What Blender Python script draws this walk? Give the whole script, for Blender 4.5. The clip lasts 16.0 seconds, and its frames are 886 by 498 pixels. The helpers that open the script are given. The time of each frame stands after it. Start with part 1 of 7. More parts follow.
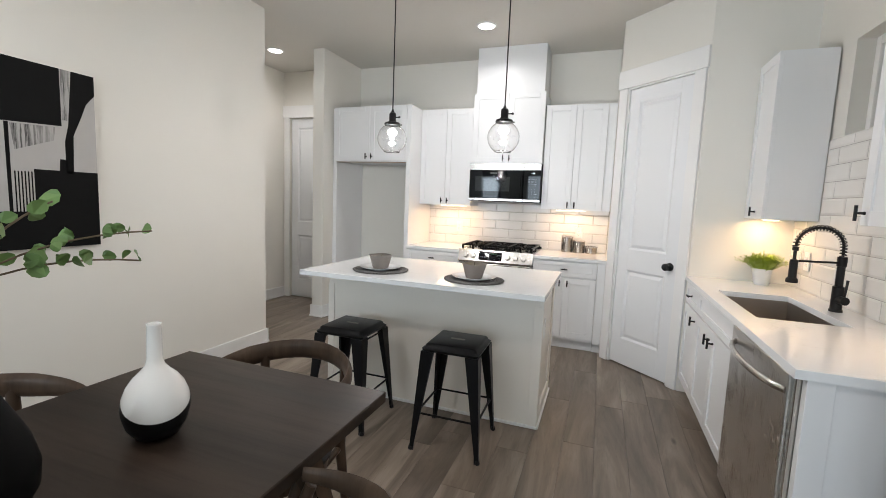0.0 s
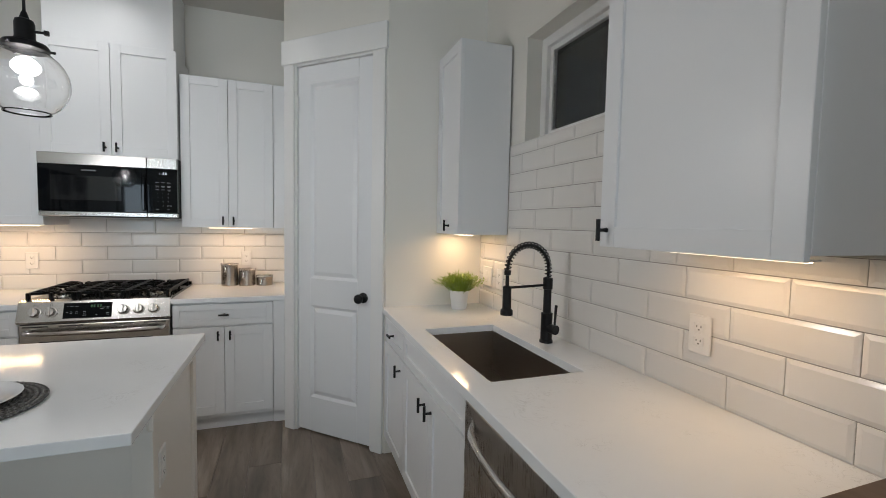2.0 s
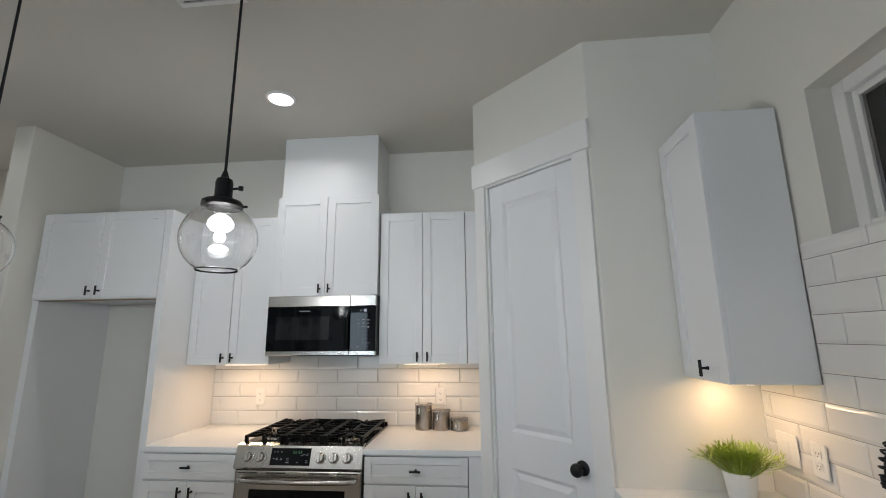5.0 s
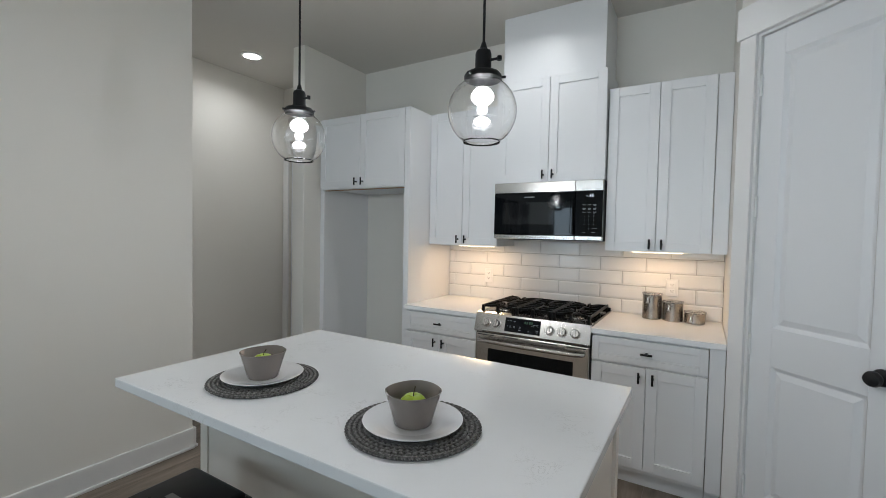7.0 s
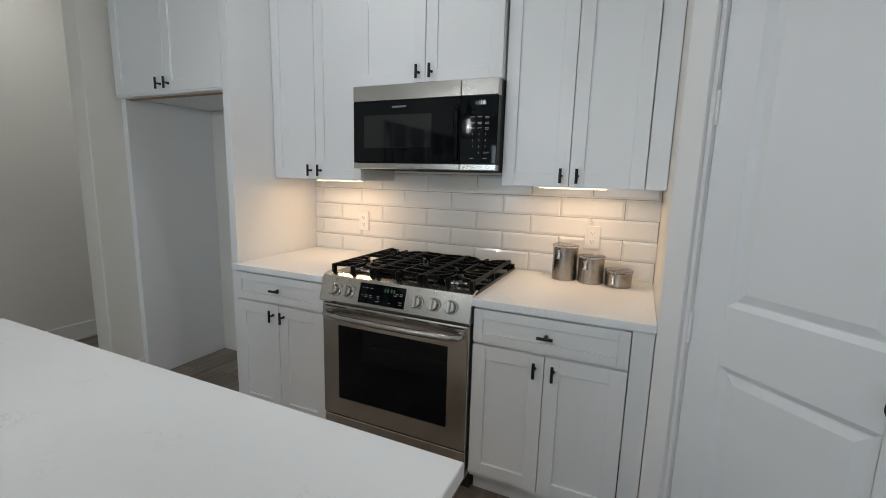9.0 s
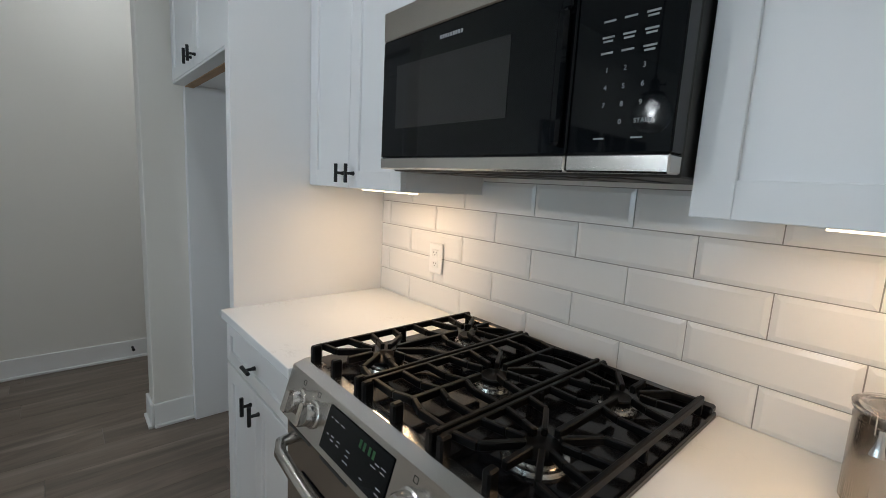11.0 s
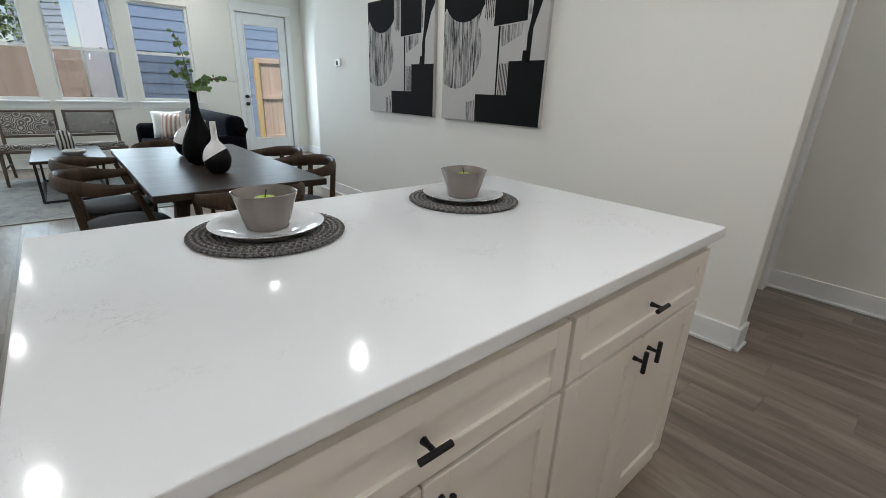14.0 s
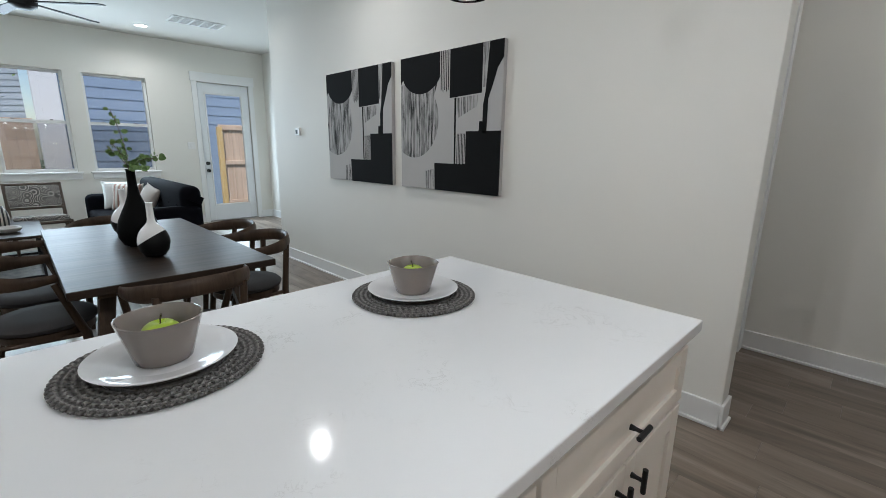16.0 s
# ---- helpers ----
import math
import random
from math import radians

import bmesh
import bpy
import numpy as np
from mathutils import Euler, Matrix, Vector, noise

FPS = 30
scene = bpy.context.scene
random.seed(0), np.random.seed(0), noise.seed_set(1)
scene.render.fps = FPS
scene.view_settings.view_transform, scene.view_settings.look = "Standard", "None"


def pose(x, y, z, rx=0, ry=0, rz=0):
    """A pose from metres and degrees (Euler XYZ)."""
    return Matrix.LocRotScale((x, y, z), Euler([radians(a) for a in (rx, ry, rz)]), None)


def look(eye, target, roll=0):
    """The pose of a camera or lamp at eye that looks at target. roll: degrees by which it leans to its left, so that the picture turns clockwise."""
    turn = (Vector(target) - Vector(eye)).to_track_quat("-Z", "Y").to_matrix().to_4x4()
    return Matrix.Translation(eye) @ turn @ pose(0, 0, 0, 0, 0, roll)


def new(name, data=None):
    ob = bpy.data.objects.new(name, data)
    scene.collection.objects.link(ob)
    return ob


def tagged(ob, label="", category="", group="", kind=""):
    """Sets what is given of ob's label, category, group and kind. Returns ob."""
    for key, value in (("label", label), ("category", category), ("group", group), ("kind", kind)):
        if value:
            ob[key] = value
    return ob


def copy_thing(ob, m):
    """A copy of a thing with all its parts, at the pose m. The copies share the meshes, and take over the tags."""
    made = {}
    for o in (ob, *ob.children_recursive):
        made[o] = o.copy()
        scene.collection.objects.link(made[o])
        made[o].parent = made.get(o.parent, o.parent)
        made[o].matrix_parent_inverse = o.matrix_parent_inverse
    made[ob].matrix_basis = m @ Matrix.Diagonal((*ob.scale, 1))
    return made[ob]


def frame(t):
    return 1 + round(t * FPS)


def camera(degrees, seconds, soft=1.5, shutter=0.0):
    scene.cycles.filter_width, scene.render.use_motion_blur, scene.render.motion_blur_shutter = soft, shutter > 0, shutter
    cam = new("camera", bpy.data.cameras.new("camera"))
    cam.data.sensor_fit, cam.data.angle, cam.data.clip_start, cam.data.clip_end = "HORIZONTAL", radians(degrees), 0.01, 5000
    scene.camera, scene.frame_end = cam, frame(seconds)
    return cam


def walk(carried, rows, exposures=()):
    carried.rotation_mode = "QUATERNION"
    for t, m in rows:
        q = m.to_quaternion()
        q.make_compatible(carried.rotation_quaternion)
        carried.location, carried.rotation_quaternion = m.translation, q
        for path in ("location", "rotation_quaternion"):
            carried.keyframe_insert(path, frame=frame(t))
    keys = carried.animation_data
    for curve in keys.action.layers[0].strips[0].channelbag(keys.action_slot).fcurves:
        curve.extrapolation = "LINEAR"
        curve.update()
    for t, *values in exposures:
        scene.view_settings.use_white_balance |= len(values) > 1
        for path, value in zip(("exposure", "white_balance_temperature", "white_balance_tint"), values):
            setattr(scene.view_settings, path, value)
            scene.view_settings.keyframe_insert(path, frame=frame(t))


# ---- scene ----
cam = camera(91.3, 16.0, 0.9)
PATH = [
    (0, (0.992, -4.992, 1.398), (0.316, -3.123, 1.183), 2.3),
    (0.5, (0.954, -4.775, 1.403), (0.78, -2.793, 1.198), 2.1),
    (1, (0.972, -4.508, 1.425), (1.129, -2.523, 1.238), 1.0),
    (1.5, (0.992, -4.17, 1.434), (1.423, -2.224, 1.267), 0.7),
    (2, (1.095, -3.844, 1.431), (1.765, -1.963, 1.312), 1.1),
    (2.5, (1.24, -3.553, 1.413), (2.061, -1.731, 1.332), 1.6),
    (3, (1.31, -3.319, 1.427), (2.222, -1.539, 1.409), 1.8),
    (3.5, (1.247, -3.269, 1.511), (2.051, -1.444, 1.662), 0.9),
    (4, (1.19, -3.323, 1.582), (1.782, -1.448, 1.95), -0.3),
    (4.5, (1.15, -3.339, 1.566), (1.369, -1.399, 2.004), -0.7),
    (5, (1.106, -3.325, 1.548), (0.924, -1.373, 1.944), -0.6),
    (5.2, (1.083, -3.327, 1.548), (0.749, -1.39, 1.917), -0.6),
    (7.3, (0.936, -3.367, 1.424), (-0.098, -1.666, 1.228), 0.4),
    (7.5, (0.952, -3.33, 1.399), (-0.019, -1.606, 1.109), 0.8),
    (8, (0.922, -2.998, 1.384), (0.152, -1.196, 0.982), 1.6),
    (8.2, (0.912, -2.845, 1.375), (0.191, -1.025, 0.961), 1.7),
    (9.25, (0.985, -2.13, 1.41), (0.115, -0.35, 1.105), 1.7),
    (10.3, (0.751, -1.411, 1.424), (-0.39, 0.206, 1.14), 2.2),
    (10.5, (0.702, -1.3, 1.442), (-0.502, 0.278, 1.19), 1.7),
    (11, (0.643, -1.112, 1.4), (-0.832, 0.206, 1.103), 3.1),
    (11.5, (0.633, -1.15, 1.344), (-1.111, -0.257, 0.943), 4.6),
    (12, (0.488, -1.155, 1.346), (-1.446, -1.028, 0.851), 4.5),
    (12.5, (0.438, -1.245, 1.298), (-1.413, -1.842, 0.833), 4.3),
    (13, (0.478, -1.279, 1.313), (-1.107, -2.393, 0.817), 3.5),
    (13.5, (0.561, -1.269, 1.32), (-0.817, -2.612, 0.775), 2.4),
    (14, (0.622, -1.281, 1.274), (-0.616, -2.695, 0.588), 2.1),
    (14.5, (0.655, -1.286, 1.226), (-0.473, -2.703, 0.376), 1.8),
    (15, (0.637, -1.296, 1.251), (-0.542, -2.656, 0.378), 1.8),
    (15.5, (0.523, -1.338, 1.312), (-0.785, -2.682, 0.616), 1.8),
    (16, (0.435, -1.379, 1.364), (-0.935, -2.765, 0.914), 0.8),
]
EXPOSURES = [(0, 0.14, 6500, 13), (1, -0.3, 6300, 12), (2, -0.66, 6300, 11), (3, -0.78, 6080, 9), (4, -0.55, 6000, 8), (5, -0.6, 6250, 10), (7.5, -0.55, 6050, 9), (8.2, -0.58, 6100, 9), (10.5, -0.76, 6250, 9), (11, -0.63, 5850, 7), (11.5, -0.22, 5650, 6), (12, -0.12, 5700, 6), (12.5, -0.36, 5600, 5), (13, -0.26, 5750, 7), (14, -0.2, 6200, 10), (15, -0.07, 6450, 12), (15.5, -0.22, 6100, 10), (16, -0.28, 6060, 10)]
walk(cam, [(t, look(e, g, r)) for t, e, g, r in PATH], EXPOSURES)

# ---------- world, sun and large lights ----------
SUN_EL, SUN_AZ = 55.0, 38.0
world = bpy.data.worlds.new("sky_world")
scene.world = world
world.use_nodes = True
wn = world.node_tree.nodes
sky = wn.new("ShaderNodeTexSky")
sky.sky_type = "NISHITA"
sky.sun_disc = False
sky.sun_elevation = radians(SUN_EL)
sky.sun_rotation = radians(SUN_AZ)
world.node_tree.links.new(sky.outputs[0], wn["Background"].inputs[0])
wn["Background"].inputs[1].default_value = 0.15

sun_data = bpy.data.lights.new("sun", "SUN")
sun_data.energy, sun_data.angle, sun_data.color = 5.0, radians(0.5), (1.0, 0.95, 0.88)
sun = new("sun", sun_data)
_el, _az = radians(SUN_EL), radians(SUN_AZ)
_to_sun = Vector((math.sin(_az) * math.cos(_el), math.cos(_az) * math.cos(_el), math.sin(_el)))
sun.matrix_world = look(_to_sun * 30, (0, 0, 0))


def area_lamp(name, x, y, z, w, h, watts, colour, target, shape="RECTANGLE", spread=180):
    d = bpy.data.lights.new(name, "AREA")
    d.shape, d.size, d.size_y, d.energy, d.color = shape, w, h, watts, colour
    d.spread = radians(spread)
    ob = new(name, d)
    ob.matrix_world = look((x, y, z), target)
    return ob


NEUTRAL = (1.0, 0.975, 0.945)
WARM = (1.0, 0.63, 0.33)
DAY = (0.74, 0.90, 1.0)
CEIL = 3.035
DOWNLIGHTS = [(-0.135, -0.937), (-2.62, -0.86), (-1.15, -4.47), (1.15, -4.45), (-1.15, -6.66), (1.35, -6.66), (-1.2, -9.25), (1.36, -8.9)]
for _x, _y in DOWNLIGHTS:
    area_lamp("downlight_lamp", _x, _y, CEIL - 0.035, 0.07, 0.07, 6.5 if _y > -2 else 10.0 if _y > -6 else 4.0 if _y > -8 else 9.0, NEUTRAL, (_x, _y, 0), "DISK", 155)
# daylight of the sky in the openings of the living room's end wall
for _x, _w in ((1.12, 0.74), (0.11, 0.74), (-0.912, 0.74)):
    area_lamp("window_daylight", _x, -9.95, 1.67, _w, 1.3, 36.0, DAY, (_x, 0, 1.0))
area_lamp("door_daylight", -2.50, -9.90, 1.3, 0.5, 1.9, 32.0, DAY, (-2.50, 0, 0.9))
# under-cabinet strips
UNDER = [(-0.61, -0.26, 1.37, 0.30, 0.025, 2.3), (0.685, -0.25, 1.37, 0.29, 0.025, 2.0), (2.07, -1.46, 1.37, 0.025, 0.22, 1.5), (2.12, -3.08, 1.37, 0.025, 0.34, 1.0)]
for _x, _y, _z, _w, _h, _p in UNDER:
    area_lamp("strip_lamp", _x, _y, _z - 0.0095, _w, _h, _p, WARM, (_x, _y, 0))

# ---------- materials ----------


def material(name, build):
    m = bpy.data.materials.new(name)
    m.use_nodes = True
    nt = m.node_tree
    nt.nodes.clear()
    out = nt.nodes.new("ShaderNodeOutputMaterial")
    b = nt.nodes.new("ShaderNodeBsdfPrincipled")
    nt.links.new(b.outputs[0], out.inputs[0])
    build(nt, b)
    return m


def node(nt, kind, **values):
    n = nt.nodes.new(kind)
    for key, value in values.items():
        if key in n.inputs:
            n.inputs[key].default_value = value
    return n


def coords(nt, scale=(1, 1, 1), rot=(0, 0, 0)):
    g = nt.nodes.new("ShaderNodeNewGeometry")
    mp = nt.nodes.new("ShaderNodeMapping")
    mp.inputs["Scale"].default_value = scale
    mp.inputs["Rotation"].default_value = rot
    nt.links.new(g.outputs["Position"], mp.inputs[0])
    return mp.outputs[0]


def object_coords(nt, scale=(1, 1, 1)):
    g = nt.nodes.new("ShaderNodeTexCoord")
    mp = nt.nodes.new("ShaderNodeMapping")
    mp.inputs["Scale"].default_value = scale
    nt.links.new(g.outputs["Object"], mp.inputs[0])
    return mp.outputs[0]


def noise_tex(nt, vec, scale, detail=4.0, rough=0.55, distortion=0.0):
    n = node(nt, "ShaderNodeTexNoise", Scale=scale, Detail=detail, Roughness=rough, Distortion=distortion)
    nt.links.new(vec, n.inputs["Vector"])
    return n.outputs["Fac"]


def ramp(nt, fac, stops):
    r = nt.nodes.new("ShaderNodeValToRGB")
    el = r.color_ramp.elements
    while len(el) < len(stops):
        el.new(0.5)
    for e, (p, c) in zip(el, stops):
        e.position = p
        e.color = (*c, 1) if len(c) == 3 else c
    nt.links.new(fac, r.inputs[0])
    return r.outputs["Color"]


def mix(nt, a, b, fac, mode="MIX"):
    n = nt.nodes.new("ShaderNodeMix")
    n.data_type, n.blend_type = "RGBA", mode
    for sock, v in ((n.inputs[6], a), (n.inputs[7], b), (n.inputs[0], fac)):
        if isinstance(v, (int, float)):
            sock.default_value = v
        elif isinstance(v, tuple):
            sock.default_value = (*v, 1)
        else:
            nt.links.new(v, sock)
    return n.outputs[2]


def remap(nt, fac, lo, hi, a=0.0, b=1.0):
    n = nt.nodes.new("ShaderNodeMapRange")
    n.inputs[1].default_value, n.inputs[2].default_value = a, b
    n.inputs[3].default_value, n.inputs[4].default_value = lo, hi
    nt.links.new(fac, n.inputs[0])
    return n.outputs[0]


def bump(nt, b, height, strength, distance=0.002):
    n = node(nt, "ShaderNodeBump", Strength=strength, Distance=distance)
    nt.links.new(height, n.inputs["Height"])
    nt.links.new(n.outputs[0], b.inputs["Normal"])


def painted(name, colour, rough, grain=90.0, strength=0.25, vary=0.05, distance=0.001):
    def build(nt, b):
        v = coords(nt)
        big = noise_tex(nt, v, 1.3, 3)
        small = noise_tex(nt, v, grain, 3)
        dark = tuple(c * (1 - vary) for c in colour)
        nt.links.new(mix(nt, dark, colour, big), b.inputs["Base Color"])
        nt.links.new(remap(nt, big, rough - 0.05, rough + 0.05), b.inputs["Roughness"])
        bump(nt, b, small, strength, distance)
    return material(name, build)


def plain(name, colour, rough=0.5, metal=0.0, vary=0.08, scale=25.0, strength=0.12, spec=0.5, coat=0.0):
    def build(nt, b):
        v = object_coords(nt)
        f = noise_tex(nt, v, scale, 5)
        g = noise_tex(nt, v, scale * 9, 3)
        nt.links.new(mix(nt, tuple(c * (1 - vary) for c in colour), tuple(min(1, c * (1 + vary)) for c in colour), f), b.inputs["Base Color"])
        slack = min(0.06, rough * 0.35)
        nt.links.new(remap(nt, f, rough - slack, rough + slack), b.inputs["Roughness"])
        b.inputs["Metallic"].default_value = metal
        b.inputs["Specular IOR Level"].default_value = spec
        b.inputs["Coat Weight"].default_value = coat
        bump(nt, b, g, strength, 0.0008)
    return material(name, build)


def steel(name, colour=(0.60, 0.58, 0.55), rough=0.28, scale=(2, 2, 260)):
    def build(nt, b):
        v = coords(nt, scale)
        f = noise_tex(nt, v, 3.0, 4)
        smudge = noise_tex(nt, coords(nt), 6.0, 4)
        nt.links.new(mix(nt, tuple(c * 0.85 for c in colour), colour, f), b.inputs["Base Color"])
        s = nt.nodes.new("ShaderNodeMath")
        s.operation = "ADD"
        nt.links.new(remap(nt, f, rough - 0.07, rough + 0.07), s.inputs[0])
        nt.links.new(remap(nt, smudge, -0.04, 0.07), s.inputs[1])
        nt.links.new(s.outputs[0], b.inputs["Roughness"])
        b.inputs["Metallic"].default_value = 1.0
        bump(nt, b, f, 0.05, 0.0004)
    return material(name, build)


def wood(name, dark, light, rough=0.4, along="y", scale=1.0, per_piece=True, coat=0.0, strength=0.25):
    def build(nt, b):
        s = {"x": (0.9, 14, 14), "y": (14, 0.9, 14), "z": (14, 14, 0.9)}[along]
        v = object_coords(nt, tuple(c * scale for c in s))
        info = nt.nodes.new("ShaderNodeObjectInfo")
        if per_piece:
            add = nt.nodes.new("ShaderNodeVectorMath")
            add.operation = "MULTIPLY_ADD"
            comb = nt.nodes.new("ShaderNodeCombineXYZ")
            for i in range(3):
                nt.links.new(info.outputs["Random"], comb.inputs[i])
            nt.links.new(comb.outputs[0], add.inputs[0])
            add.inputs[1].default_value = (37, 53, 71)
            nt.links.new(v, add.inputs[2])
            v = add.outputs[0]
        broad = noise_tex(nt, v, 0.5, 4, 0.55, 0.7)
        fine = noise_tex(nt, v, 4.0, 8, 0.7, 0.3)
        c = ramp(nt, broad, [(0.3, dark), (0.7, light)])
        c = mix(nt, c, tuple(d * 0.55 for d in dark), remap(nt, fine, 0.0, 0.55, 0.5, 0.75))
        nt.links.new(c, b.inputs["Base Color"])
        nt.links.new(remap(nt, fine, rough - 0.07, rough + 0.1), b.inputs["Roughness"])
        b.inputs["Coat Weight"].default_value = coat
        b.inputs["Coat Roughness"].default_value = 0.25
        b.inputs["Specular IOR Level"].default_value = 0.2
        bump(nt, b, fine, strength, 0.0008)
    return material(name, build)


def plank_material():
    def build(nt, b):
        info = nt.nodes.new("ShaderNodeObjectInfo")
        geo = nt.nodes.new("ShaderNodeNewGeometry")
        rnd = nt.nodes.new("ShaderNodeMath")
        rnd.operation = "ADD"
        nt.links.new(info.outputs["Random"], rnd.inputs[0])
        nt.links.new(geo.outputs["Random Per Island"], rnd.inputs[1])
        fr = nt.nodes.new("ShaderNodeMath")
        fr.operation = "FRACT"
        nt.links.new(rnd.outputs[0], fr.inputs[0])
        v = coords(nt, (5.5, 0.7, 1.0))
        comb = nt.nodes.new("ShaderNodeCombineXYZ")
        nt.links.new(fr.outputs[0], comb.inputs[0])
        nt.links.new(fr.outputs[0], comb.inputs[1])
        add = nt.nodes.new("ShaderNodeVectorMath")
        add.operation = "MULTIPLY_ADD"
        nt.links.new(comb.outputs[0], add.inputs[0])
        add.inputs[1].default_value = (91, 43, 0)
        nt.links.new(v, add.inputs[2])
        broad = noise_tex(nt, add.outputs[0], 0.9, 5, 0.6, 0.9)
        fine = noise_tex(nt, add.outputs[0], 7.0, 8, 0.7, 0.4)
        c = ramp(nt, broad, [(0.28, (0.100, 0.078, 0.061)), (0.5, (0.215, 0.172, 0.137)), (0.74, (0.40, 0.332, 0.270))])
        c = mix(nt, c, (0.075, 0.056, 0.044), remap(nt, fine, 0.0, 0.5, 0.52, 0.8))
        knot = nt.nodes.new("ShaderNodeTexVoronoi")
        knot.inputs["Scale"].default_value = 1.1
        kv = coords(nt, (2.6, 0.9, 1.0))
        nt.links.new(kv, knot.inputs["Vector"])
        c = mix(nt, c, (0.045, 0.033, 0.026), remap(nt, knot.outputs["Distance"], 0.75, 0.0, 0.015, 0.05))
        tone = mix(nt, (0.86, 0.85, 0.84), (1.1, 1.09, 1.08), fr.outputs[0])
        nt.links.new(mix(nt, c, tone, 1.0, "MULTIPLY"), b.inputs["Base Color"])
        nt.links.new(remap(nt, fine, 0.27, 0.44), b.inputs["Roughness"])
        b.inputs["Specular IOR Level"].default_value = 0.5
        bump(nt, b, fine, 0.22, 0.0008)
    return material("plank_floor", build)


def quartz_material():
    def build(nt, b):
        v = coords(nt)
        warp = noise_tex(nt, v, 3.0, 5, 0.6)
        vein = noise_tex(nt, v, 16.0, 6, 0.62, 1.6)
        patch = noise_tex(nt, v, 5.0, 3)
        d = nt.nodes.new("ShaderNodeMath")
        d.operation = "SUBTRACT"
        nt.links.new(vein, d.inputs[0])
        d.inputs[1].default_value = 0.5
        a = nt.nodes.new("ShaderNodeMath")
        a.operation = "ABSOLUTE"
        nt.links.new(d.outputs[0], a.inputs[0])
        thin = remap(nt, a.outputs[0], 1.0, 0.0, 0.0, 0.015)
        where = remap(nt, patch, 0.0, 0.42, 0.55, 0.66)
        m = nt.nodes.new("ShaderNodeMath")
        m.operation = "MULTIPLY"
        nt.links.new(thin, m.inputs[0])
        nt.links.new(where, m.inputs[1])
        base = mix(nt, (0.79, 0.805, 0.815), (0.85, 0.865, 0.875), warp)
        nt.links.new(mix(nt, base, (0.40, 0.40, 0.39), m.outputs[0]), b.inputs["Base Color"])
        b.inputs["Roughness"].default_value = 0.10
        b.inputs["Specular IOR Level"].default_value = 0.32
    return material("white_quartz", build)


def glass_material(name, tint=(1, 1, 1), rough=0.0):
    def build(nt, b):
        b.inputs["Base Color"].default_value = (*tint, 1)
        b.inputs["Transmission Weight"].default_value = 1.0
        b.inputs["Roughness"].default_value = rough
        b.inputs["IOR"].default_value = 1.45
    return material(name, build)


def glow(name, colour, strength):
    def build(nt, b):
        b.inputs["Base Color"].default_value = (*colour, 1)
        b.inputs["Emission Color"].default_value = (*colour, 1)
        b.inputs["Emission Strength"].default_value = strength
    return material(name, build)


M_WALL = painted("wall_paint", (0.80, 0.78, 0.725), 0.62, 130, 0.35)
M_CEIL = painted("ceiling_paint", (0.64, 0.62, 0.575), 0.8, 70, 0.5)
M_TRIM = painted("trim_paint", (0.84, 0.84, 0.83), 0.32, 200, 0.06)
M_CAB = painted("cabinet_paint", (0.81, 0.82, 0.83), 0.36, 160, 0.08, 0.03)
# cabinet white with the light bars' warm cast put into the colour
M_ISLE = painted("island_paint_warm_lit", (0.82, 0.778, 0.715), 0.36, 160, 0.08, 0.03)
M_DOOR = painted("door_paint", (0.80, 0.815, 0.83), 0.38, 160, 0.08, 0.03)
M_PLANK = plank_material()
M_SUB = plain("floor_gap", (0.085, 0.066, 0.052), 0.8)
M_QUARTZ = quartz_material()
M_TILE = plain("glazed_tile", (0.78, 0.765, 0.74), 0.13, 0, 0.02, 6.0, 0.03)
M_GROUT = plain("tile_grout", (0.30, 0.285, 0.265), 0.9)
M_STEEL = steel("brushed_steel", (0.60, 0.58, 0.55), 0.21)
M_STEELV = steel("brushed_steel_upright", (0.62, 0.60, 0.575), 0.27, (260, 260, 2))
M_SINK = steel("sink_steel", (0.42, 0.38, 0.34), 0.34, (200, 2, 200))
M_BLACK = plain("black_metal", (0.010, 0.010, 0.011), 0.45, 0.0, 0.15, 40, 0.1, 0.3)
M_IRON = plain("cast_iron", (0.003, 0.003, 0.003), 0.40, 0.0, 0.2, 60, 0.3, 0.14)
M_ENAMEL = plain("black_enamel", (0.006, 0.006, 0.007), 0.12, 0.0, 0.1, 20, 0.03, 0.3)
M_BGLASS = plain("black_glass", (0.004, 0.005, 0.006), 0.03, 0.0, 0.1, 5, 0.0, 0.2)
M_GLASS = glass_material("clear_glass")
M_ACRYL = glass_material("clear_acrylic", (0.97, 0.95, 0.95), 0.08)
M_ACRYL.node_tree.nodes["Principled BSDF"].inputs["Transmission Weight"].default_value = 0.92
M_BULB = glow("bulb_glow", (1.0, 0.98, 0.95), 22.0)
M_LED = glow("led_disc", (1.0, 0.97, 0.92), 14.0)
M_STRIP = glow("strip_glow", (1.0, 0.72, 0.42), 9.0)
M_PLATE = plain("outlet_plastic", (0.80, 0.79, 0.77), 0.35, 0, 0.03)
M_SLOT = plain("dark_slot", (0.03, 0.03, 0.03), 0.6)
M_RAW = wood("raw_plywood", (0.38, 0.24, 0.14), (0.52, 0.36, 0.22), 0.6, "x", 0.6)
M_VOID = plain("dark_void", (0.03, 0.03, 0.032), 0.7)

# ---------- building helpers ----------
ORIGIN = {}


def thing(name, label, category, base=(0, 0, 0), group="", kind=""):
    ob = new(name)
    ob.empty_display_size = 0.1
    ob.location = base
    ORIGIN[ob] = Vector(base)
    return tagged(ob, label, category, group, kind)


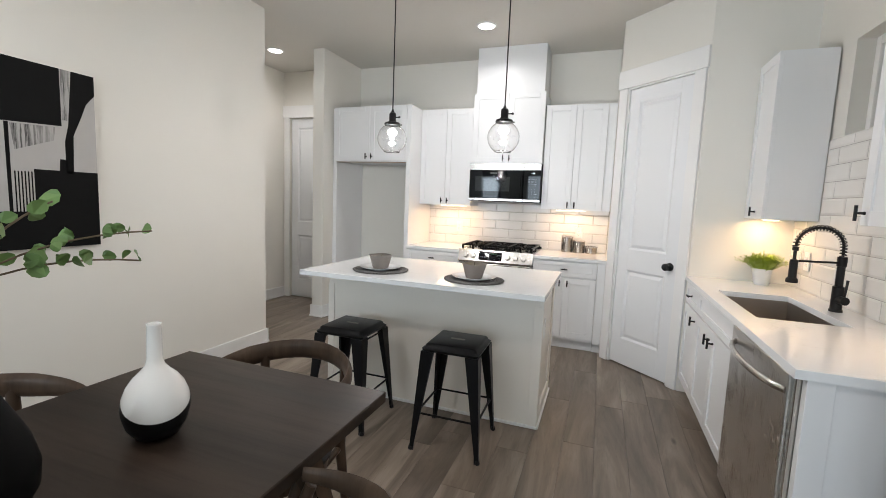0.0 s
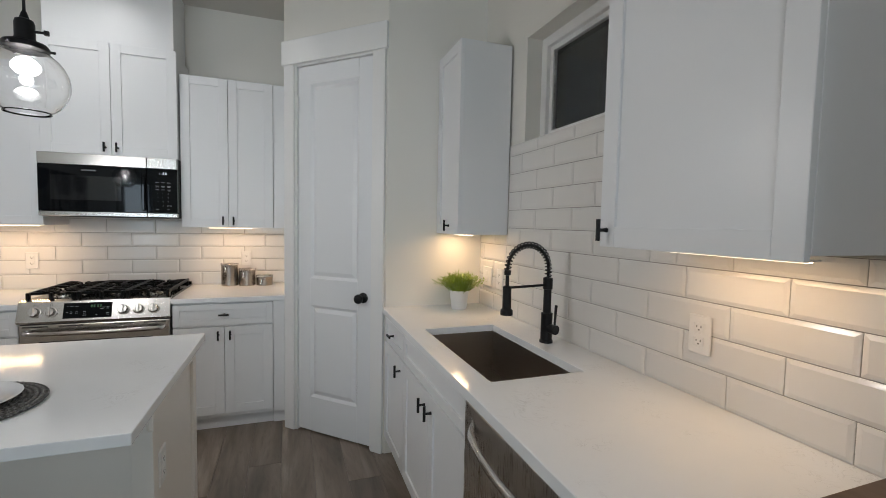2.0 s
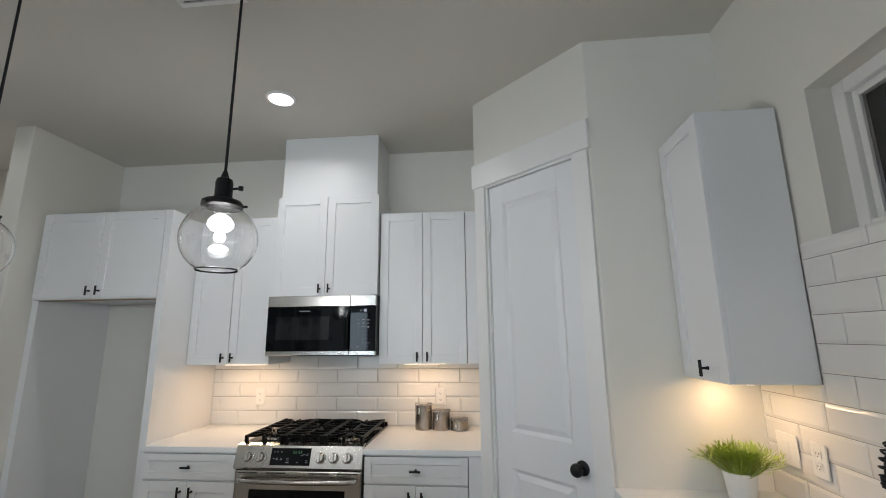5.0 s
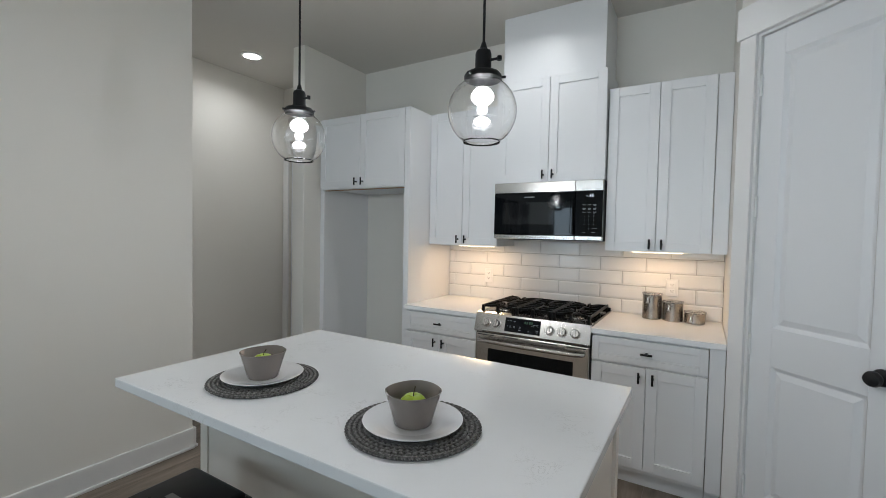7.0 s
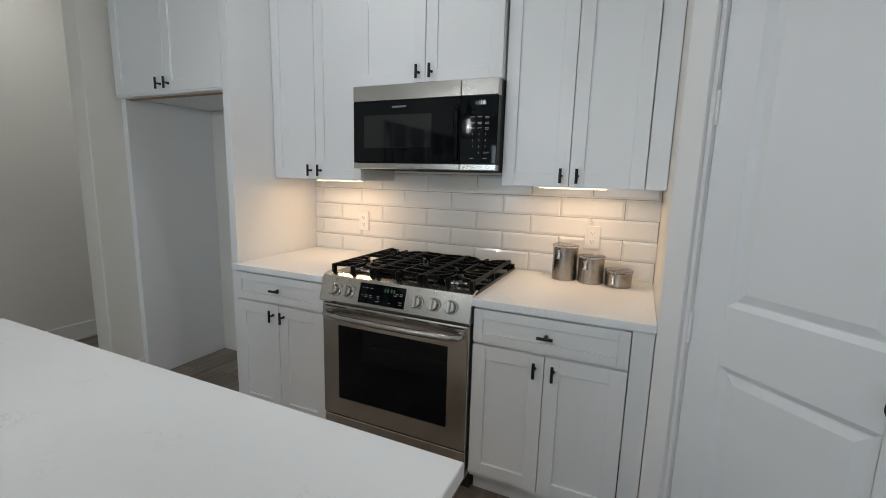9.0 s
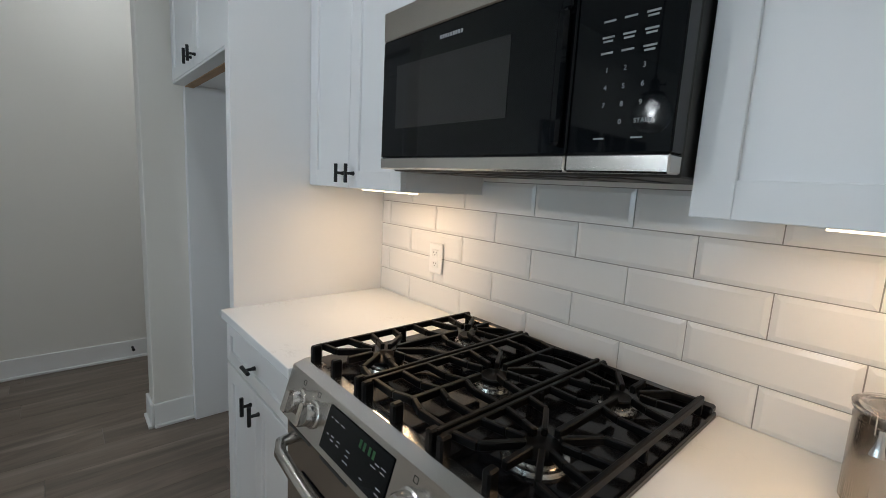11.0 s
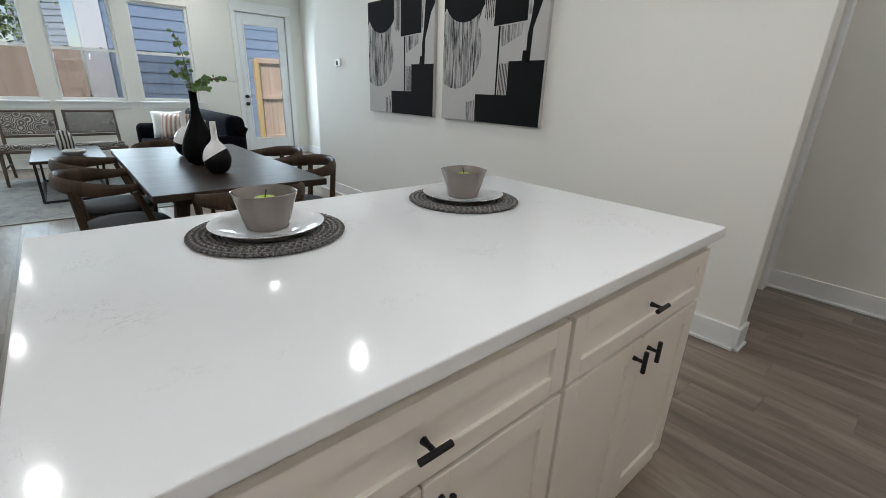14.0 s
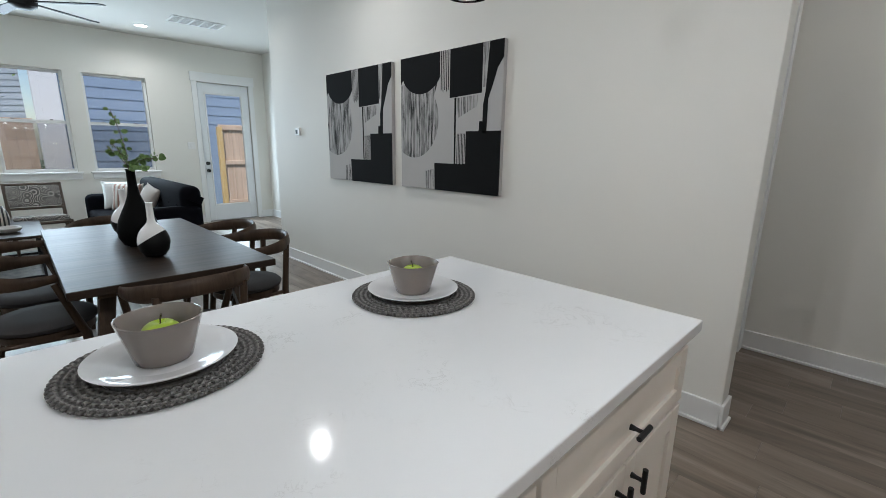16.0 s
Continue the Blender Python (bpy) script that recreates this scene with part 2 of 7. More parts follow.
def part(name, bm, mat, parent=None, label="", smooth=None):
    """Links a bmesh, given in world places, as one mesh object under its thing or part."""
    o = ORIGIN.get(parent, Vector((0, 0, 0)))
    me = bpy.data.meshes.new(name)
    if o.length > 0:
        bmesh.ops.translate(bm, verts=bm.verts, vec=-o)
    bm.to_mesh(me)
    bm.free()
    me.materials.append(mat)
    if smooth is not None:
        me.shade_smooth()
        if smooth > 0:
            me.set_sharp_from_angle(angle=radians(smooth))
    ob = new(name, me)
    if parent is not None:
        ob.parent = parent
    ORIGIN[ob] = o
    return tagged(ob, label)


def structure(name, bm, mat, label="", category=""):
    ob = part(name, bm, mat)
    return tagged(ob, label, category, "", "structure")


def box(bm, x0, x1, y0, y1, z0, z1, bevel=0.0, seg=1):
    x0, x1 = min(x0, x1), max(x0, x1)
    y0, y1 = min(y0, y1), max(y0, y1)
    z0, z1 = min(z0, z1), max(z0, z1)
    vs = [bm.verts.new((x, y, z)) for x in (x0, x1) for y in (y0, y1) for z in (z0, z1)]
    fs = [bm.faces.new([vs[i] for i in q]) for q in ((0, 1, 3, 2), (4, 6, 7, 5), (0, 4, 5, 1), (2, 3, 7, 6), (0, 2, 6, 4), (1, 5, 7, 3))]
    if bevel > 0:
        es = list({e for f in fs for e in f.edges})
        bmesh.ops.bevel(bm, geom=es, offset=bevel, segments=seg, affect="EDGES", profile=0.5)
    return bm


def B(x0, x1, y0, y1, z0, z1, bevel=0.0, seg=1):
    return box(bmesh.new(), x0, x1, y0, y1, z0, z1, bevel, seg)


def ring(bm, centre, axis_u, axis_v, ru, rv, n):
    return [bm.verts.new(centre + axis_u * (ru * math.cos(2 * math.pi * i / n)) + axis_v * (rv * math.sin(2 * math.pi * i / n))) for i in range(n)]


def bridge(bm, a, b):
    n = len(a)
    for i in range(n):
        bm.faces.new((a[i], a[(i + 1) % n], b[(i + 1) % n], b[i]))


def tube(bm, points, radius, n=8, caps=True, flat=1.0, closed=False):
    """A round bar along points; radius is a number or a list; flat squashes it across."""
    pts = [Vector(p) for p in points]
    rad = radius if isinstance(radius, (list, tuple)) else [radius] * len(pts)
    rings = []
    up = None
    for i, p in enumerate(pts):
        if closed:
            d = pts[(i + 1) % len(pts)] - pts[i - 1]
        else:
            d = pts[min(i + 1, len(pts) - 1)] - pts[max(i - 1, 0)]
        d.normalize()
        if up is None:
            up = Vector((0, 0, 1)) if abs(d.z) < 0.9 else Vector((1, 0, 0))
        u = (up - d * up.dot(d)).normalized()
        up = u
        v = d.cross(u)
        rings.append(ring(bm, p, u, v, rad[i], rad[i] * flat, n))
    for a, b in zip(rings, rings[1:]):
        bridge(bm, a, b)
    if closed:
        bridge(bm, rings[-1], rings[0])
    elif caps:
        bm.faces.new(rings[0][::-1])
        bm.faces.new(rings[-1])
    return bm


def lathe(bm, profile, centre=(0, 0, 0), n=24, caps=True, sx=1.0, sy=1.0):
    """Turns (radius, height) pairs round the upright through centre."""
    c = Vector(centre)
    rings = [ring(bm, c + Vector((0, 0, z)), Vector((sx, 0, 0)), Vector((0, sy, 0)), max(r, 1e-4), max(r, 1e-4), n) for r, z in profile]
    for a, b in zip(rings, rings[1:]):
        bridge(bm, a, b)
    if caps:
        bm.faces.new(rings[0][::-1])
        bm.faces.new(rings[-1])
    return bm


def turned(bm, m):
    bmesh.ops.transform(bm, matrix=m, verts=bm.verts)
    return bm


def prism(bm, outline, z0, z1):
    """An upright block over a plan outline that runs anticlockwise."""
    lo = [bm.verts.new((x, y, z0)) for x, y in outline]
    hi = [bm.verts.new((x, y, z1)) for x, y in outline]
    bm.faces.new(lo[::-1])
    bm.faces.new(hi)
    bridge(bm, lo, hi)
    return bm


def writing(name, body, size, m, mat, parent, label=""):
    """Words in the built-in font, as a mesh part of the thing they stand on."""
    cu = bpy.data.curves.new(name, "FONT")
    cu.body, cu.size, cu.extrude = body, size, 0.0003
    cu.align_x, cu.align_y = "CENTER", "CENTER"
    tmp = bpy.data.objects.new(name, cu)
    scene.collection.objects.link(tmp)
    deps = bpy.context.evaluated_depsgraph_get()
    me = bpy.data.meshes.new_from_object(tmp.evaluated_get(deps))
    bpy.data.objects.remove(tmp)
    bm = bmesh.new()
    bm.from_mesh(me)
    turned(bm, m)
    return part(name, bm, mat, parent, label)


# ---------- large structure ----------
BACK = -0.02      # face of the tiled range wall
RIGHT = 2.27      # face of the tiled sink wall
LEFT = -1.935     # face of the wall with the pictures
END = -10.0      # face of the living room's end wall
HALL = -3.15
PA, PB = Vector((1.067, -0.711, 0)), Vector((1.648, -1.279, 0))   # pantry's slanted wall

structure("ground", B(-40, 40, -60, 30, -0.4, -0.2), plain("lawn", (0.07, 0.09, 0.04), 0.95, 0, 0.3, 3, 0.5), "patchy green and brown grass round the house", "ground")
structure("floor_slab", B(-4.2, 4.0, -10.25, 0.5, -0.2, -0.008), M_SUB, "dark gaps between the floor planks", "floor")
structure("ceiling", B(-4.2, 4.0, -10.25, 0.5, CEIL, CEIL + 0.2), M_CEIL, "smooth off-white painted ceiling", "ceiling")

structure("wall_range", B(-2.15, 2.6, BACK + 0.008, BACK + 0.16, 0, CEIL), M_WALL, "off-white painted wall behind the range", "wall")
# sink wall with the small high window
WY0, WY1, WZ0, WZ1 = -2.72, -1.788, 1.868, 2.41
bm = bmesh.new()
box(bm, RIGHT + 0.008, RIGHT + 0.17, -3.62, 0.1, 0, WZ0)
box(bm, RIGHT + 0.008, RIGHT + 0.17, -3.62, 0.1, WZ1, CEIL)
box(bm, RIGHT + 0.008, RIGHT + 0.17, WY1, 0.1, WZ0, WZ1)
box(bm, RIGHT + 0.008, RIGHT + 0.17, -3.62, WY0, WZ0, WZ1)
box(bm, RIGHT + 0.008, RIGHT + 0.17, -4.56, -3.62, 2.46, CEIL)
box(bm, RIGHT + 0.008, RIGHT + 0.17, END, -4.56, 0, CEIL)
structure("wall_sink", bm, M_WALL, "off-white painted wall behind the sink counter", "wall")
structure("wall_closet", prism(bmesh.new(), [(3.3, -4.8), (3.4, -4.8), (3.4, -3.3), (3.3, -3.3)], 0, CEIL), M_WALL, "plain painted wall behind the open door", "wall")
bm = bmesh.new()
box(bm, RIGHT + 0.17, 3.3, -3.4, -3.3, 0, CEIL)
box(bm, RIGHT + 0.17, 3.3, -4.8, -4.7, 0, CEIL)
structure("wall_closet_side", bm, M_WALL, "plain painted side walls behind the open door", "wall")

# pantry corner: stub, slanted wall with a doorway, return
d_p = (PB - PA).normalized()
n_p = Vector((-d_p.y, d_p.x, 0)) * -1
if n_p.y > 0:
    n_p = -n_p


def slant(s, out, z):
    p = PA + d_p * s + n_p * out
    return (p.x, p.y, z)


def slant_box(bm, s0, s1, o0, o1, z0, z1, bevel=0.0):
    m = Matrix.Translation(PA) @ Matrix(((d_p.x, n_p.x, 0, 0), (d_p.y, n_p.y, 0, 0), (0, 0, 1, 0), (0, 0, 0, 1)))
    b2 = B(s0, s1, o0, o1, z0, z1, bevel)
    bmesh.ops.recalc_face_normals(b2, faces=b2.faces)
    me = bpy.data.meshes.new("tmp")
    turned(b2, m)
    b2.to_mesh(me)
    b2.free()
    bm.from_mesh(me)
    bpy.data.meshes.remove(me)
    bmesh.ops.recalc_face_normals(bm, faces=bm.faces)
    return bm


LP = (PB - PA).length
D0, D1, DH = 0.098, LP - 0.098, 2.445
structure("wall_pantry_stub", B(PA.x, PA.x + 0.1, PA.y, BACK + 0.008, 0, CEIL), M_WALL, "off-white painted wall beside the counter", "wall")
bm = bmesh.new()
slant_box(bm, 0.0, D0, -0.11, 0, 0, CEIL)
slant_box(bm, D1, LP, -0.11, 0, 0, CEIL)
slant_box(bm, D0, D1, -0.11, 0, DH, CEIL)
structure("wall_pantry", bm, M_WALL, "off-white slanted corner wall round the pantry door", "wall")
structure("wall_pantry_return", B(PB.x, RIGHT + 0.008, PB.y, PB.y + 0.1, 0, CEIL), M_WALL, "off-white painted wall beside the sink counter", "wall")

# wall with the pictures, and the hall behind it
bm = bmesh.new()
box(bm, LEFT - 0.13, LEFT, -6.72, -1.744 - 0.028, 0, CEIL, 0.004)
structure("wall_pictures", bm, M_WALL, "long off-white painted wall with two pictures", "wall")
structure("wall_living_return", B(-3.38, LEFT - 0.13, -6.72, -6.6, 0, CEIL), M_WALL, "off-white painted return wall", "wall")
structure("wall_living_side", B(-3.37, -3.23, END, -6.72, 0, CEIL), M_WALL, "off-white painted side wall beside the glazed door", "wall")
structure("wall_hall", B(HALL - 0.14, HALL, -1.93, -0.08, 0, CEIL), M_WALL, "off-white painted hall wall", "wall")
bm = bmesh.new()
box(bm, -2.26, LEFT - 0.13, -2.06, -1.93, 0, CEIL)
box(bm, -3.02, -2.26, -2.06, -1.93, 2.44, CEIL)
box(bm, HALL, -3.02, -2.06, -1.93, 0, CEIL)
structure("wall_hall_near", bm, M_WALL, "off-white painted wall with a doorway off the hall", "wall")
bm = bmesh.new()
box(bm, HALL - 0.1, -3.06, -0.08, 0.04, 0, CEIL)
box(bm, -2.36, -2.152, -0.08, 0.04, 0, CEIL)
box(bm, -3.06, -2.36, -0.08, 0.04, 2.44, CEIL)
structure("wall_hall_end", bm, M_WALL, "off-white painted wall at the end of the hall", "wall")
structure("wall_pier", B(-2.152, -2.007, -0.79, 0.03, 0, CEIL, 0.004), M_WALL, "off-white painted pier beside the fridge alcove", "wall")
# end wall with three windows and the glazed door
WIN = [(0.71, 1.53), (-0.295, 0.515), (-1.32, -0.505)]
SILL, HEAD = 0.95, 2.40
GD0, GD1, GDH = -2.93, -2.06, 2.44
bm = bmesh.new()
xs = [(1.53, 2.6), (0.515, 0.71), (-0.505, -0.295), (GD1, -1.32), (-3.37, GD0)]
for a, b in xs:
    box(bm, a, b, END - 0.15, END, 0, CEIL)
for a, b in WIN:
    box(bm, a, b, END - 0.15, END, 0, SILL)
    box(bm, a, b, END - 0.15, END, HEAD, CEIL)
box(bm, GD0, GD1, END - 0.15, END, GDH, CEIL)
structure("wall_end", bm, M_WALL, "off-white painted end wall with windows and a glazed door", "wall")

# baseboards with a shoe mould


def baseboard(x0, y0, x1, y1, nx, ny):
    bm = bmesh.new()
    for t, h in ((0.016, 0.135), (0.028, 0.018)):
        box(bm, min(x0, x1, x0 + nx * t, x1 + nx * t), max(x0, x1, x0 + nx * t, x1 + nx * t), min(y0, y1, y0 + ny * t, y1 + ny * t), max(y0, y1, y0 + ny * t, y1 + ny * t), 0, h, 0.003)
    structure("baseboard", bm, M_TRIM, "white painted baseboard with shoe moulding", "baseboard")


baseboard(LEFT, -6.72, LEFT, -1.744 - 0.028, 1, 0)
baseboard(LEFT - 0.13, -1.744 - 0.028, LEFT + 0.016, -1.744 - 0.028, 0, 1)
baseboard(HALL, -1.93, HALL, -0.08, 1, 0)
baseboard(-2.007, -0.79, -2.007, -0.60, 1, 0)
baseboard(-2.168, -0.79, -1.991, -0.79, 0, -1)
baseboard(-2.152, -0.79, -2.152, -0.08, -1, 0)
baseboard(-3.23, END, -3.23, -6.72, 1, 0)
baseboard(GD1 + 0.09, END, 2.27, END, 0, 1)
baseboard(-3.23, END, GD0 - 0.09, END, 0, 1)
baseboard(2.278, END, 2.278, -4.66, -1, 0)


def casing(name, box_fn, s0, s1, h, label):
    """Side casings and a taller head with a cap, in the wall's own coordinates (s along, o outward)."""
    bm = bmesh.new()
    box_fn(bm, s0 - 0.085, s0 - 0.002, 0, 0.018, 0, h, 0.002)
    box_fn(bm, s1 + 0.002, s1 + 0.085, 0, 0.018, 0, h, 0.002)
    box_fn(bm, s0 - 0.10, s1 + 0.10, 0, 0.026, h + 0.001, h + 0.155, 0.003)
    ob = structure(name, bm, M_TRIM, label, "door trim")
    return ob


# ---------- pantry door ----------
casing("trim_pantry", slant_box, D0, D1, DH, "white painted casing with a tall head round the pantry door")
bm = bmesh.new()
slant_box(bm, D0 - 0.001, D0 + 0.012, -0.11, 0.002, 0, DH)
slant_box(bm, D1 - 0.012, D1 + 0.001, -0.11, 0.002, 0, DH)
slant_box(bm, D0 + 0.012, D1 - 0.012, -0.11, 0.002, DH - 0.012, DH)
structure("jamb_pantry", bm, M_TRIM, "white painted door jamb", "door trim")


def panel_door(name, label, fn, s0, s1, h, out, panels, knob_s, knob_z, hinge_s=None):
    """A moulded door: slab with sunk, bevelled panels, a knob and hinges."""
    dr = thing(name, label, "door", kind="structure")
    bm = bmesh.new()
    zs = [0.012]
    for a, b in panels:
        zs += [a, b]
    zs.append(h)
    m0, m1 = s0 + 0.105, s1 - 0.105
    fn(bm, s0, m0, out - 0.035, out, 0.012, h, 0.0015)
    fn(bm, m1, s1, out - 0.035, out, 0.012, h, 0.0015)
    for i in range(0, len(zs), 2):
        fn(bm, m0, m1, out - 0.035, out, zs[i], zs[i + 1])
    part("slab", bm, M_DOOR, dr)
    for a, b in panels:
        bm = bmesh.new()
        rings = []
        for inset, deep in ((0.0, 0.0), (0.017, 0.012), (0.021, 0.012), (0.046, 0.003)):
            ring = []
            for s_, z_ in ((m0 + inset, a + inset), (m1 - inset, a + inset), (m1 - inset, b - inset), (m0 + inset, b - inset)):
                probe = bmesh.new()
                fn(probe, s_ - 0.01, s_ + 0.01, out - deep - 0.01, out - deep + 0.01, z_ - 0.01, z_ + 0.01)
                ring.append(bm.verts.new(sum((v.co for v in probe.verts), Vector()) / len(probe.verts)))
                probe.free()
            rings.append(ring)
        for p_, q_ in zip(rings, rings[1:]):
            bridge(bm, p_, q_)
        bm.faces.new(rings[-1])
        bmesh.ops.recalc_face_normals(bm, faces=bm.faces)
        part("panel", bm, M_DOOR, dr)
    return dr


pd = panel_door("door_1", "tall white two-panel pantry door with a black knob, closed", slant_box, D0 + 0.014, D1 - 0.014, DH - 0.016, -0.012, [(0.245, 0.87), (1.05, 2.315)], 0, 0)
kp = Vector(slant(D1 - 0.075, -0.012, 0.955))
q = n_p.to_track_quat("Z", "Y").to_matrix().to_4x4()
bm = lathe(bmesh.new(), [(0.033, 0), (0.033, 0.006), (0.026, 0.012), (0.012, 0.014), (0.011, 0.032), (0.02, 0.036), (0.028, 0.045), (0.030, 0.055), (0.026, 0.066), (0.012, 0.072)], n=24)
part("door_knob", turned(bm, Matrix.Translation(kp) @ q), M_BLACK, pd, "round black door knob", 40)
for hz in (2.2, 1.62, 0.95, 0.25):
    bm = bmesh.new()
    slant_box(bm, D0 + 0.004, D0 + 0.02, -0.012, -0.004, hz - 0.05, hz + 0.05, 0.001)
    part("hinge", bm, M_TRIM, pd, "painted hinge")


def wall_y_box(y, ny):
    def fn(bm, s0, s1, o0, o1, z0, z1, bevel=0.0):
        return box(bm, s0, s1, y + ny * o0, y + ny * o1, z0, z1, bevel)
    return fn


hall_fn = wall_y_box(-0.08, -1)
casing("trim_hall_end", hall_fn, -3.05, -2.38, 2.44, "white painted casing round the hall door")
panel_door("door_2", "white two-panel hall door, closed", hall_fn, -3.04, -2.385, 2.43, -0.02, [(0.245, 0.87), (1.05, 2.315)], 0, 0)
structure("door_void", B(-3.06, -2.36, -0.035, 0.03, 0, 2.44), M_TRIM, "white backing behind the hall door", "door trim")
near_fn = wall_y_box(-1.93, 1)
casing("trim_hall_near", near_fn, -3.015, -2.265, 2.44, "white painted casing round the doorway off the hall")
panel_door("door_3", "white two-panel door off the hall, closed", near_fn, -3.01, -2.27, 2.43, -0.04, [(0.245, 0.87), (1.05, 2.315)], 0, 0)
ds = thing("door_stop", "small dark spring door stop on the hall baseboard", "door stop", (HALL + 0.016, -0.766, 0.085))
part("spring", tube(bmesh.new(), [(HALL + 0.016, -0.766, 0.085), (HALL + 0.075, -0.766, 0.085)], 0.008, 8), M_BLACK, ds)
part("tip", tube(bmesh.new(), [(HALL + 0.075, -0.766, 0.085), (HALL + 0.09, -0.766, 0.085)], 0.011, 8), M_BLACK, ds)

# ---------- glazed back door ----------
end_fn = wall_y_box(END, 1)
casing("trim_back_door", end_fn, GD0, GD1, GDH, "white painted casing with a tall head round the glazed door")
gd = thing("door_4", "white back door with one tall glass light, closed", "door", kind="structure")
bm = bmesh.new()
end_fn(bm, GD0 + 0.01, GD0 + 0.125, -0.06, -0.015, 0.02, GDH - 0.01, 0.002)
end_fn(bm, GD1 - 0.105, GD1 - 0.01, -0.06, -0.015, 0.02, GDH - 0.01, 0.002)
end_fn(bm, GD0 + 0.125, GD1 - 0.105, -0.06, -0.015, 0.02, 0.29)
end_fn(bm, GD0 + 0.125, GD1 - 0.105, -0.06, -0.015, 2.27, GDH - 0.01)
part("slab", bm, M_DOOR, gd)
bm = bmesh.new()
for a, b, c, d in ((GD0 + 0.125, GD0 + 0.15, 0.29, 2.27), (GD1 - 0.13, GD1 - 0.105, 0.29, 2.27), (GD0 + 0.15, GD1 - 0.13, 0.29, 0.315), (GD0 + 0.15, GD1 - 0.13, 2.245, 2.27)):
    end_fn(bm, a, b, -0.05, -0.005, c, d, 0.004)
part("glazing_bead", bm, M_TRIM, gd)
g = part("pane", B(GD0 + 0.15, GD1 - 0.13, END - 0.045, END - 0.035, 0.315, 2.245), M_GLASS, gd)
g.visible_shadow = False
for z in (1.055, 0.925):
    bm = tube(bmesh.new(), [(GD1 - 0.058, END - 0.015, z), (GD1 - 0.058, END + 0.012, z), (GD1 - 0.058, END + 0.016, z), (GD1 - 0.058, END + 0.045, z)], [0.032, 0.032, 0.02, 0.024], 16)
    part("door_knob", bm, M_BLACK, gd, "black lock and knob", 40)
structure("threshold", B(GD0, GD1, END - 0.15, END + 0.02, -0.004, 0.018, 0.004), plain("threshold_metal", (0.32, 0.31, 0.30), 0.4, 0.8), "grey metal door sill", "threshold")


def screen_material():
    def build(nt, b):
        b.inputs["Base Color"].default_value = (0.03, 0.032, 0.035, 1)
        b.inputs["Roughness"].default_value = 0.8
        b.inputs["Alpha"].default_value = 0.26
    return material("insect_mesh", build)


M_SCREEN = screen_material()


def sash_window(name, x0, x1):
    w = thing(name, "white double-hung window with two clear panes", "window", kind="structure")
    y = END - 0.09
    for s, (a, b, c, d) in {"left": (x0, x0 + 0.035, SILL, HEAD), "right": (x1 - 0.035, x1, SILL, HEAD), "top": (x0 + 0.035, x1 - 0.035, HEAD - 0.035, HEAD), "bottom": (x0 + 0.035, x1 - 0.035, SILL, SILL + 0.045)}.items():
        part("window_frame", B(a, b, y - 0.05, y + 0.03, c, d, 0.003), M_TRIM, w)
    mid = (SILL + HEAD) / 2
    part("meeting_rail", B(x0 + 0.035, x1 - 0.035, y - 0.025, y + 0.02, mid - 0.025, mid + 0.02, 0.003), M_TRIM, w)
    for c, d in ((SILL + 0.045, mid - 0.025), (mid + 0.02, HEAD - 0.035)):
        p = part("pane", B(x0 + 0.035, x1 - 0.035, y - 0.004, y + 0.002, c, d), M_GLASS, w)
        p.visible_shadow = False
    sc = part("insect_screen", B(x0 + 0.035, x1 - 0.035, y - 0.046, y - 0.044, SILL + 0.045, mid - 0.025), M_SCREEN, w, "dark insect screen")
    sc.visible_shadow = False
    for lx in (x0 + 0.2, x1 - 0.2):
        part("latch", B(lx - 0.018, lx + 0.018, y + 0.02, y + 0.035, mid + 0.02, mid + 0.032, 0.003), M_SLOT, w, "dark sash lock")
    bm = bmesh.new()
    box(bm, x0 - 0.06, x1 + 0.06, END - 0.055, END + 0.045, SILL - 0.022, SILL + 0.002, 0.004)
    box(bm, x0 - 0.04, x1 + 0.04, END, END + 0.018, SILL - 0.11, SILL - 0.022, 0.002)
    part("window_sill", bm, M_TRIM, w)


for i, (a, b) in enumerate(WIN):
    sash_window("window_%d" % (i + 1), a, b)

# small high window over the sink
w = thing("window_4", "small high white vinyl window, dark outside", "window", kind="structure")
fx = RIGHT + 0.095
for a, b, c, d in ((WY0, WY0 + 0.05, WZ0, WZ1), (WY1 - 0.05, WY1, WZ0, WZ1), (WY0 + 0.05, WY1 - 0.05, WZ0, WZ0 + 0.04), (WY0 + 0.05, WY1 - 0.05, WZ1 - 0.05, WZ1)):
    bm = bmesh.new()
    box(bm, fx, fx + 0.07, a, b, c, d, 0.003)
    part("window_frame", bm, M_TRIM, w)
bm = bmesh.new()
for a, b, c, d in ((WY0 + 0.05, WY0 + 0.075, WZ0 + 0.04, WZ1 - 0.05), (WY1 - 0.075, WY1 - 0.05, WZ0 + 0.04, WZ1 - 0.05), (WY0 + 0.075, WY1 - 0.075, WZ0 + 0.04, WZ0 + 0.058), (WY0 + 0.075, WY1 - 0.075, WZ1 - 0.075, WZ1 - 0.05)):
    box(bm, fx + 0.022, fx + 0.05, a, b, c, d, 0.002)
part("sash", bm, M_TRIM, w)
p = part("pane", B(fx + 0.034, fx + 0.04, WY0 + 0.075, WY1 - 0.075, WZ0 + 0.058, WZ1 - 0.075), M_GLASS, w)
# added near-black sheet that makes the view through the pane dark
structure("backdrop", B(RIGHT + 0.8, RIGHT + 0.9, -3.28, 1.5, -0.2, 3.6), plain("dark_pane_backing", (0.007, 0.012, 0.012), 0.8, 0, 0.15, 1.5, 0.0), "near-black sheet added outside the high window to darken its pane", "backdrop")
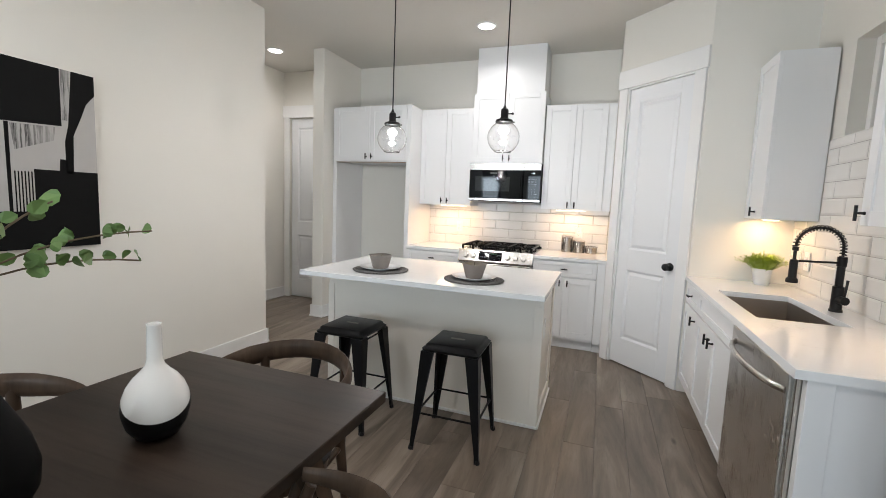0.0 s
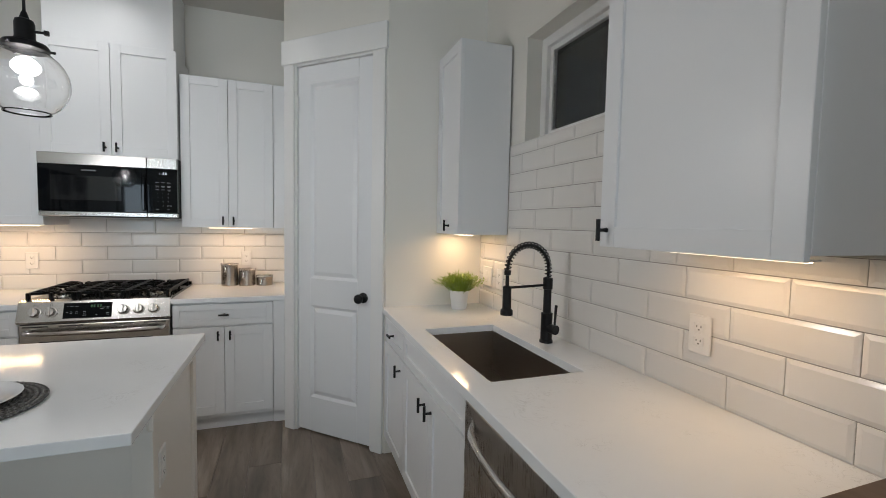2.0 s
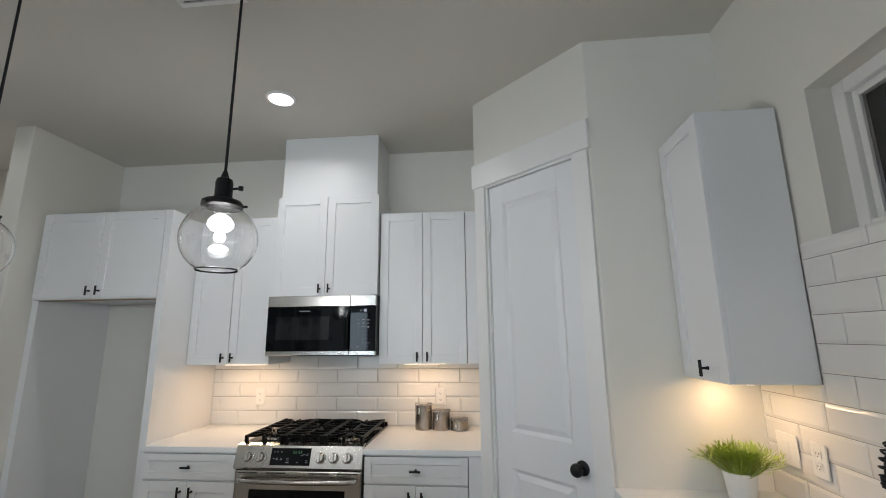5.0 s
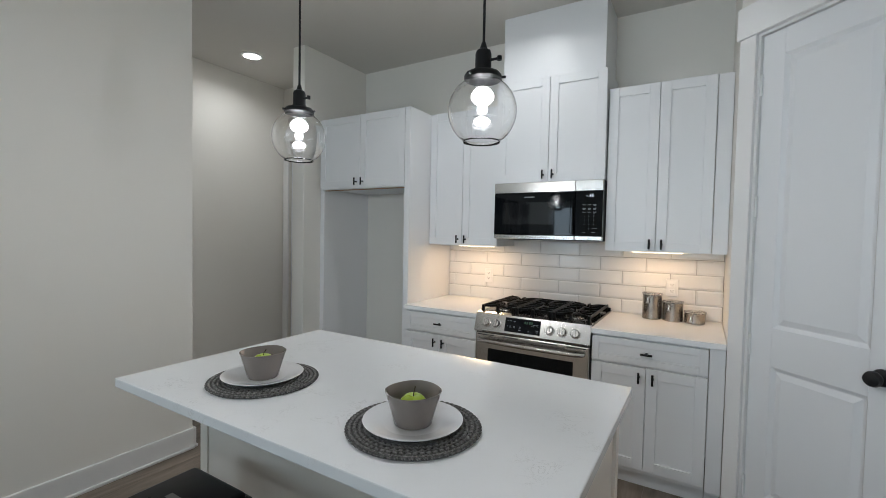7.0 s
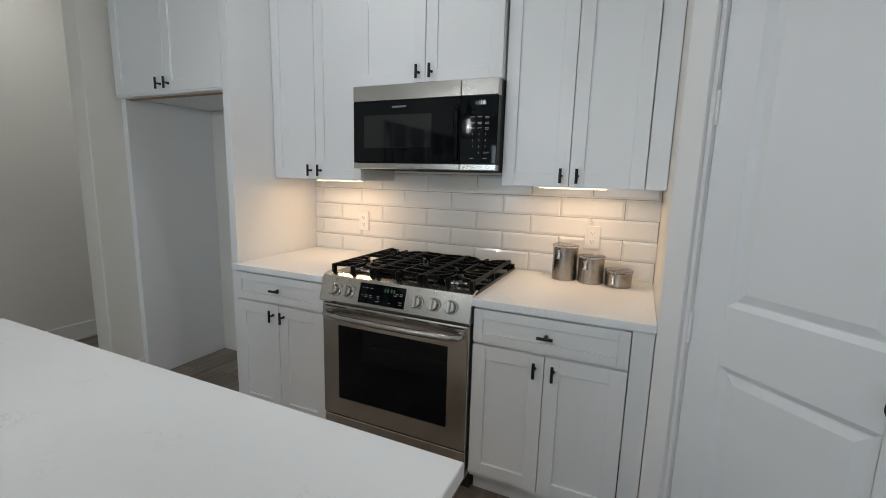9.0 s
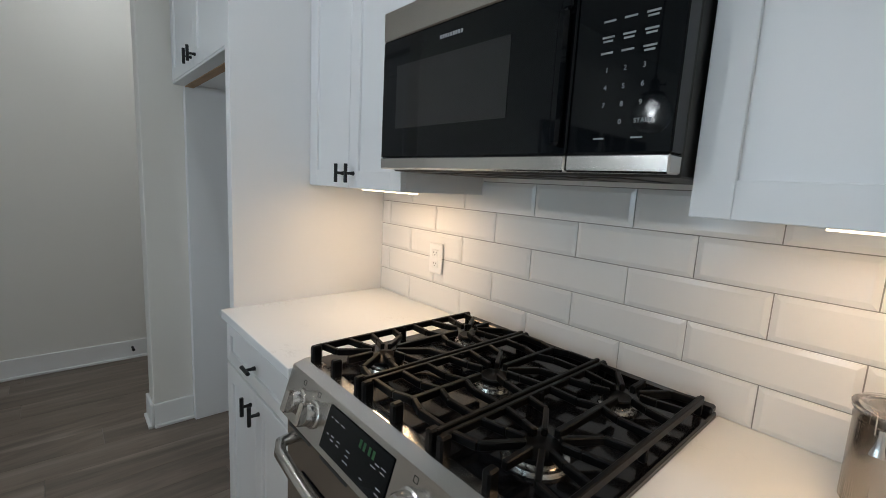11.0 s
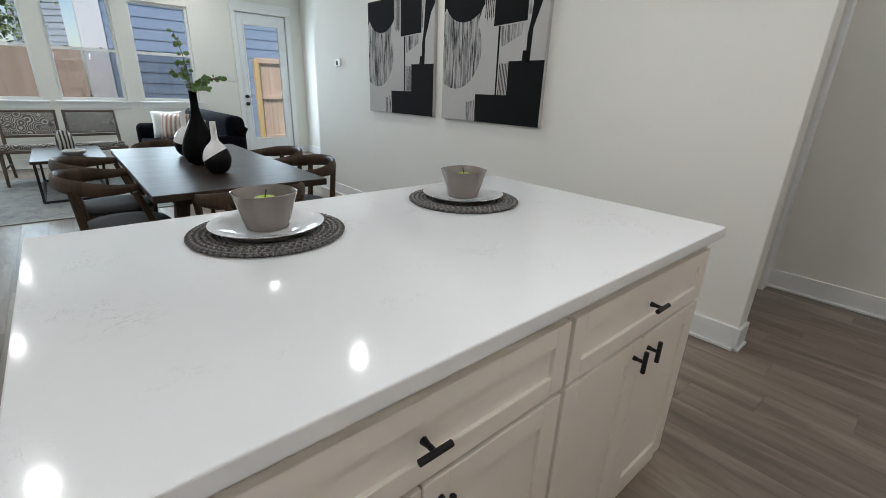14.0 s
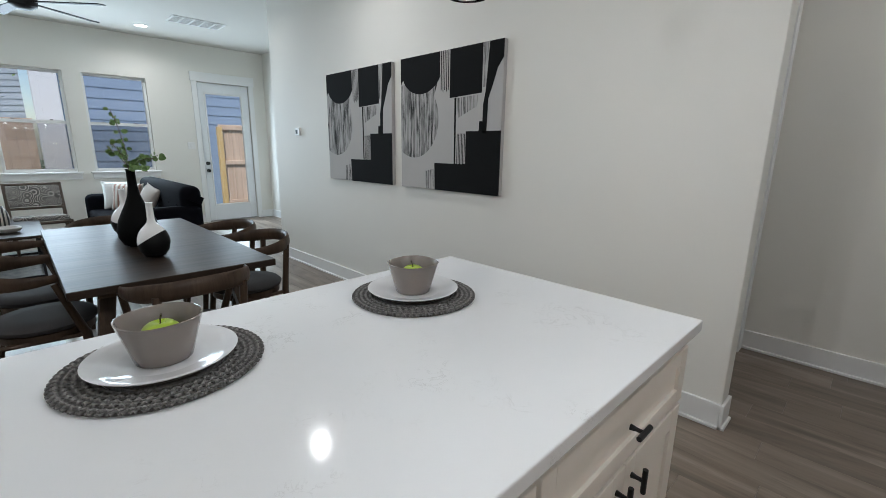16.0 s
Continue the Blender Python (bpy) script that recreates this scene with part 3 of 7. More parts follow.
# unseen slab added to keep skylight out of the gap behind the window
structure("eaves", B(RIGHT + 0.17, RIGHT + 0.9, -3.29, 1.5, 2.75, 2.85), M_VOID, "unseen dark slab added above the high window to block the sky", "eaves")

# ---------- cabinetry ----------


class Face:
    """A vertical face: s runs along it, o outward from it, z up."""

    def __init__(self, axis, at, sign):
        self.axis, self.place, self.sign = axis, at, sign

    def pt(self, s, o, z):
        w = self.place + self.sign * o
        return Vector((s, w, z)) if self.axis == "y" else Vector((w, s, z))

    def box(self, bm, s0, s1, o0, o1, z0, z1, bevel=0.0):
        a, b = self.pt(s0, o0, z0), self.pt(s1, o1, z1)
        return box(bm, a.x, b.x, a.y, b.y, a.z, b.z, bevel)


def bar_handle(parent, f, s, z, out, upright=True, length=0.062):
    bm = bmesh.new()
    d = Vector((0, 0, length / 2)) if upright else (f.pt(1, 0, 0) - f.pt(0, 0, 0)) * (length / 2)
    c = f.pt(s, out + 0.030, z)
    tube(bm, [c - d, c + d], 0.0062, 10)
    tube(bm, [f.pt(s, out - 0.001, z), f.pt(s, out + 0.012, z), f.pt(s, out + 0.030, z)], [0.0075, 0.005, 0.005], 8)
    return part("handle", bm, M_BLACK, parent, "black bar handle", 40)


def shaker(parent, f, s0, s1, z0, z1, out=0.0, rail=0.058, name="door", handle=None, t=0.019, mat=None):
    mat = mat or M_CAB
    bm = bmesh.new()
    f.box(bm, s0 + rail - 0.004, s1 - rail + 0.004, out + 0.001, out + t - 0.009, z0 + rail - 0.004, z1 - rail + 0.004)
    d = part(name, bm, mat, parent)
    for a, b in ((s0, s0 + rail), (s1 - rail, s1)):
        bm = bmesh.new()
        f.box(bm, a, b, out, out + t, z0, z1, 0.0015)
        part("stile", bm, mat, d)
    for a, b in ((z0, z0 + rail), (z1 - rail, z1)):
        bm = bmesh.new()
        f.box(bm, s0 + rail, s1 - rail, out, out + t, a, b, 0.0012)
        part("rail", bm, mat, d)
    if handle:
        bar_handle(d, f, handle[0], handle[1], out + t, handle[2])
    return d


G = 0.0018  # half a gap between fronts
CT, CB = 0.915, 0.882


def carcass(parent, f, s0, s1, depth, z0, z1, toe=0.0):
    bm = bmesh.new()
    f.box(bm, s0 + 0.001, s1 - 0.001, -depth, 0, z0 + toe, z1, 0.001)
    part("body", bm, M_CAB, parent)
    if toe:
        bm = bmesh.new()
        f.box(bm, s0 + 0.001, s1 - 0.001, -depth, -0.06, z0, z0 + toe)
        part("toe_kick", bm, M_CAB, parent)


def base_cabinet(name_label, f, s0, s1, depth, drawer_handle=True, split=True, single_handle=None, toe=0.10, group="base cabinets"):
    mid = (s0 + s1) / 2
    p = f.pt(mid, -depth / 2, 0)
    c = thing("base_cabinet", name_label, "cabinet", tuple(p), group)
    carcass(c, f, s0, s1, depth, 0, CB, toe)
    shaker(c, f, s0 + G, s1 - G, 0.728, 0.870, 0, 0.04, "drawer", (mid, 0.80, False) if drawer_handle else None)
    z0, z1 = toe + 0.025, 0.716
    if split:
        shaker(c, f, s0 + G, mid - G, z0, z1, 0, handle=(mid - 0.036, 0.663, True))
        shaker(c, f, mid + G, s1 - G, z0, z1, 0, handle=(mid + 0.036, 0.663, True))
    else:
        shaker(c, f, s0 + G, s1 - G, z0, z1, 0, handle=(single_handle, 0.655, True))
    return c


def wall_cabinet(label, f, s0, s1, depth, z0, z1, doors=2, handle_side=0, group="wall cabinets", recess=0.0):
    mid = (s0 + s1) / 2
    c = thing("wall_cabinet", label, "cabinet", tuple(f.pt(mid, -depth / 2, z0)), group)
    carcass(c, f, s0, s1, depth, z0 + recess, z1)
    if doors == 2:
        shaker(c, f, s0 + G, mid - G, z0, z1, handle=(mid - 0.034, z0 + 0.048, True))
        shaker(c, f, mid + G, s1 - G, z0, z1, handle=(mid + 0.034, z0 + 0.048, True))
    else:
        shaker(c, f, s0 + G, s1 - G, z0, z1, handle=(handle_side, z0 + 0.048, True))
    return c


RF = Face("y", -0.665, -1)      # fronts of the range wall's base cabinets
UF = Face("y", -0.351, -1)       # fronts of the wall cabinets
OF = Face("y", -0.385, -1)
FF = Face("y", -0.635, -1)      # fridge cabinet
SF = Face("x", 1.66, -1)        # sink run
SU = Face("x", 1.98, -1)        # sink wall cabinets

base_cabinet("white shaker base cabinet between fridge alcove and range", RF, -0.985, -0.388, 0.64)
base_cabinet("white shaker base cabinet beside the pantry corner", RF, 0.388, 0.99, 0.64)
fl = thing("filler_panel", "white painted filler strip beside the pantry wall", "panel", (1.03, -0.66, 0))
part("strip", B(0.992, 1.064, -0.68, -0.64, 0.10, CB, 0.001), M_CAB, fl)
part("toe_kick", B(0.992, 1.064, -0.62, -0.58, 0, 0.10), M_CAB, fl)
wall_cabinet("tall white shaker wall cabinet over the counter", UF, -0.992, -0.385, 0.33, 1.37, 2.42)
wall_cabinet("tall white shaker wall cabinet beside the pantry wall", UF, 0.385, 0.985, 0.33, 1.37, 2.42)
fl = thing("filler_panel", "white painted filler strip beside the wall cabinet", "panel", (1.03, -0.33, 1.37))
part("strip", B(0.987, 1.064, -0.359, -0.32, 1.37, 2.42, 0.001), M_CAB, fl)
wall_cabinet("white shaker cabinet above the microwave", OF, -0.378, 0.378, 0.365, 1.835, 2.555)
ch = thing("vent_chase", "white painted boxed chase from cabinet to ceiling", "vent chase", (0, -0.2, 2.556))
part("box", B(-0.362, 0.356, -0.372, BACK + 0.006, 2.557, CEIL, 0.002), M_CAB, ch)
# fridge alcove: tall panel, cabinet above, filler on the pier
fc = thing("fridge_cabinet", "white shaker cabinet above the empty fridge alcove", "cabinet", (-1.47, -0.33, 1.83))
carcass(fc, FF, -1.955, -1.046, 0.61, 1.83, 2.42)
shaker(fc, FF, -1.953, -1.5 - G, 1.83, 2.42, handle=(-1.535, 1.873, True))
shaker(fc, FF, -1.5 + G, -1.047, 1.83, 2.42, handle=(-1.465, 1.873, True))
part("raw_edge", B(-1.953, -1.047, -0.60, -0.56, 1.815, 1.829), M_RAW, fc, "raw plywood edge under the cabinet")
part("bottom", B(-1.953, -1.047, -0.653, -0.60, 1.818, 1.829, 0.001), M_CAB, fc)
tp = thing("tall_end_panel", "tall white end panel between fridge alcove and counter", "panel", (-1.008, -0.34, 0))
part("panel", B(-1.043, -0.994, -0.656, BACK + 0.006, 0, 2.42, 0.0015), M_CAB, tp)
sp = thing("alcove_panel", "white side panel lining the fridge alcove", "panel", (-1.935, -0.3, 0))
part("panel", B(-2.005, -1.957, -0.60, BACK + 0.006, 0, 2.42, 0.0015), M_CAB, sp)
# counters beside the range
for s0, s1, lab in ((-0.992, -0.384, "white quartz counter beside the fridge panel"), (0.384, 1.066, "white quartz counter beside the pantry wall")):
    c = thing("counter_top", lab, "counter", ((s0 + s1) / 2, -0.35, CB))
    part("slab", B(s0, s1, -0.70, BACK - 0.001, CB + 0.0005, CT, 0.003, 2), M_QUARTZ, c)

# ---------- sink run ----------
c = base_cabinet("narrow white shaker base cabinet beside the pantry wall", SF, -1.742, -1.30, 0.6, True, False, -1.68, 0.10)
sb = thing("sink_cabinet", "white shaker sink base with two doors", "cabinet", (1.95, -2.16, 0), "base cabinets")
bm = bmesh.new()
for s0, s1, o0, o1, z0, z1 in ((-2.578, -2.56, -0.6, 0, 0.1, CB), (-1.762, -1.744, -0.6, 0, 0.1, CB), (-2.56, -1.762, -0.6, 0, 0.1, 0.118), (-2.56, -1.762, -0.6, -0.58, 0.118, CB), (-2.56, -1.762, -0.02, 0, 0.118, CB - 0.02)):
    SF.box(bm, s0, s1, o0, o1, z0, z1)
part("body", bm, M_CAB, sb)
bm = bmesh.new()
SF.box(bm, -2.578, -1.744, -0.6, -0.06, 0, 0.10)
part("toe_kick", bm, M_CAB, sb)
shaker(sb, SF, -2.578 + G, -1.744 - G, 0.728, 0.870, 0, 0.04, "false_drawer")
shaker(sb, SF, -2.578 + G, -2.161 - G, 0.125, 0.716, handle=(-2.205, 0.655, True))
shaker(sb, SF, -2.161 + G, -1.744 - G, 0.125, 0.716, handle=(-2.117, 0.655, True))
ep = thing("end_panel", "white end panel closing the sink run", "panel", (1.95, -3.32, 0))
part("panel", B(1.655, RIGHT + 0.004, -3.338, -3.285, 0, CB, 0.0015), M_CAB, ep)
part("stile", B(1.645, 1.72, -3.344, -3.338, 0, CB, 0.001), M_CAB, ep)

# counter with a cut-out for the sink
SX0, SX1, SY0, SY1 = 1.718, 2.085, -2.59, -1.855
ct = thing("counter_top", "white quartz sink counter with a cut-out", "counter", (1.95, -2.35, CB))
bm = bmesh.new()
lo, hi = CB + 0.0005, CT
X0, X1, Y0, Y1 = 1.608, RIGHT - 0.001, -3.35, -1.28
outer = [(X0, Y0), (X1, Y0), (X1, Y1), (X0 + 0.02, Y1)]
inner = [(SX0, SY0), (SX1, SY0), (SX1, SY1), (SX0, SY1)]
vo = {z: [bm.verts.new((x, y, z)) for x, y in outer] for z in (lo, hi)}
vi = {z: [bm.verts.new((x, y, z)) for x, y in inner] for z in (lo, hi)}
for i in range(4):
    j = (i + 1) % 4
    bm.faces.new((vo[hi][i], vo[hi][j], vi[hi][j], vi[hi][i]))
    bm.faces.new((vo[lo][j], vo[lo][i], vi[lo][i], vi[lo][j]))
    bm.faces.new((vo[lo][i], vo[lo][j], vo[hi][j], vo[hi][i]))
    bm.faces.new((vi[lo][j], vi[lo][i], vi[hi][i], vi[hi][j]))
es = [e for e in bm.edges if all(v in vo[hi] or v in vi[hi] for v in e.verts) and not (any(v in vo[hi] for v in e.verts) and any(v in vi[hi] for v in e.verts))]
bmesh.ops.bevel(bm, geom=es, offset=0.002, segments=1, affect="EDGES")
part("slab", bm, M_QUARTZ, ct)
sk = thing("sink", "brushed steel undermount sink basin under the counter", "sink", (1.89, -2.24, 0.66))
e = 0.006
ix0, ix1, iy0, iy1, zb = SX0 - e, SX1 + e, SY0 - e, SY1 + e, 0.675
for a, b, c, d in ((ix0 - 0.003, ix0, iy0, iy1), (ix1, ix1 + 0.003, iy0, iy1), (ix0 - 0.003, ix1 + 0.003, iy0 - 0.003, iy0), (ix0 - 0.003, ix1 + 0.003, iy1, iy1 + 0.003)):
    part("basin_side", B(a, b, c, d, zb, CB), M_SINK, sk)
part("basin_floor", B(ix0 - 0.003, ix1 + 0.003, iy0 - 0.003, iy1 + 0.003, zb - 0.003, zb), M_SINK, sk)
part("drain", lathe(bmesh.new(), [(0.045, 0), (0.045, 0.003), (0.03, 0.002), (0.012, 0.001)], (1.94, -2.1, zb), 20), M_STEEL, sk, "round steel drain", 30)

# faucet with a spring neck
FX, FY = 2.165, -2.22
fa = thing("faucet", "matte black spring-neck pull-down faucet", "faucet", (FX, FY, CT))
part("base", lathe(bmesh.new(), [(0.029, 0), (0.029, 0.01), (0.025, 0.014), (0.025, 0.13), (0.017, 0.134), (0.017, 0.235), (0.021, 0.237), (0.021, 0.285), (0.012, 0.287)], (FX, FY, CT), 20), M_BLACK, fa, "", 35)
# the neck arcs over towards the basin
arc = []
R_N = 0.103
for i in range(25):
    a = math.pi * i / 24
    arc.append(Vector((FX - R_N + R_N * math.cos(a), FY - 0.012 * i / 24, CT + 0.325 + 0.105 * math.sin(a))))
neck = [Vector((FX, FY, CT + 0.285))] + arc + [Vector((FX - 2 * R_N, FY - 0.012, CT + 0.31)), Vector((FX - 2 * R_N, FY - 0.012, CT + 0.24))]
part("hose", tube(bmesh.new(), neck, 0.0065, 8), M_BLACK, fa, "", 60)
coil = []
turns, steps = 24, 14
path = neck[:-1]
cum = [0.0]
for a, b in zip(path, path[1:]):
    cum.append(cum[-1] + (b - a).length)
for i in range(turns * steps + 1):
    s = cum[-1] * i / (turns * steps)
    k = max(j for j in range(len(cum)) if cum[j] <= s + 1e-9)
    k = min(k, len(path) - 2)
    t = (s - cum[k]) / (cum[k + 1] - cum[k])
    p = path[k].lerp(path[k + 1], t)
    d = (path[min(k + 2, len(path) - 1)] - path[max(k - 1, 0)]).normalized()
    u = Vector((0, 1, 0))
    v = d.cross(u)
    an = 2 * math.pi * i / steps
    coil.append(p + (u * math.cos(an) + v * math.sin(an)) * 0.0135)
part("spring", tube(bmesh.new(), coil, 0.0028, 5), M_BLACK, fa, "black coiled spring", 60)
hx, hy = FX - 2 * R_N, FY - 0.012
part("spray_head", lathe(bmesh.new(), [(0.026, 0), (0.027, 0.008), (0.026, 0.02), (0.019, 0.028), (0.018, 0.120), (0.012, 0.123), (0.008, 0.125), (0.008, 0.168), (0.014, 0.170), (0.014, 0.190), (0.006, 0.192)], (hx, hy, CT + 0.135), 18), M_BLACK, fa, "", 35)
part("holder_arm", tube(bmesh.new(), [(FX, FY, CT + 0.255), (hx, hy, CT + 0.250)], 0.0055, 8), M_BLACK, fa)
bm = tube(bmesh.new(), [(FX, FY, CT + 0.065), (FX + 0.012, FY - 0.055, CT + 0.065)], 0.021, 14)
part("valve", bm, M_BLACK, fa, "", 40)
part("lever", tube(bmesh.new(), [(FX + 0.01, FY - 0.045, CT + 0.075), (FX + 0.014, FY - 0.048, CT + 0.172)], [0.005, 0.0065], 8), M_BLACK, fa)

# dishwasher
DW0, DW1 = -3.283, -2.582
dw = thing("dishwasher", "stainless steel dishwasher with a bowed bar handle", "dishwasher", (1.95, -2.93, 0))
part("body", B(1.67, 2.24, DW0 + 0.004, DW1 - 0.004, 0.0, CB - 0.004), M_SLOT, dw)
part("front", B(1.628, 1.668, DW0 + 0.028, DW1 - 0.004, 0.09, 0.868, 0.006, 2), M_STEELV, dw, "brushed steel door")
part("side_trim", B(1.64, 1.668, DW0 + 0.003, DW0 + 0.026, 0.09, 0.868, 0.002), M_STEEL, dw)
hp = []
for i in range(15):
    t = i / 14
    hp.append((1.628 - 0.058 * math.sin(math.pi * t) ** 0.55, DW1 - 0.07 + (DW0 + 0.08 - DW1 + 0.03) * t, 0.805))
part("handle", tube(bmesh.new(), hp, 0.0135, 10, True, 0.75), M_STEEL, dw, "bowed steel handle", 60)
part("toe_panel", B(1.70, 1.72, DW0 + 0.004, DW1 - 0.004, 0.0, 0.088), M_SLOT, dw)

# sink wall cabinets
wall_cabinet("narrow white shaker wall cabinet beside the window", SU, -1.645, -1.285, 0.285, 1.37, 2.418, 1, -1.505)
wall_cabinet("large white shaker wall cabinet beside the window", SU, -3.335, -2.79, 0.285, 1.372, 2.418, 1, -2.82, recess=0.012)

# under-cabinet light bars
for x, y, z, w_, h_, _p in UNDER:
    lb = thing("light_bar", "slim warm light bar under a wall cabinet", "light bar", (x, y, z - 0.01), "light bars")
    part("housing", B(x - w_ / 2 - 0.01, x + w_ / 2 + 0.01, y - h_ / 2 - 0.01, y + h_ / 2 + 0.01, z - 0.0045, z - 0.0003, 0.001), M_TRIM, lb)
    part("diffuser", B(x - w_ / 2, x + w_ / 2, y - h_ / 2, y + h_ / 2, z - 0.0085, z - 0.0045), M_STRIP, lb, "glowing warm diffuser")

# ---------- island ----------
IX0, IX1, IY0, IY1 = -0.864, 0.738, -2.645, -1.67
ib = thing("island_cabinet", "white kitchen island base with drawers and doors", "kitchen island", (-0.06, -2.02, 0))
BX0, BX1, BY0, BY1 = -0.835, 0.692, -2.34, -1.702
bm = bmesh.new()
box(bm, BX0, BX1, BY0, BY1, 0.0, CB, 0.0015)
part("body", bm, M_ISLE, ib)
IB = Face("y", BY1, 1)
xm = -0.088
for s0, s1 in ((BX0 + 0.022, xm - 0.008), (xm + 0.008, BX1 - 0.022)):
    mid = (s0 + s1) / 2
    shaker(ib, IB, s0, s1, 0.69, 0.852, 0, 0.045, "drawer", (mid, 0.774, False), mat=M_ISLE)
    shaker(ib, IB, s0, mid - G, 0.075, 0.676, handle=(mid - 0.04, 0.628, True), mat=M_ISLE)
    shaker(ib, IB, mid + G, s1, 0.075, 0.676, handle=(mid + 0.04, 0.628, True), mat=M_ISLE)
IR = Face("x", BX1, 1)
bm = bmesh.new()
IR.box(bm, BY0, BY0 + 0.06, 0, 0.012, 0.0, CB, 0.001)
IR.box(bm, BY1 - 0.06, BY1, 0, 0.012, 0.0, CB, 0.001)
IR.box(bm, BY0 + 0.06, BY1 - 0.06, 0, 0.012, CB - 0.06, CB)
IR.box(bm, BY0 + 0.06, BY1 - 0.06, 0, 0.012, 0, 0.09)
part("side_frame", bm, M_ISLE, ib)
bm = bmesh.new()
box(bm, BX0 + 0.002, BX1 - 0.002, BY0 - 0.006, BY0, CB - 0.10, CB)
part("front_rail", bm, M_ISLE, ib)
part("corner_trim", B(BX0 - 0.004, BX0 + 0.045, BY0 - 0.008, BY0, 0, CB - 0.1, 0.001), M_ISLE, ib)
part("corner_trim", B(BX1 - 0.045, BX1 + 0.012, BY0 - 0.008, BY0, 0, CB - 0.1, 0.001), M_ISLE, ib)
bm = bmesh.new()
box(bm, BX0 - 0.006, BX1 + 0.02, BY0 - 0.012, BY0, 0, 0.02, 0.003)
box(bm, BX1, BX1 + 0.022, BY0, BY1, 0, 0.02, 0.003)
part("shoe_mould", bm, M_TRIM, ib)
it = thing("island_counter", "white quartz island top with faint grey veins", "counter", (-0.06, -2.15, CB))
part("slab", B(IX0, IX1, IY0, IY1, CB + 0.0005, CT, 0.003, 2), M_QUARTZ, it)


def outlet(f, s, z, w=0.074, h=0.118, sockets=True, label="white wall outlet with two sockets"):
    o = thing("wall_outlet", label, "outlet", tuple(f.pt(s, 0, z)), "outlets")
    bm = bmesh.new()
    f.box(bm, s - w / 2, s + w / 2, 0, 0.007, z - h / 2, z + h / 2, 0.003)
    part("plate", bm, M_PLATE, o)
    if sockets:
        for dz in (-0.021, 0.021):
            bm = bmesh.new()
            f.box(bm, s - 0.017, s + 0.017, 0.006, 0.009, z + dz - 0.0145, z + dz + 0.0145, 0.003)
            sk_ = part("socket", bm, M_PLATE, o)
            bm = bmesh.new()
            for ds_, hh in ((-0.007, 0.007), (0.007, 0.006)):
                f.box(bm, s + ds_ - 0.0012, s + ds_ + 0.0012, 0.0085, 0.0095, z + dz, z + dz + hh)
            f.box(bm, s - 0.0022, s + 0.0022, 0.0085, 0.0095, z + dz - 0.0085, z + dz - 0.0045)
            part("slot", bm, M_SLOT, sk_)
    else:
        bm = bmesh.new()
        f.box(bm, s - 0.017, s + 0.017, 0.006, 0.010, z - 0.033, z + 0.033, 0.002)
        part("rocker", bm, M_PLATE, o)
    return o


TB = Face("y", BACK - 0.012, -1)
TS = Face("x", RIGHT - 0.012, -1)
outlet(TB, -0.60, 1.115)
outlet(TB, 0.77, 1.12)
outlet(TS, -2.897, 1.113)
outlet(TS, -1.42, 1.11, 0.118, 0.118, False, "wide white wall switch plate")
outlet(TS, -1.585, 1.11, label="white wall outlet beside the sink")
outlet(Face("x", BX1 + 0.012 - 0.002, 1), -2.26, 0.63, label="white outlet on the island's end")
outlet(Face("y", END, 1), -0.335, 0.36, label="white outlet low on the end wall")
outlet(Face("y", END, 1), -1.88, 1.36, 0.118, 0.118, False, "white light switch beside the back door")
th = thing("thermostat", "small white thermostat on the picture wall", "thermostat", (LEFT, -6.1, 1.53))
part("body", B(LEFT, LEFT + 0.025, -6.15, -6.05, 1.49, 1.575, 0.006, 2), M_PLATE, th)
part("screen", B(LEFT + 0.0245, LEFT + 0.0265, -6.13, -6.085, 1.505, 1.55), M_SLOT, th, "dark screen")

# ---------- range ----------
rg = thing("gas_range", "stainless slide-in gas range with black grates", "range", (0, -0.36, 0))
RX = 0.379
part("body", B(-RX, RX, -0.63, -0.035, 0.0, 0.905), M_SLOT, rg)
bm = bmesh.new()
prof = [(-0.63, 0.80), (-0.712, 0.80), (-0.722, 0.812), (-0.685, 0.925), (-0.655, 0.934), (-0.63, 0.934)]
a = [bm.verts.new((-RX - 0.004, y, z)) for y, z in prof]
b = [bm.verts.new((RX + 0.004, y, z)) for y, z in prof]
bm.faces.new(a)
bm.faces.new(b[::-1])
bridge(bm, b, a)
bmesh.ops.recalc_face_normals(bm, faces=bm.faces)
part("control_panel", bm, M_STEEL, rg, "brushed steel control panel")
pm = Matrix.Translation((0, -0.7035, 0.8685)) @ Vector((0, -0.95, 0.311)).to_track_quat("Z", "Y").to_matrix().to_4x4()


def on_panel(bm):
    return turned(bm, pm)


part("display", on_panel(B(-0.165, 0.075, -0.046, 0.046, 0.0005, 0.003, 0.001)), M_BGLASS, rg, "black glass touch display")
M_PRINT = plain("pale_print", (0.26, 0.27, 0.28), 0.6)
bm = bmesh.new()
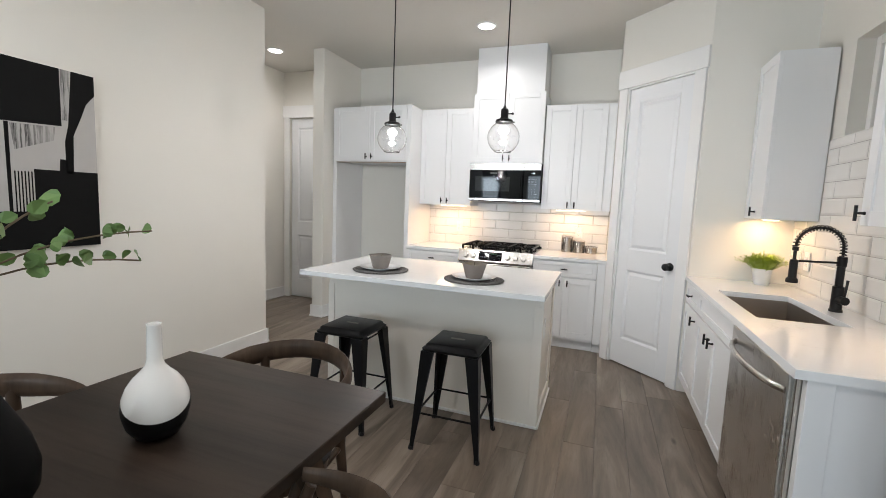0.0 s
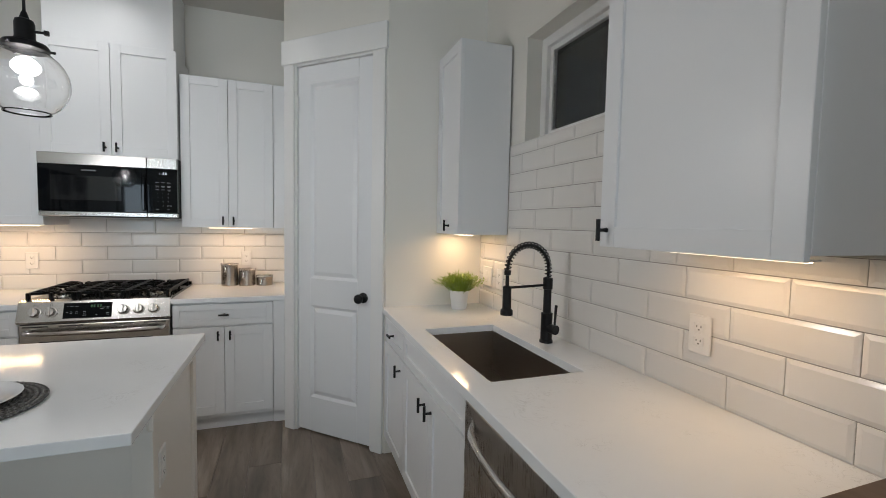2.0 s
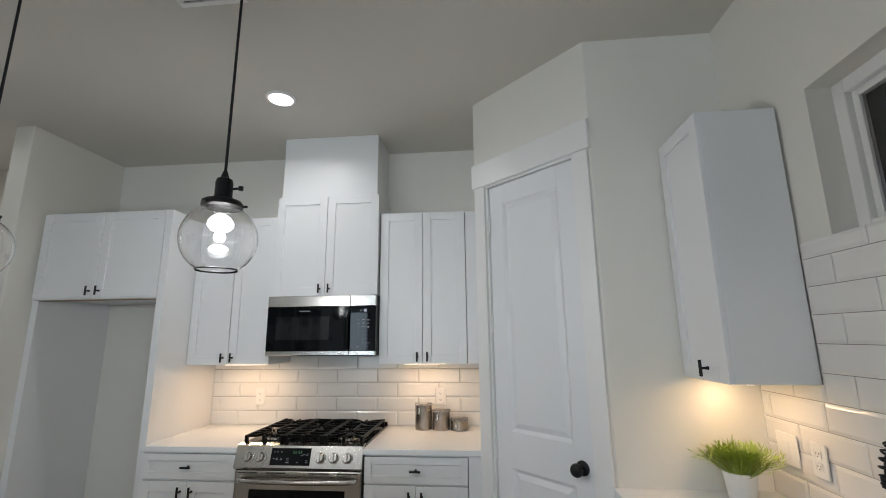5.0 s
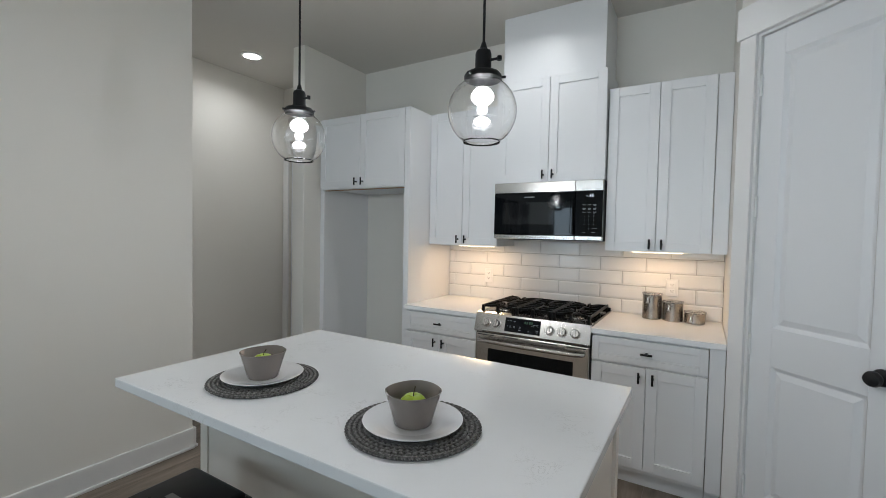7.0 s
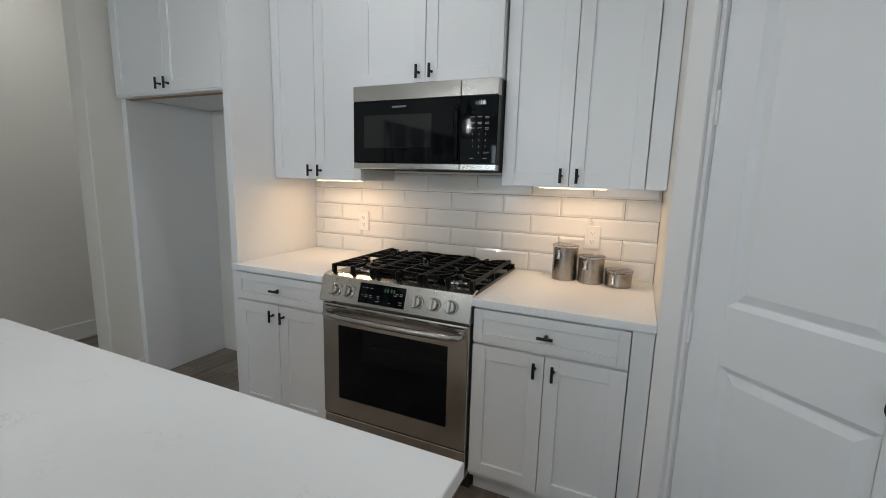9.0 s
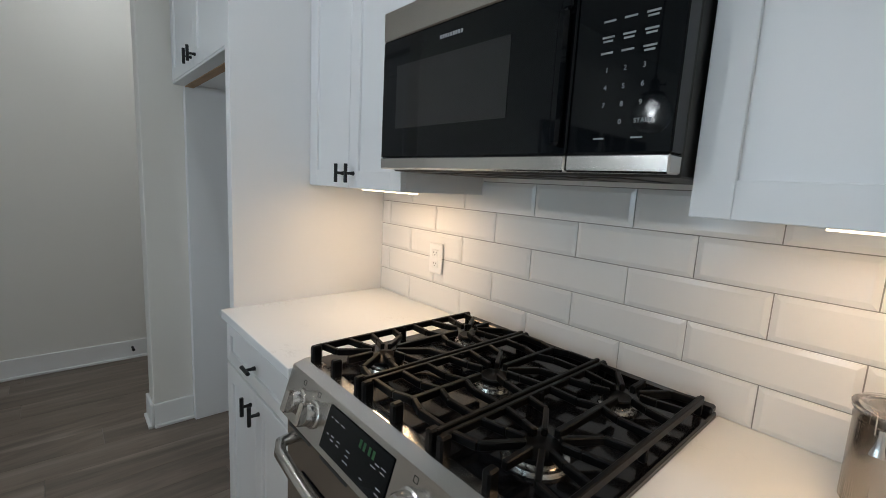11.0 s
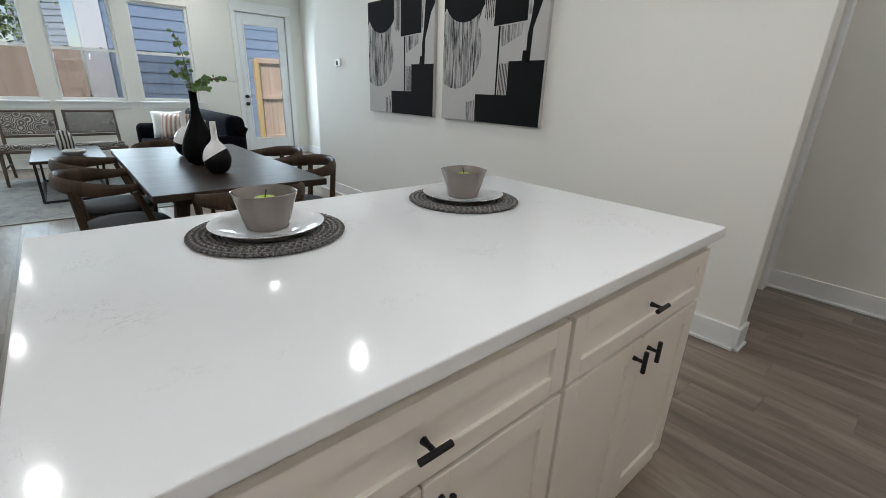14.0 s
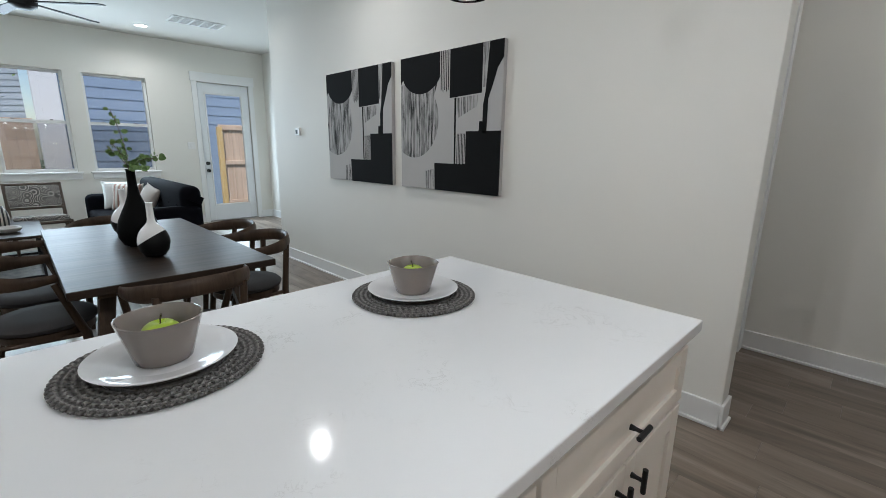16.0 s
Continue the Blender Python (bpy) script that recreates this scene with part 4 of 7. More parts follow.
for gx, gy, gw in ((-0.145, 0.025, 0.006), (-0.125, 0.025, 0.014), (-0.1, 0.025, 0.014), (-0.145, -0.01, 0.008), (-0.125, -0.008, 0.012), (-0.125, -0.016, 0.012), (-0.1, -0.008, 0.012), (-0.1, -0.016, 0.012), (-0.06, -0.008, 0.014), (-0.06, -0.018, 0.012), (-0.06, -0.03, 0.02), (0.035, 0.014, 0.014), (0.025, 0.006, 0.016), (0.055, 0.016, 0.014), (0.055, 0.008, 0.014), (0.0, -0.03, 0.01), (0.055, -0.02, 0.014), (0.055, -0.03, 0.014)):
    box(bm, gx - gw / 2, gx + gw / 2, gy - 0.0012, gy + 0.0012, 0.003, 0.0034)
M_DIGIT = plain("green_digit", (0.01, 0.07, 0.02), 0.5)
for gx in (-0.028, -0.014, 0.004, 0.018):
    part("clock_digit", on_panel(B(gx - 0.004, gx + 0.004, 0.016, 0.032, 0.003, 0.0034)), M_DIGIT, rg, "dim green clock digit")
tagged(part("display_marks", on_panel(bm), M_PRINT, rg, "small unreadable printed marks"), kind="stuff")
M_KNOB = steel("knob_steel", (0.66, 0.64, 0.61), 0.22)
for kx in (-0.30, -0.225, 0.135, 0.215, 0.295):
    bm = lathe(bmesh.new(), [(0.031, 0), (0.031, 0.004), (0.0265, 0.006), (0.025, 0.026), (0.0225, 0.029)], (kx, -0.004, 0), 24)
    k = part("knob", on_panel(bm), M_KNOB, rg, "round steel burner knob", 40)
    bm = B(kx - 0.008, kx + 0.008, -0.030, 0.021, 0.008, 0.040, 0.003)
    part("grip", on_panel(bm), M_KNOB, k)
    bm = bmesh.new()
    box(bm, kx - 0.006, kx + 0.006, 0.036, 0.0366, 0.0003, 0.0008)
    box(bm, kx - 0.006, kx - 0.0054, 0.036, 0.047, 0.0003, 0.0008)
    box(bm, kx + 0.0054, kx + 0.006, 0.036, 0.047, 0.0003, 0.0008)
    box(bm, kx - 0.006, kx + 0.006, 0.0464, 0.047, 0.0003, 0.0008)
    part("burner_mark", on_panel(bm), M_SLOT, rg)
od = part("oven_door", B(-RX, RX, -0.705, -0.633, 0.225, 0.792, 0.006, 2), M_STEEL, rg, "brushed steel oven door")
part("oven_glass", B(-0.285, 0.285, -0.7085, -0.7045, 0.32, 0.69, 0.001), M_BGLASS, od, "dark oven window")
part("door_gap", B(-RX + 0.005, RX - 0.005, -0.70, -0.64, 0.793, 0.799), M_SLOT, rg)
for vx in (-0.30, -0.13, 0.13, 0.30):
    part("door_vent", B(vx - 0.06, vx + 0.06, -0.7062, -0.7042, 0.776, 0.783), M_SLOT, od, "dark vent slot")
hb = [(-0.345, -0.70, 0.748), (-0.34, -0.735, 0.748), (-0.30, -0.752, 0.748)] + [(-0.30 + 0.6 * i / 8, -0.752 - 0.012 * math.sin(math.pi * i / 8), 0.748) for i in range(1, 8)] + [(0.30, -0.752, 0.748), (0.34, -0.735, 0.748), (0.345, -0.70, 0.748)]
part("handle", tube(bmesh.new(), hb, 0.0145, 10), M_STEEL, od, "rounded steel oven handle", 60)
part("bottom_drawer", B(-RX, RX, -0.70, -0.633, 0.085, 0.218, 0.005, 2), M_STEEL, rg, "brushed steel bottom drawer")
bm = B(-RX - 0.006, RX + 0.006, -0.652, -0.03, 0.906, 0.927, 0.004, 2)
part("cooktop", bm, M_ENAMEL, rg, "glossy black enamel cooktop")
bm = bmesh.new()
box(bm, -RX - 0.004, RX + 0.004, -0.062, -0.032, 0.9275, 0.944, 0.004)
part("rear_trim", bm, M_ENAMEL, rg)
BURN = [(-0.235, -0.50, 0.045), (-0.235, -0.20, 0.036), (0.0, -0.35, 0.04), (0.235, -0.50, 0.05), (0.235, -0.20, 0.034)]
for bx, by, br in BURN:
    bm = lathe(bmesh.new(), [(br * 1.25, 0), (br * 1.2, 0.008), (br * 1.0, 0.010), (br * 1.0, 0.016)], (bx, by, 0.9272), 24)
    bo = part("burner", bm, M_STEEL, rg, "metal burner ring", 35)
    bm = lathe(bmesh.new(), [(br * 0.96, 0.016), (br * 0.96, 0.023), (br * 0.86, 0.026), (0.004, 0.0265)], (bx, by, 0.9272), 24)
    part("burner_cap", bm, M_IRON, bo, "black burner cap", 35)
# three cast grates
GZ = 0.962
for gx0, gx1 in ((-0.37, -0.128), (-0.122, 0.122), (0.128, 0.37)):
    bm = bmesh.new()
    y0, y1 = -0.635, -0.075
    gm, r_ = (gx0 + gx1) / 2, 0.0055

    def bar(p, q_, h=0.018, w_=0.0105):
        p, q_ = Vector((*p, GZ)), Vector((*q_, GZ))
        d = (q_ - p)
        l_ = d.length
        b2 = B(0, l_, -w_ / 2, w_ / 2, -h / 2, h / 2, 0.002)
        turned(b2, Matrix.Translation(p) @ Matrix.Rotation(math.atan2(d.y, d.x), 4, "Z"))
        me_ = bpy.data.meshes.new("tmp")
        b2.to_mesh(me_)
        b2.free()
        bm.from_mesh(me_)
        bpy.data.meshes.remove(me_)
    for gx in (gx0 + 0.006, gx1 - 0.006):
        bar((gx, y0), (gx, y1))
    centres = [(gm, -0.50), (gm, -0.20)] if abs(gm) > 0.05 else [(gm, -0.35)]
    bar((gm, y0 + 0.03), (gm, centres[-1][1] - 0.05 if len(centres) == 1 else centres[0][1] - 0.035), 0.018, 0.0125)
    bar((gm, centres[-1][1] + 0.035), (gm, y1 - 0.03), 0.018, 0.0125)
    if len(centres) == 2:
        bar((gm, centres[0][1] + 0.04), (gm, centres[1][1] - 0.04), 0.018, 0.0125)
    # fingers reach in from both rails and bend towards the burners
    for k in range(8):
        gy = y0 + 0.022 + (y1 - y0 - 0.044) * k / 7
        cx, cy = min(centres, key=lambda c_: abs(c_[1] - gy))
        for sd in (-1, 1):
            rail = gm + sd * (gx1 - gx0) / 2
            off = gy - cy
            if abs(off) < 0.115:
                an = math.atan2(off, sd * 0.075)
                kx, ky = gm + sd * 0.062, gy - 0.012 * (1 if off > 0 else -1)
                bar((rail - sd * 0.004, gy), (kx, ky), 0.017, 0.0115)
                bar((kx, ky), (cx + 0.030 * math.cos(an), cy + 0.030 * math.sin(an) * 1.1), 0.017, 0.0115)
            else:
                bar((rail - sd * 0.004, gy), (gm + sd * 0.045, gy), 0.017, 0.0115)
                bar((gm + sd * 0.045, gy), (gm, gy + (0.018 if off < 0 else -0.018)), 0.017, 0.0115)
    # blunt front ends that hang down to the cooktop
    for gx in (gx0 + 0.012, gm, gx1 - 0.012):
        box(bm, gx - 0.009, gx + 0.009, y0 - 0.014, y0 + 0.012, 0.9272, GZ + 0.010, 0.004)
    for gx in (gx0 + 0.008, gx1 - 0.008):
        for gy in (y0 + 0.008, y1 - 0.008, (y0 + y1) / 2):
            box(bm, gx - 0.007, gx + 0.007, gy - 0.007, gy + 0.007, 0.9272, GZ + 0.006, 0.002)
    part("grate", bm, M_IRON, rg, "black cast-iron grate")

# ---------- microwave ----------
mw = thing("microwave", "stainless over-the-range microwave with black glass front", "microwave", (0, -0.22, 1.42))
MY = -0.445
part("body", B(-0.379, 0.379, MY + 0.045, BACK - 0.013, 1.428, 1.832, 0.003), M_SLOT, mw)
DX = 0.203
dr = part("door", B(-0.379, DX - 0.001, MY, MY + 0.043, 1.462, 1.757, 0.003), M_BGLASS, mw, "glossy black glass door")
part("window", B(-0.315, 0.06, MY - 0.0012, MY + 0.001, 1.535, 1.69, 0.0005), plain("smoked_glass", (0.011, 0.012, 0.013), 0.05, 0, 0.1, 5, 0.0), dr, "smoked glass window")
part("door_band", B(-0.379, DX - 0.001, MY - 0.001, MY + 0.043, 1.7575, 1.83, 0.003), M_STEEL, mw, "brushed steel top band")
part("foot_band", B(-0.379, DX - 0.001, MY - 0.001, MY + 0.043, 1.432, 1.4615, 0.003), M_STEEL, mw)
part("panel_band", B(DX + 0.001, 0.379, MY - 0.001, MY + 0.043, 1.7575, 1.83, 0.003), M_STEEL, mw)
part("panel_foot", B(DX + 0.001, 0.379, MY - 0.001, MY + 0.043, 1.432, 1.4615, 0.003), M_STEEL, mw)
cp = part("control_panel", B(DX + 0.001, 0.379, MY, MY + 0.043, 1.462, 1.757, 0.003), M_BGLASS, mw, "black glass control panel")
bm = bmesh.new()
box(bm, DX - 0.028, DX - 0.006, MY - 0.022, MY - 0.004, 1.475, 1.70, 0.006, )
box(bm, DX - 0.028, DX - 0.006, MY - 0.012, MY + 0.002, 1.70, 1.722, 0.004)
part("handle", bm, M_BGLASS, mw, "black pocket handle")
bm = bmesh.new()
for i in range(5):
    box(bm, -0.30 + i * 0.12, -0.21 + i * 0.12, MY + 0.08, MY + 0.3, 1.4255, 1.4285)
part("underside_filter", bm, M_SLOT, mw, "metal grease filters")
front = Matrix.Translation((0, MY - 0.0004, 0)) @ Matrix.Rotation(radians(90), 4, "X")
M_WHITE_PRINT = glow("panel_digits", (0.85, 0.92, 1.0), 1.1)
writing("clock", "- :16", 0.026, front @ Matrix.Translation((0.297, 1.727, 0)), M_WHITE_PRINT, cp, "lit clock digits")
for r, row in enumerate(("1 2 3", "4 5 6", "7 8 9", "0")):
    for k, chx in enumerate(row.split()):
        x = 0.265 + 0.03 * k if row != "0" else 0.295
        writing("digit", chx, 0.011, front @ Matrix.Translation((x, 1.592 - 0.027 * r, 0)), M_PRINT, cp)
writing("start_word", "START", 0.010, front @ Matrix.Translation((0.332, 1.511, 0)), M_PRINT, cp)
bm = bmesh.new()
for r in range(3):
    for k in range(3):
        x, z = 0.262 + 0.034 * k, 1.665 - 0.024 * r
        box(bm, x - 0.010, x + 0.010, MY - 0.0007, MY, z, z + 0.003)
        if r == 1 or k == 2:
            box(bm, x - 0.008, x + 0.008, MY - 0.0007, MY, z - 0.006, z - 0.003)
for x in (0.262, 0.325):
    box(bm, x - 0.009, x + 0.009, MY - 0.0007, MY, 1.485, 1.4875)
tagged(part("panel_marks", bm, M_PRINT, cp, "small unreadable printed marks"), kind="stuff")
bm = bmesh.new()
for i in range(9):
    box(bm, -0.152 + i * 0.0085, -0.1455 + i * 0.0085, MY - 0.0007, MY, 1.722, 1.730)
part("maker_mark", bm, M_PRINT, mw, "pale bar where the maker's mark is")

# ---------- ceiling fittings ----------
for x, y in DOWNLIGHTS:
    dl = thing("recessed_light", "round recessed ceiling light, switched on", "ceiling light", (x, y, CEIL), "recessed lights")
    bm = lathe(bmesh.new(), [(0.092, 0), (0.092, -0.006), (0.082, -0.012), (0.074, -0.012), (0.074, -0.002)], (x, y, CEIL), 32, False)
    part("trim_ring", bm, M_TRIM, dl, "", 40)
    bm = lathe(bmesh.new(), [(0.073, -0.006), (0.0005, -0.0065)], (x, y, CEIL), 32, False)
    part("lens", bm, M_LED, dl, "glowing white lens")


def ceiling_vent(x0, x1, y0, y1, n, along, label):
    v = thing("ceiling_vent", label, "air vent", ((x0 + x1) / 2, (y0 + y1) / 2, CEIL))
    z = CEIL - 0.012
    bm = bmesh.new()
    for a, b, c, d in ((x0, x1, y0, y0 + 0.025), (x0, x1, y1 - 0.025, y1), (x0, x0 + 0.025, y0 + 0.025, y1 - 0.025), (x1 - 0.025, x1, y0 + 0.025, y1 - 0.025)):
        box(bm, a, b, c, d, z, CEIL, 0.002)
    part("frame", bm, M_TRIM, v)
    part("backing", B(x0 + 0.02, x1 - 0.02, y0 + 0.02, y1 - 0.02, CEIL - 0.003, CEIL - 0.001), M_SLOT, v, "dark duct behind the slats")
    if x1 - x0 > 0.5:
        for k in range(1, 5):
            xx = x0 + (x1 - x0) * k / 5
            part("divider", B(xx - 0.012, xx + 0.012, y0 + 0.025, y1 - 0.025, z - 0.001, z + 0.006, 0.001), M_TRIM, v)
    for i in range(n):
        if along == "x":
            yy = y0 + 0.03 + (y1 - y0 - 0.06) * (i + 0.5) / n
            part("slat", B(x0 + 0.025, x1 - 0.025, yy - 0.006, yy + 0.004, z + 0.001, z + 0.0045), M_TRIM, v)
        else:
            xx = x0 + 0.03 + (x1 - x0 - 0.06) * (i + 0.5) / n
            part("slat", B(xx - 0.006, xx + 0.004, y0 + 0.025, y1 - 0.025, z + 0.001, z + 0.0045), M_TRIM, v)


ceiling_vent(-0.22, 0.09, -2.04, -1.73, 12, "x", "white slatted ceiling vent above the island")
ceiling_vent(-2.05, -1.38, -8.68, -8.32, 12, "x", "white slatted return-air vent in the ceiling")

# pendants
for px, py in ((-0.438, -2.187), (0.36, -2.187)):
    pl = thing("pendant_lamp", "clear glass globe pendant with a black socket, switched on", "pendant lamp", (px, py, CEIL), "pendants over the island")
    part("canopy", lathe(bmesh.new(), [(0.06, 0), (0.06, -0.012), (0.045, -0.022), (0.008, -0.026)], (px, py, CEIL), 24), M_BLACK, pl, "black ceiling rose", 40)
    part("cord", tube(bmesh.new(), [(px, py, CEIL - 0.02), (px, py, 2.02)], 0.0042, 8), M_BLACK, pl, "black fabric cord")
    sz = 1.925
    part("socket", lathe(bmesh.new(), [(0.006, 0.105), (0.012, 0.085), (0.021, 0.08), (0.024, 0.07), (0.024, 0.03), (0.028, 0.02), (0.05, 0.014), (0.056, 0.006), (0.056, -0.004), (0.05, -0.006)], (px, py, sz), 24), M_BLACK, pl, "black metal socket", 40)
    bm = bmesh.new()
    tube(bm, [(px + 0.02, py, sz + 0.05), (px + 0.05, py, sz + 0.05)], 0.004, 8)
    lathe(bm, [(0.007, -0.006), (0.007, 0.006)], (px + 0.052, py, sz + 0.05), 10)
    for k in range(3):
        an = 2 * math.pi * k / 3 + 0.3
        tube(bm, [(px + 0.05 * math.cos(an), py + 0.05 * math.sin(an), sz), (px + 0.068 * math.cos(an), py + 0.068 * math.sin(an), sz)], 0.004, 8)
    part("thumbscrew", bm, M_BLACK, pl)
    prof, inn = [], []
    R_, c0 = 0.103, sz - 0.098
    for i in range(17):
        an = radians(62 - (62 + 58) * i / 16)
        prof.append((R_ * math.cos(an), R_ * math.sin(an)))
        inn.append(((R_ - 0.0022) * math.cos(an), (R_ - 0.0022) * math.sin(an)))
    prof = [(0.046, 0.104)] + prof
    inn = [(0.044, 0.104)] + inn
    bm = lathe(bmesh.new(), prof + [((R_ + 0.002) * math.cos(radians(-58)), -0.092)] + inn[::-1], (px, py, c0), 36, False)
    bmesh.ops.recalc_face_normals(bm, faces=bm.faces)
    gl = part("globe", bm, M_GLASS, pl, "clear glass globe open below", 0)
    gl.visible_shadow = False
    part("bulb", lathe(bmesh.new(), [(0.008, 0.03), (0.024, 0.021), (0.034, 0.006), (0.034, -0.006), (0.024, -0.018), (0.002, -0.023)], (px, py, c0 + 0.043), 24), M_BULB, pl, "glowing white bulb", 0)
    # second, smaller glowing disc, set apart below the bulb
    part("bulb_tip", lathe(bmesh.new(), [(0.004, 0.013), (0.018, 0.009), (0.026, 0.0), (0.018, -0.009), (0.004, -0.013)], (px, py, c0 - 0.03), 24), M_BULB, pl, "small glowing disc below the bulb", 0)
    ld = bpy.data.lights.new("pendant_light", "POINT")
    ld.energy, ld.shadow_soft_size, ld.color = 17.0, 0.016, NEUTRAL
    lo_ = new("pendant_light", ld)
    lo_.location = (px, py, c0 + 0.006)

# ---------- bar stools ----------
M_STOOL = plain("stool_enamel", (0.010, 0.010, 0.011), 0.30, 0.0, 0.2, 30, 0.06, 0.12)


def bar_stool():
    s = thing("bar_stool", "black metal backless bar stool at the island", "stool", group="stools at the island")
    H, a = 0.612, 0.150
    bm = B(-a, a, -a, a, H - 0.05, H, 0.02, 3)
    for v in bm.verts:
        if v.co.z < H - 0.03:
            v.co.x *= 1.10
            v.co.y *= 1.10
    part("seat", bm, M_STOOL, s, "", 40)
    part("grip_slot", B(-0.042, 0.042, -0.012, 0.012, H - 0.001, H + 0.0012, 0.0005), plain("slot_shade", (0.16, 0.15, 0.14), 0.6), s, "cut-out grip in the seat")
    f = 0.195
    for sx in (-1, 1):
        for sy in (-1, 1):
            bm = bmesh.new()
            rings = []
            for t, w, d in ((0, 0.074, 0.03), (0.5, 0.048, 0.024), (0.93, 0.024, 0.018), (1, 0.026, 0.02)):
                z = (H - 0.045) * (1 - t)
                cx = sx * (a * 0.93 + (f - a * 0.93) * t)
                cy = sy * (a * 0.93 + (f - a * 0.93) * t)
                rings.append([bm.verts.new((cx + px * w * 0.5 * sx * 1.0, cy + py * w * 0.5 * sy, z)) for px, py in ((-1.3, 0.7), (0.7, 0.7), (0.7, -1.3), (0.2, -1.3), (0.2, 0.2), (-1.3, 0.2))])
            for p, q_ in zip(rings, rings[1:]):
                bridge(bm, p, q_)
            bm.faces.new(rings[0])
            bm.faces.new(rings[-1][::-1])
            bmesh.ops.recalc_face_normals(bm, faces=bm.faces)
            lg = part("leg", bm, M_STOOL, s)
            part("foot", lathe(bmesh.new(), [(0.014, 0), (0.015, 0.006), (0.012, 0.02)], (sx * f, sy * f, 0), 10), M_BLACK, lg, "rubber foot")
    zr = 0.21
    e = a * 0.93 + (f - a * 0.93) * (1 - zr / (H - 0.045))
    for p, q_ in (((-e, -e), (e, -e)), ((e, -e), (e, e)), ((e, e), (-e, e)), ((-e, e), (-e, -e))):
        part("footrest", tube(bmesh.new(), [(*p, zr), (*q_, zr)], 0.0065, 6), M_STOOL, s)
    for sx in (-1, 1):
        part("brace", tube(bmesh.new(), [(sx * a * 0.9, -a * 0.9, H - 0.075), (sx * a * 0.9, a * 0.9, H - 0.075)], 0.006, 6), M_STOOL, s)
    return s


st = bar_stool()
copy_thing(st, pose(-0.447, -2.65, 0, 0, 0, 0))
st.matrix_basis = pose(0.262, -2.655, 0, 0, 0, 1)

# ---------- place settings ----------


def mat_material():
    def build(nt, b):
        v = object_coords(nt)
        w = nt.nodes.new("ShaderNodeTexWave")
        w.wave_type, w.rings_direction = "RINGS", "Z"
        w.inputs["Scale"].default_value = 22.0
        w.inputs["Distortion"].default_value = 1.2
        w.inputs["Detail Scale"].default_value = 6.0
        nt.links.new(v, w.inputs["Vector"])
        f = noise_tex(nt, v, 160, 3)
        c = mix(nt, (0.10, 0.096, 0.092), (0.25, 0.24, 0.23), w.outputs["Fac"])
        nt.links.new(mix(nt, c, (0.03, 0.028, 0.027), remap(nt, f, 0, 0.6, 0.5, 0.7)), b.inputs["Base Color"])
        b.inputs["Roughness"].default_value = 0.9
        bump(nt, b, w.outputs["Fac"], 0.9, 0.003)
    return material("braided_grey", build)


M_MAT = mat_material()
M_CHINA = plain("white_china", (0.82, 0.83, 0.84), 0.09, 0, 0.02, 10, 0.02, coat=0.3)
M_TAUPE = plain("taupe_glaze", (0.215, 0.185, 0.165), 0.16, 0, 0.06, 14, 0.08, coat=0.4)
M_APPLE = plain("green_apple", (0.36, 0.50, 0.03), 0.28, 0, 0.2, 12, 0.05)
M_STEM = plain("dark_stem", (0.05, 0.035, 0.02), 0.8)
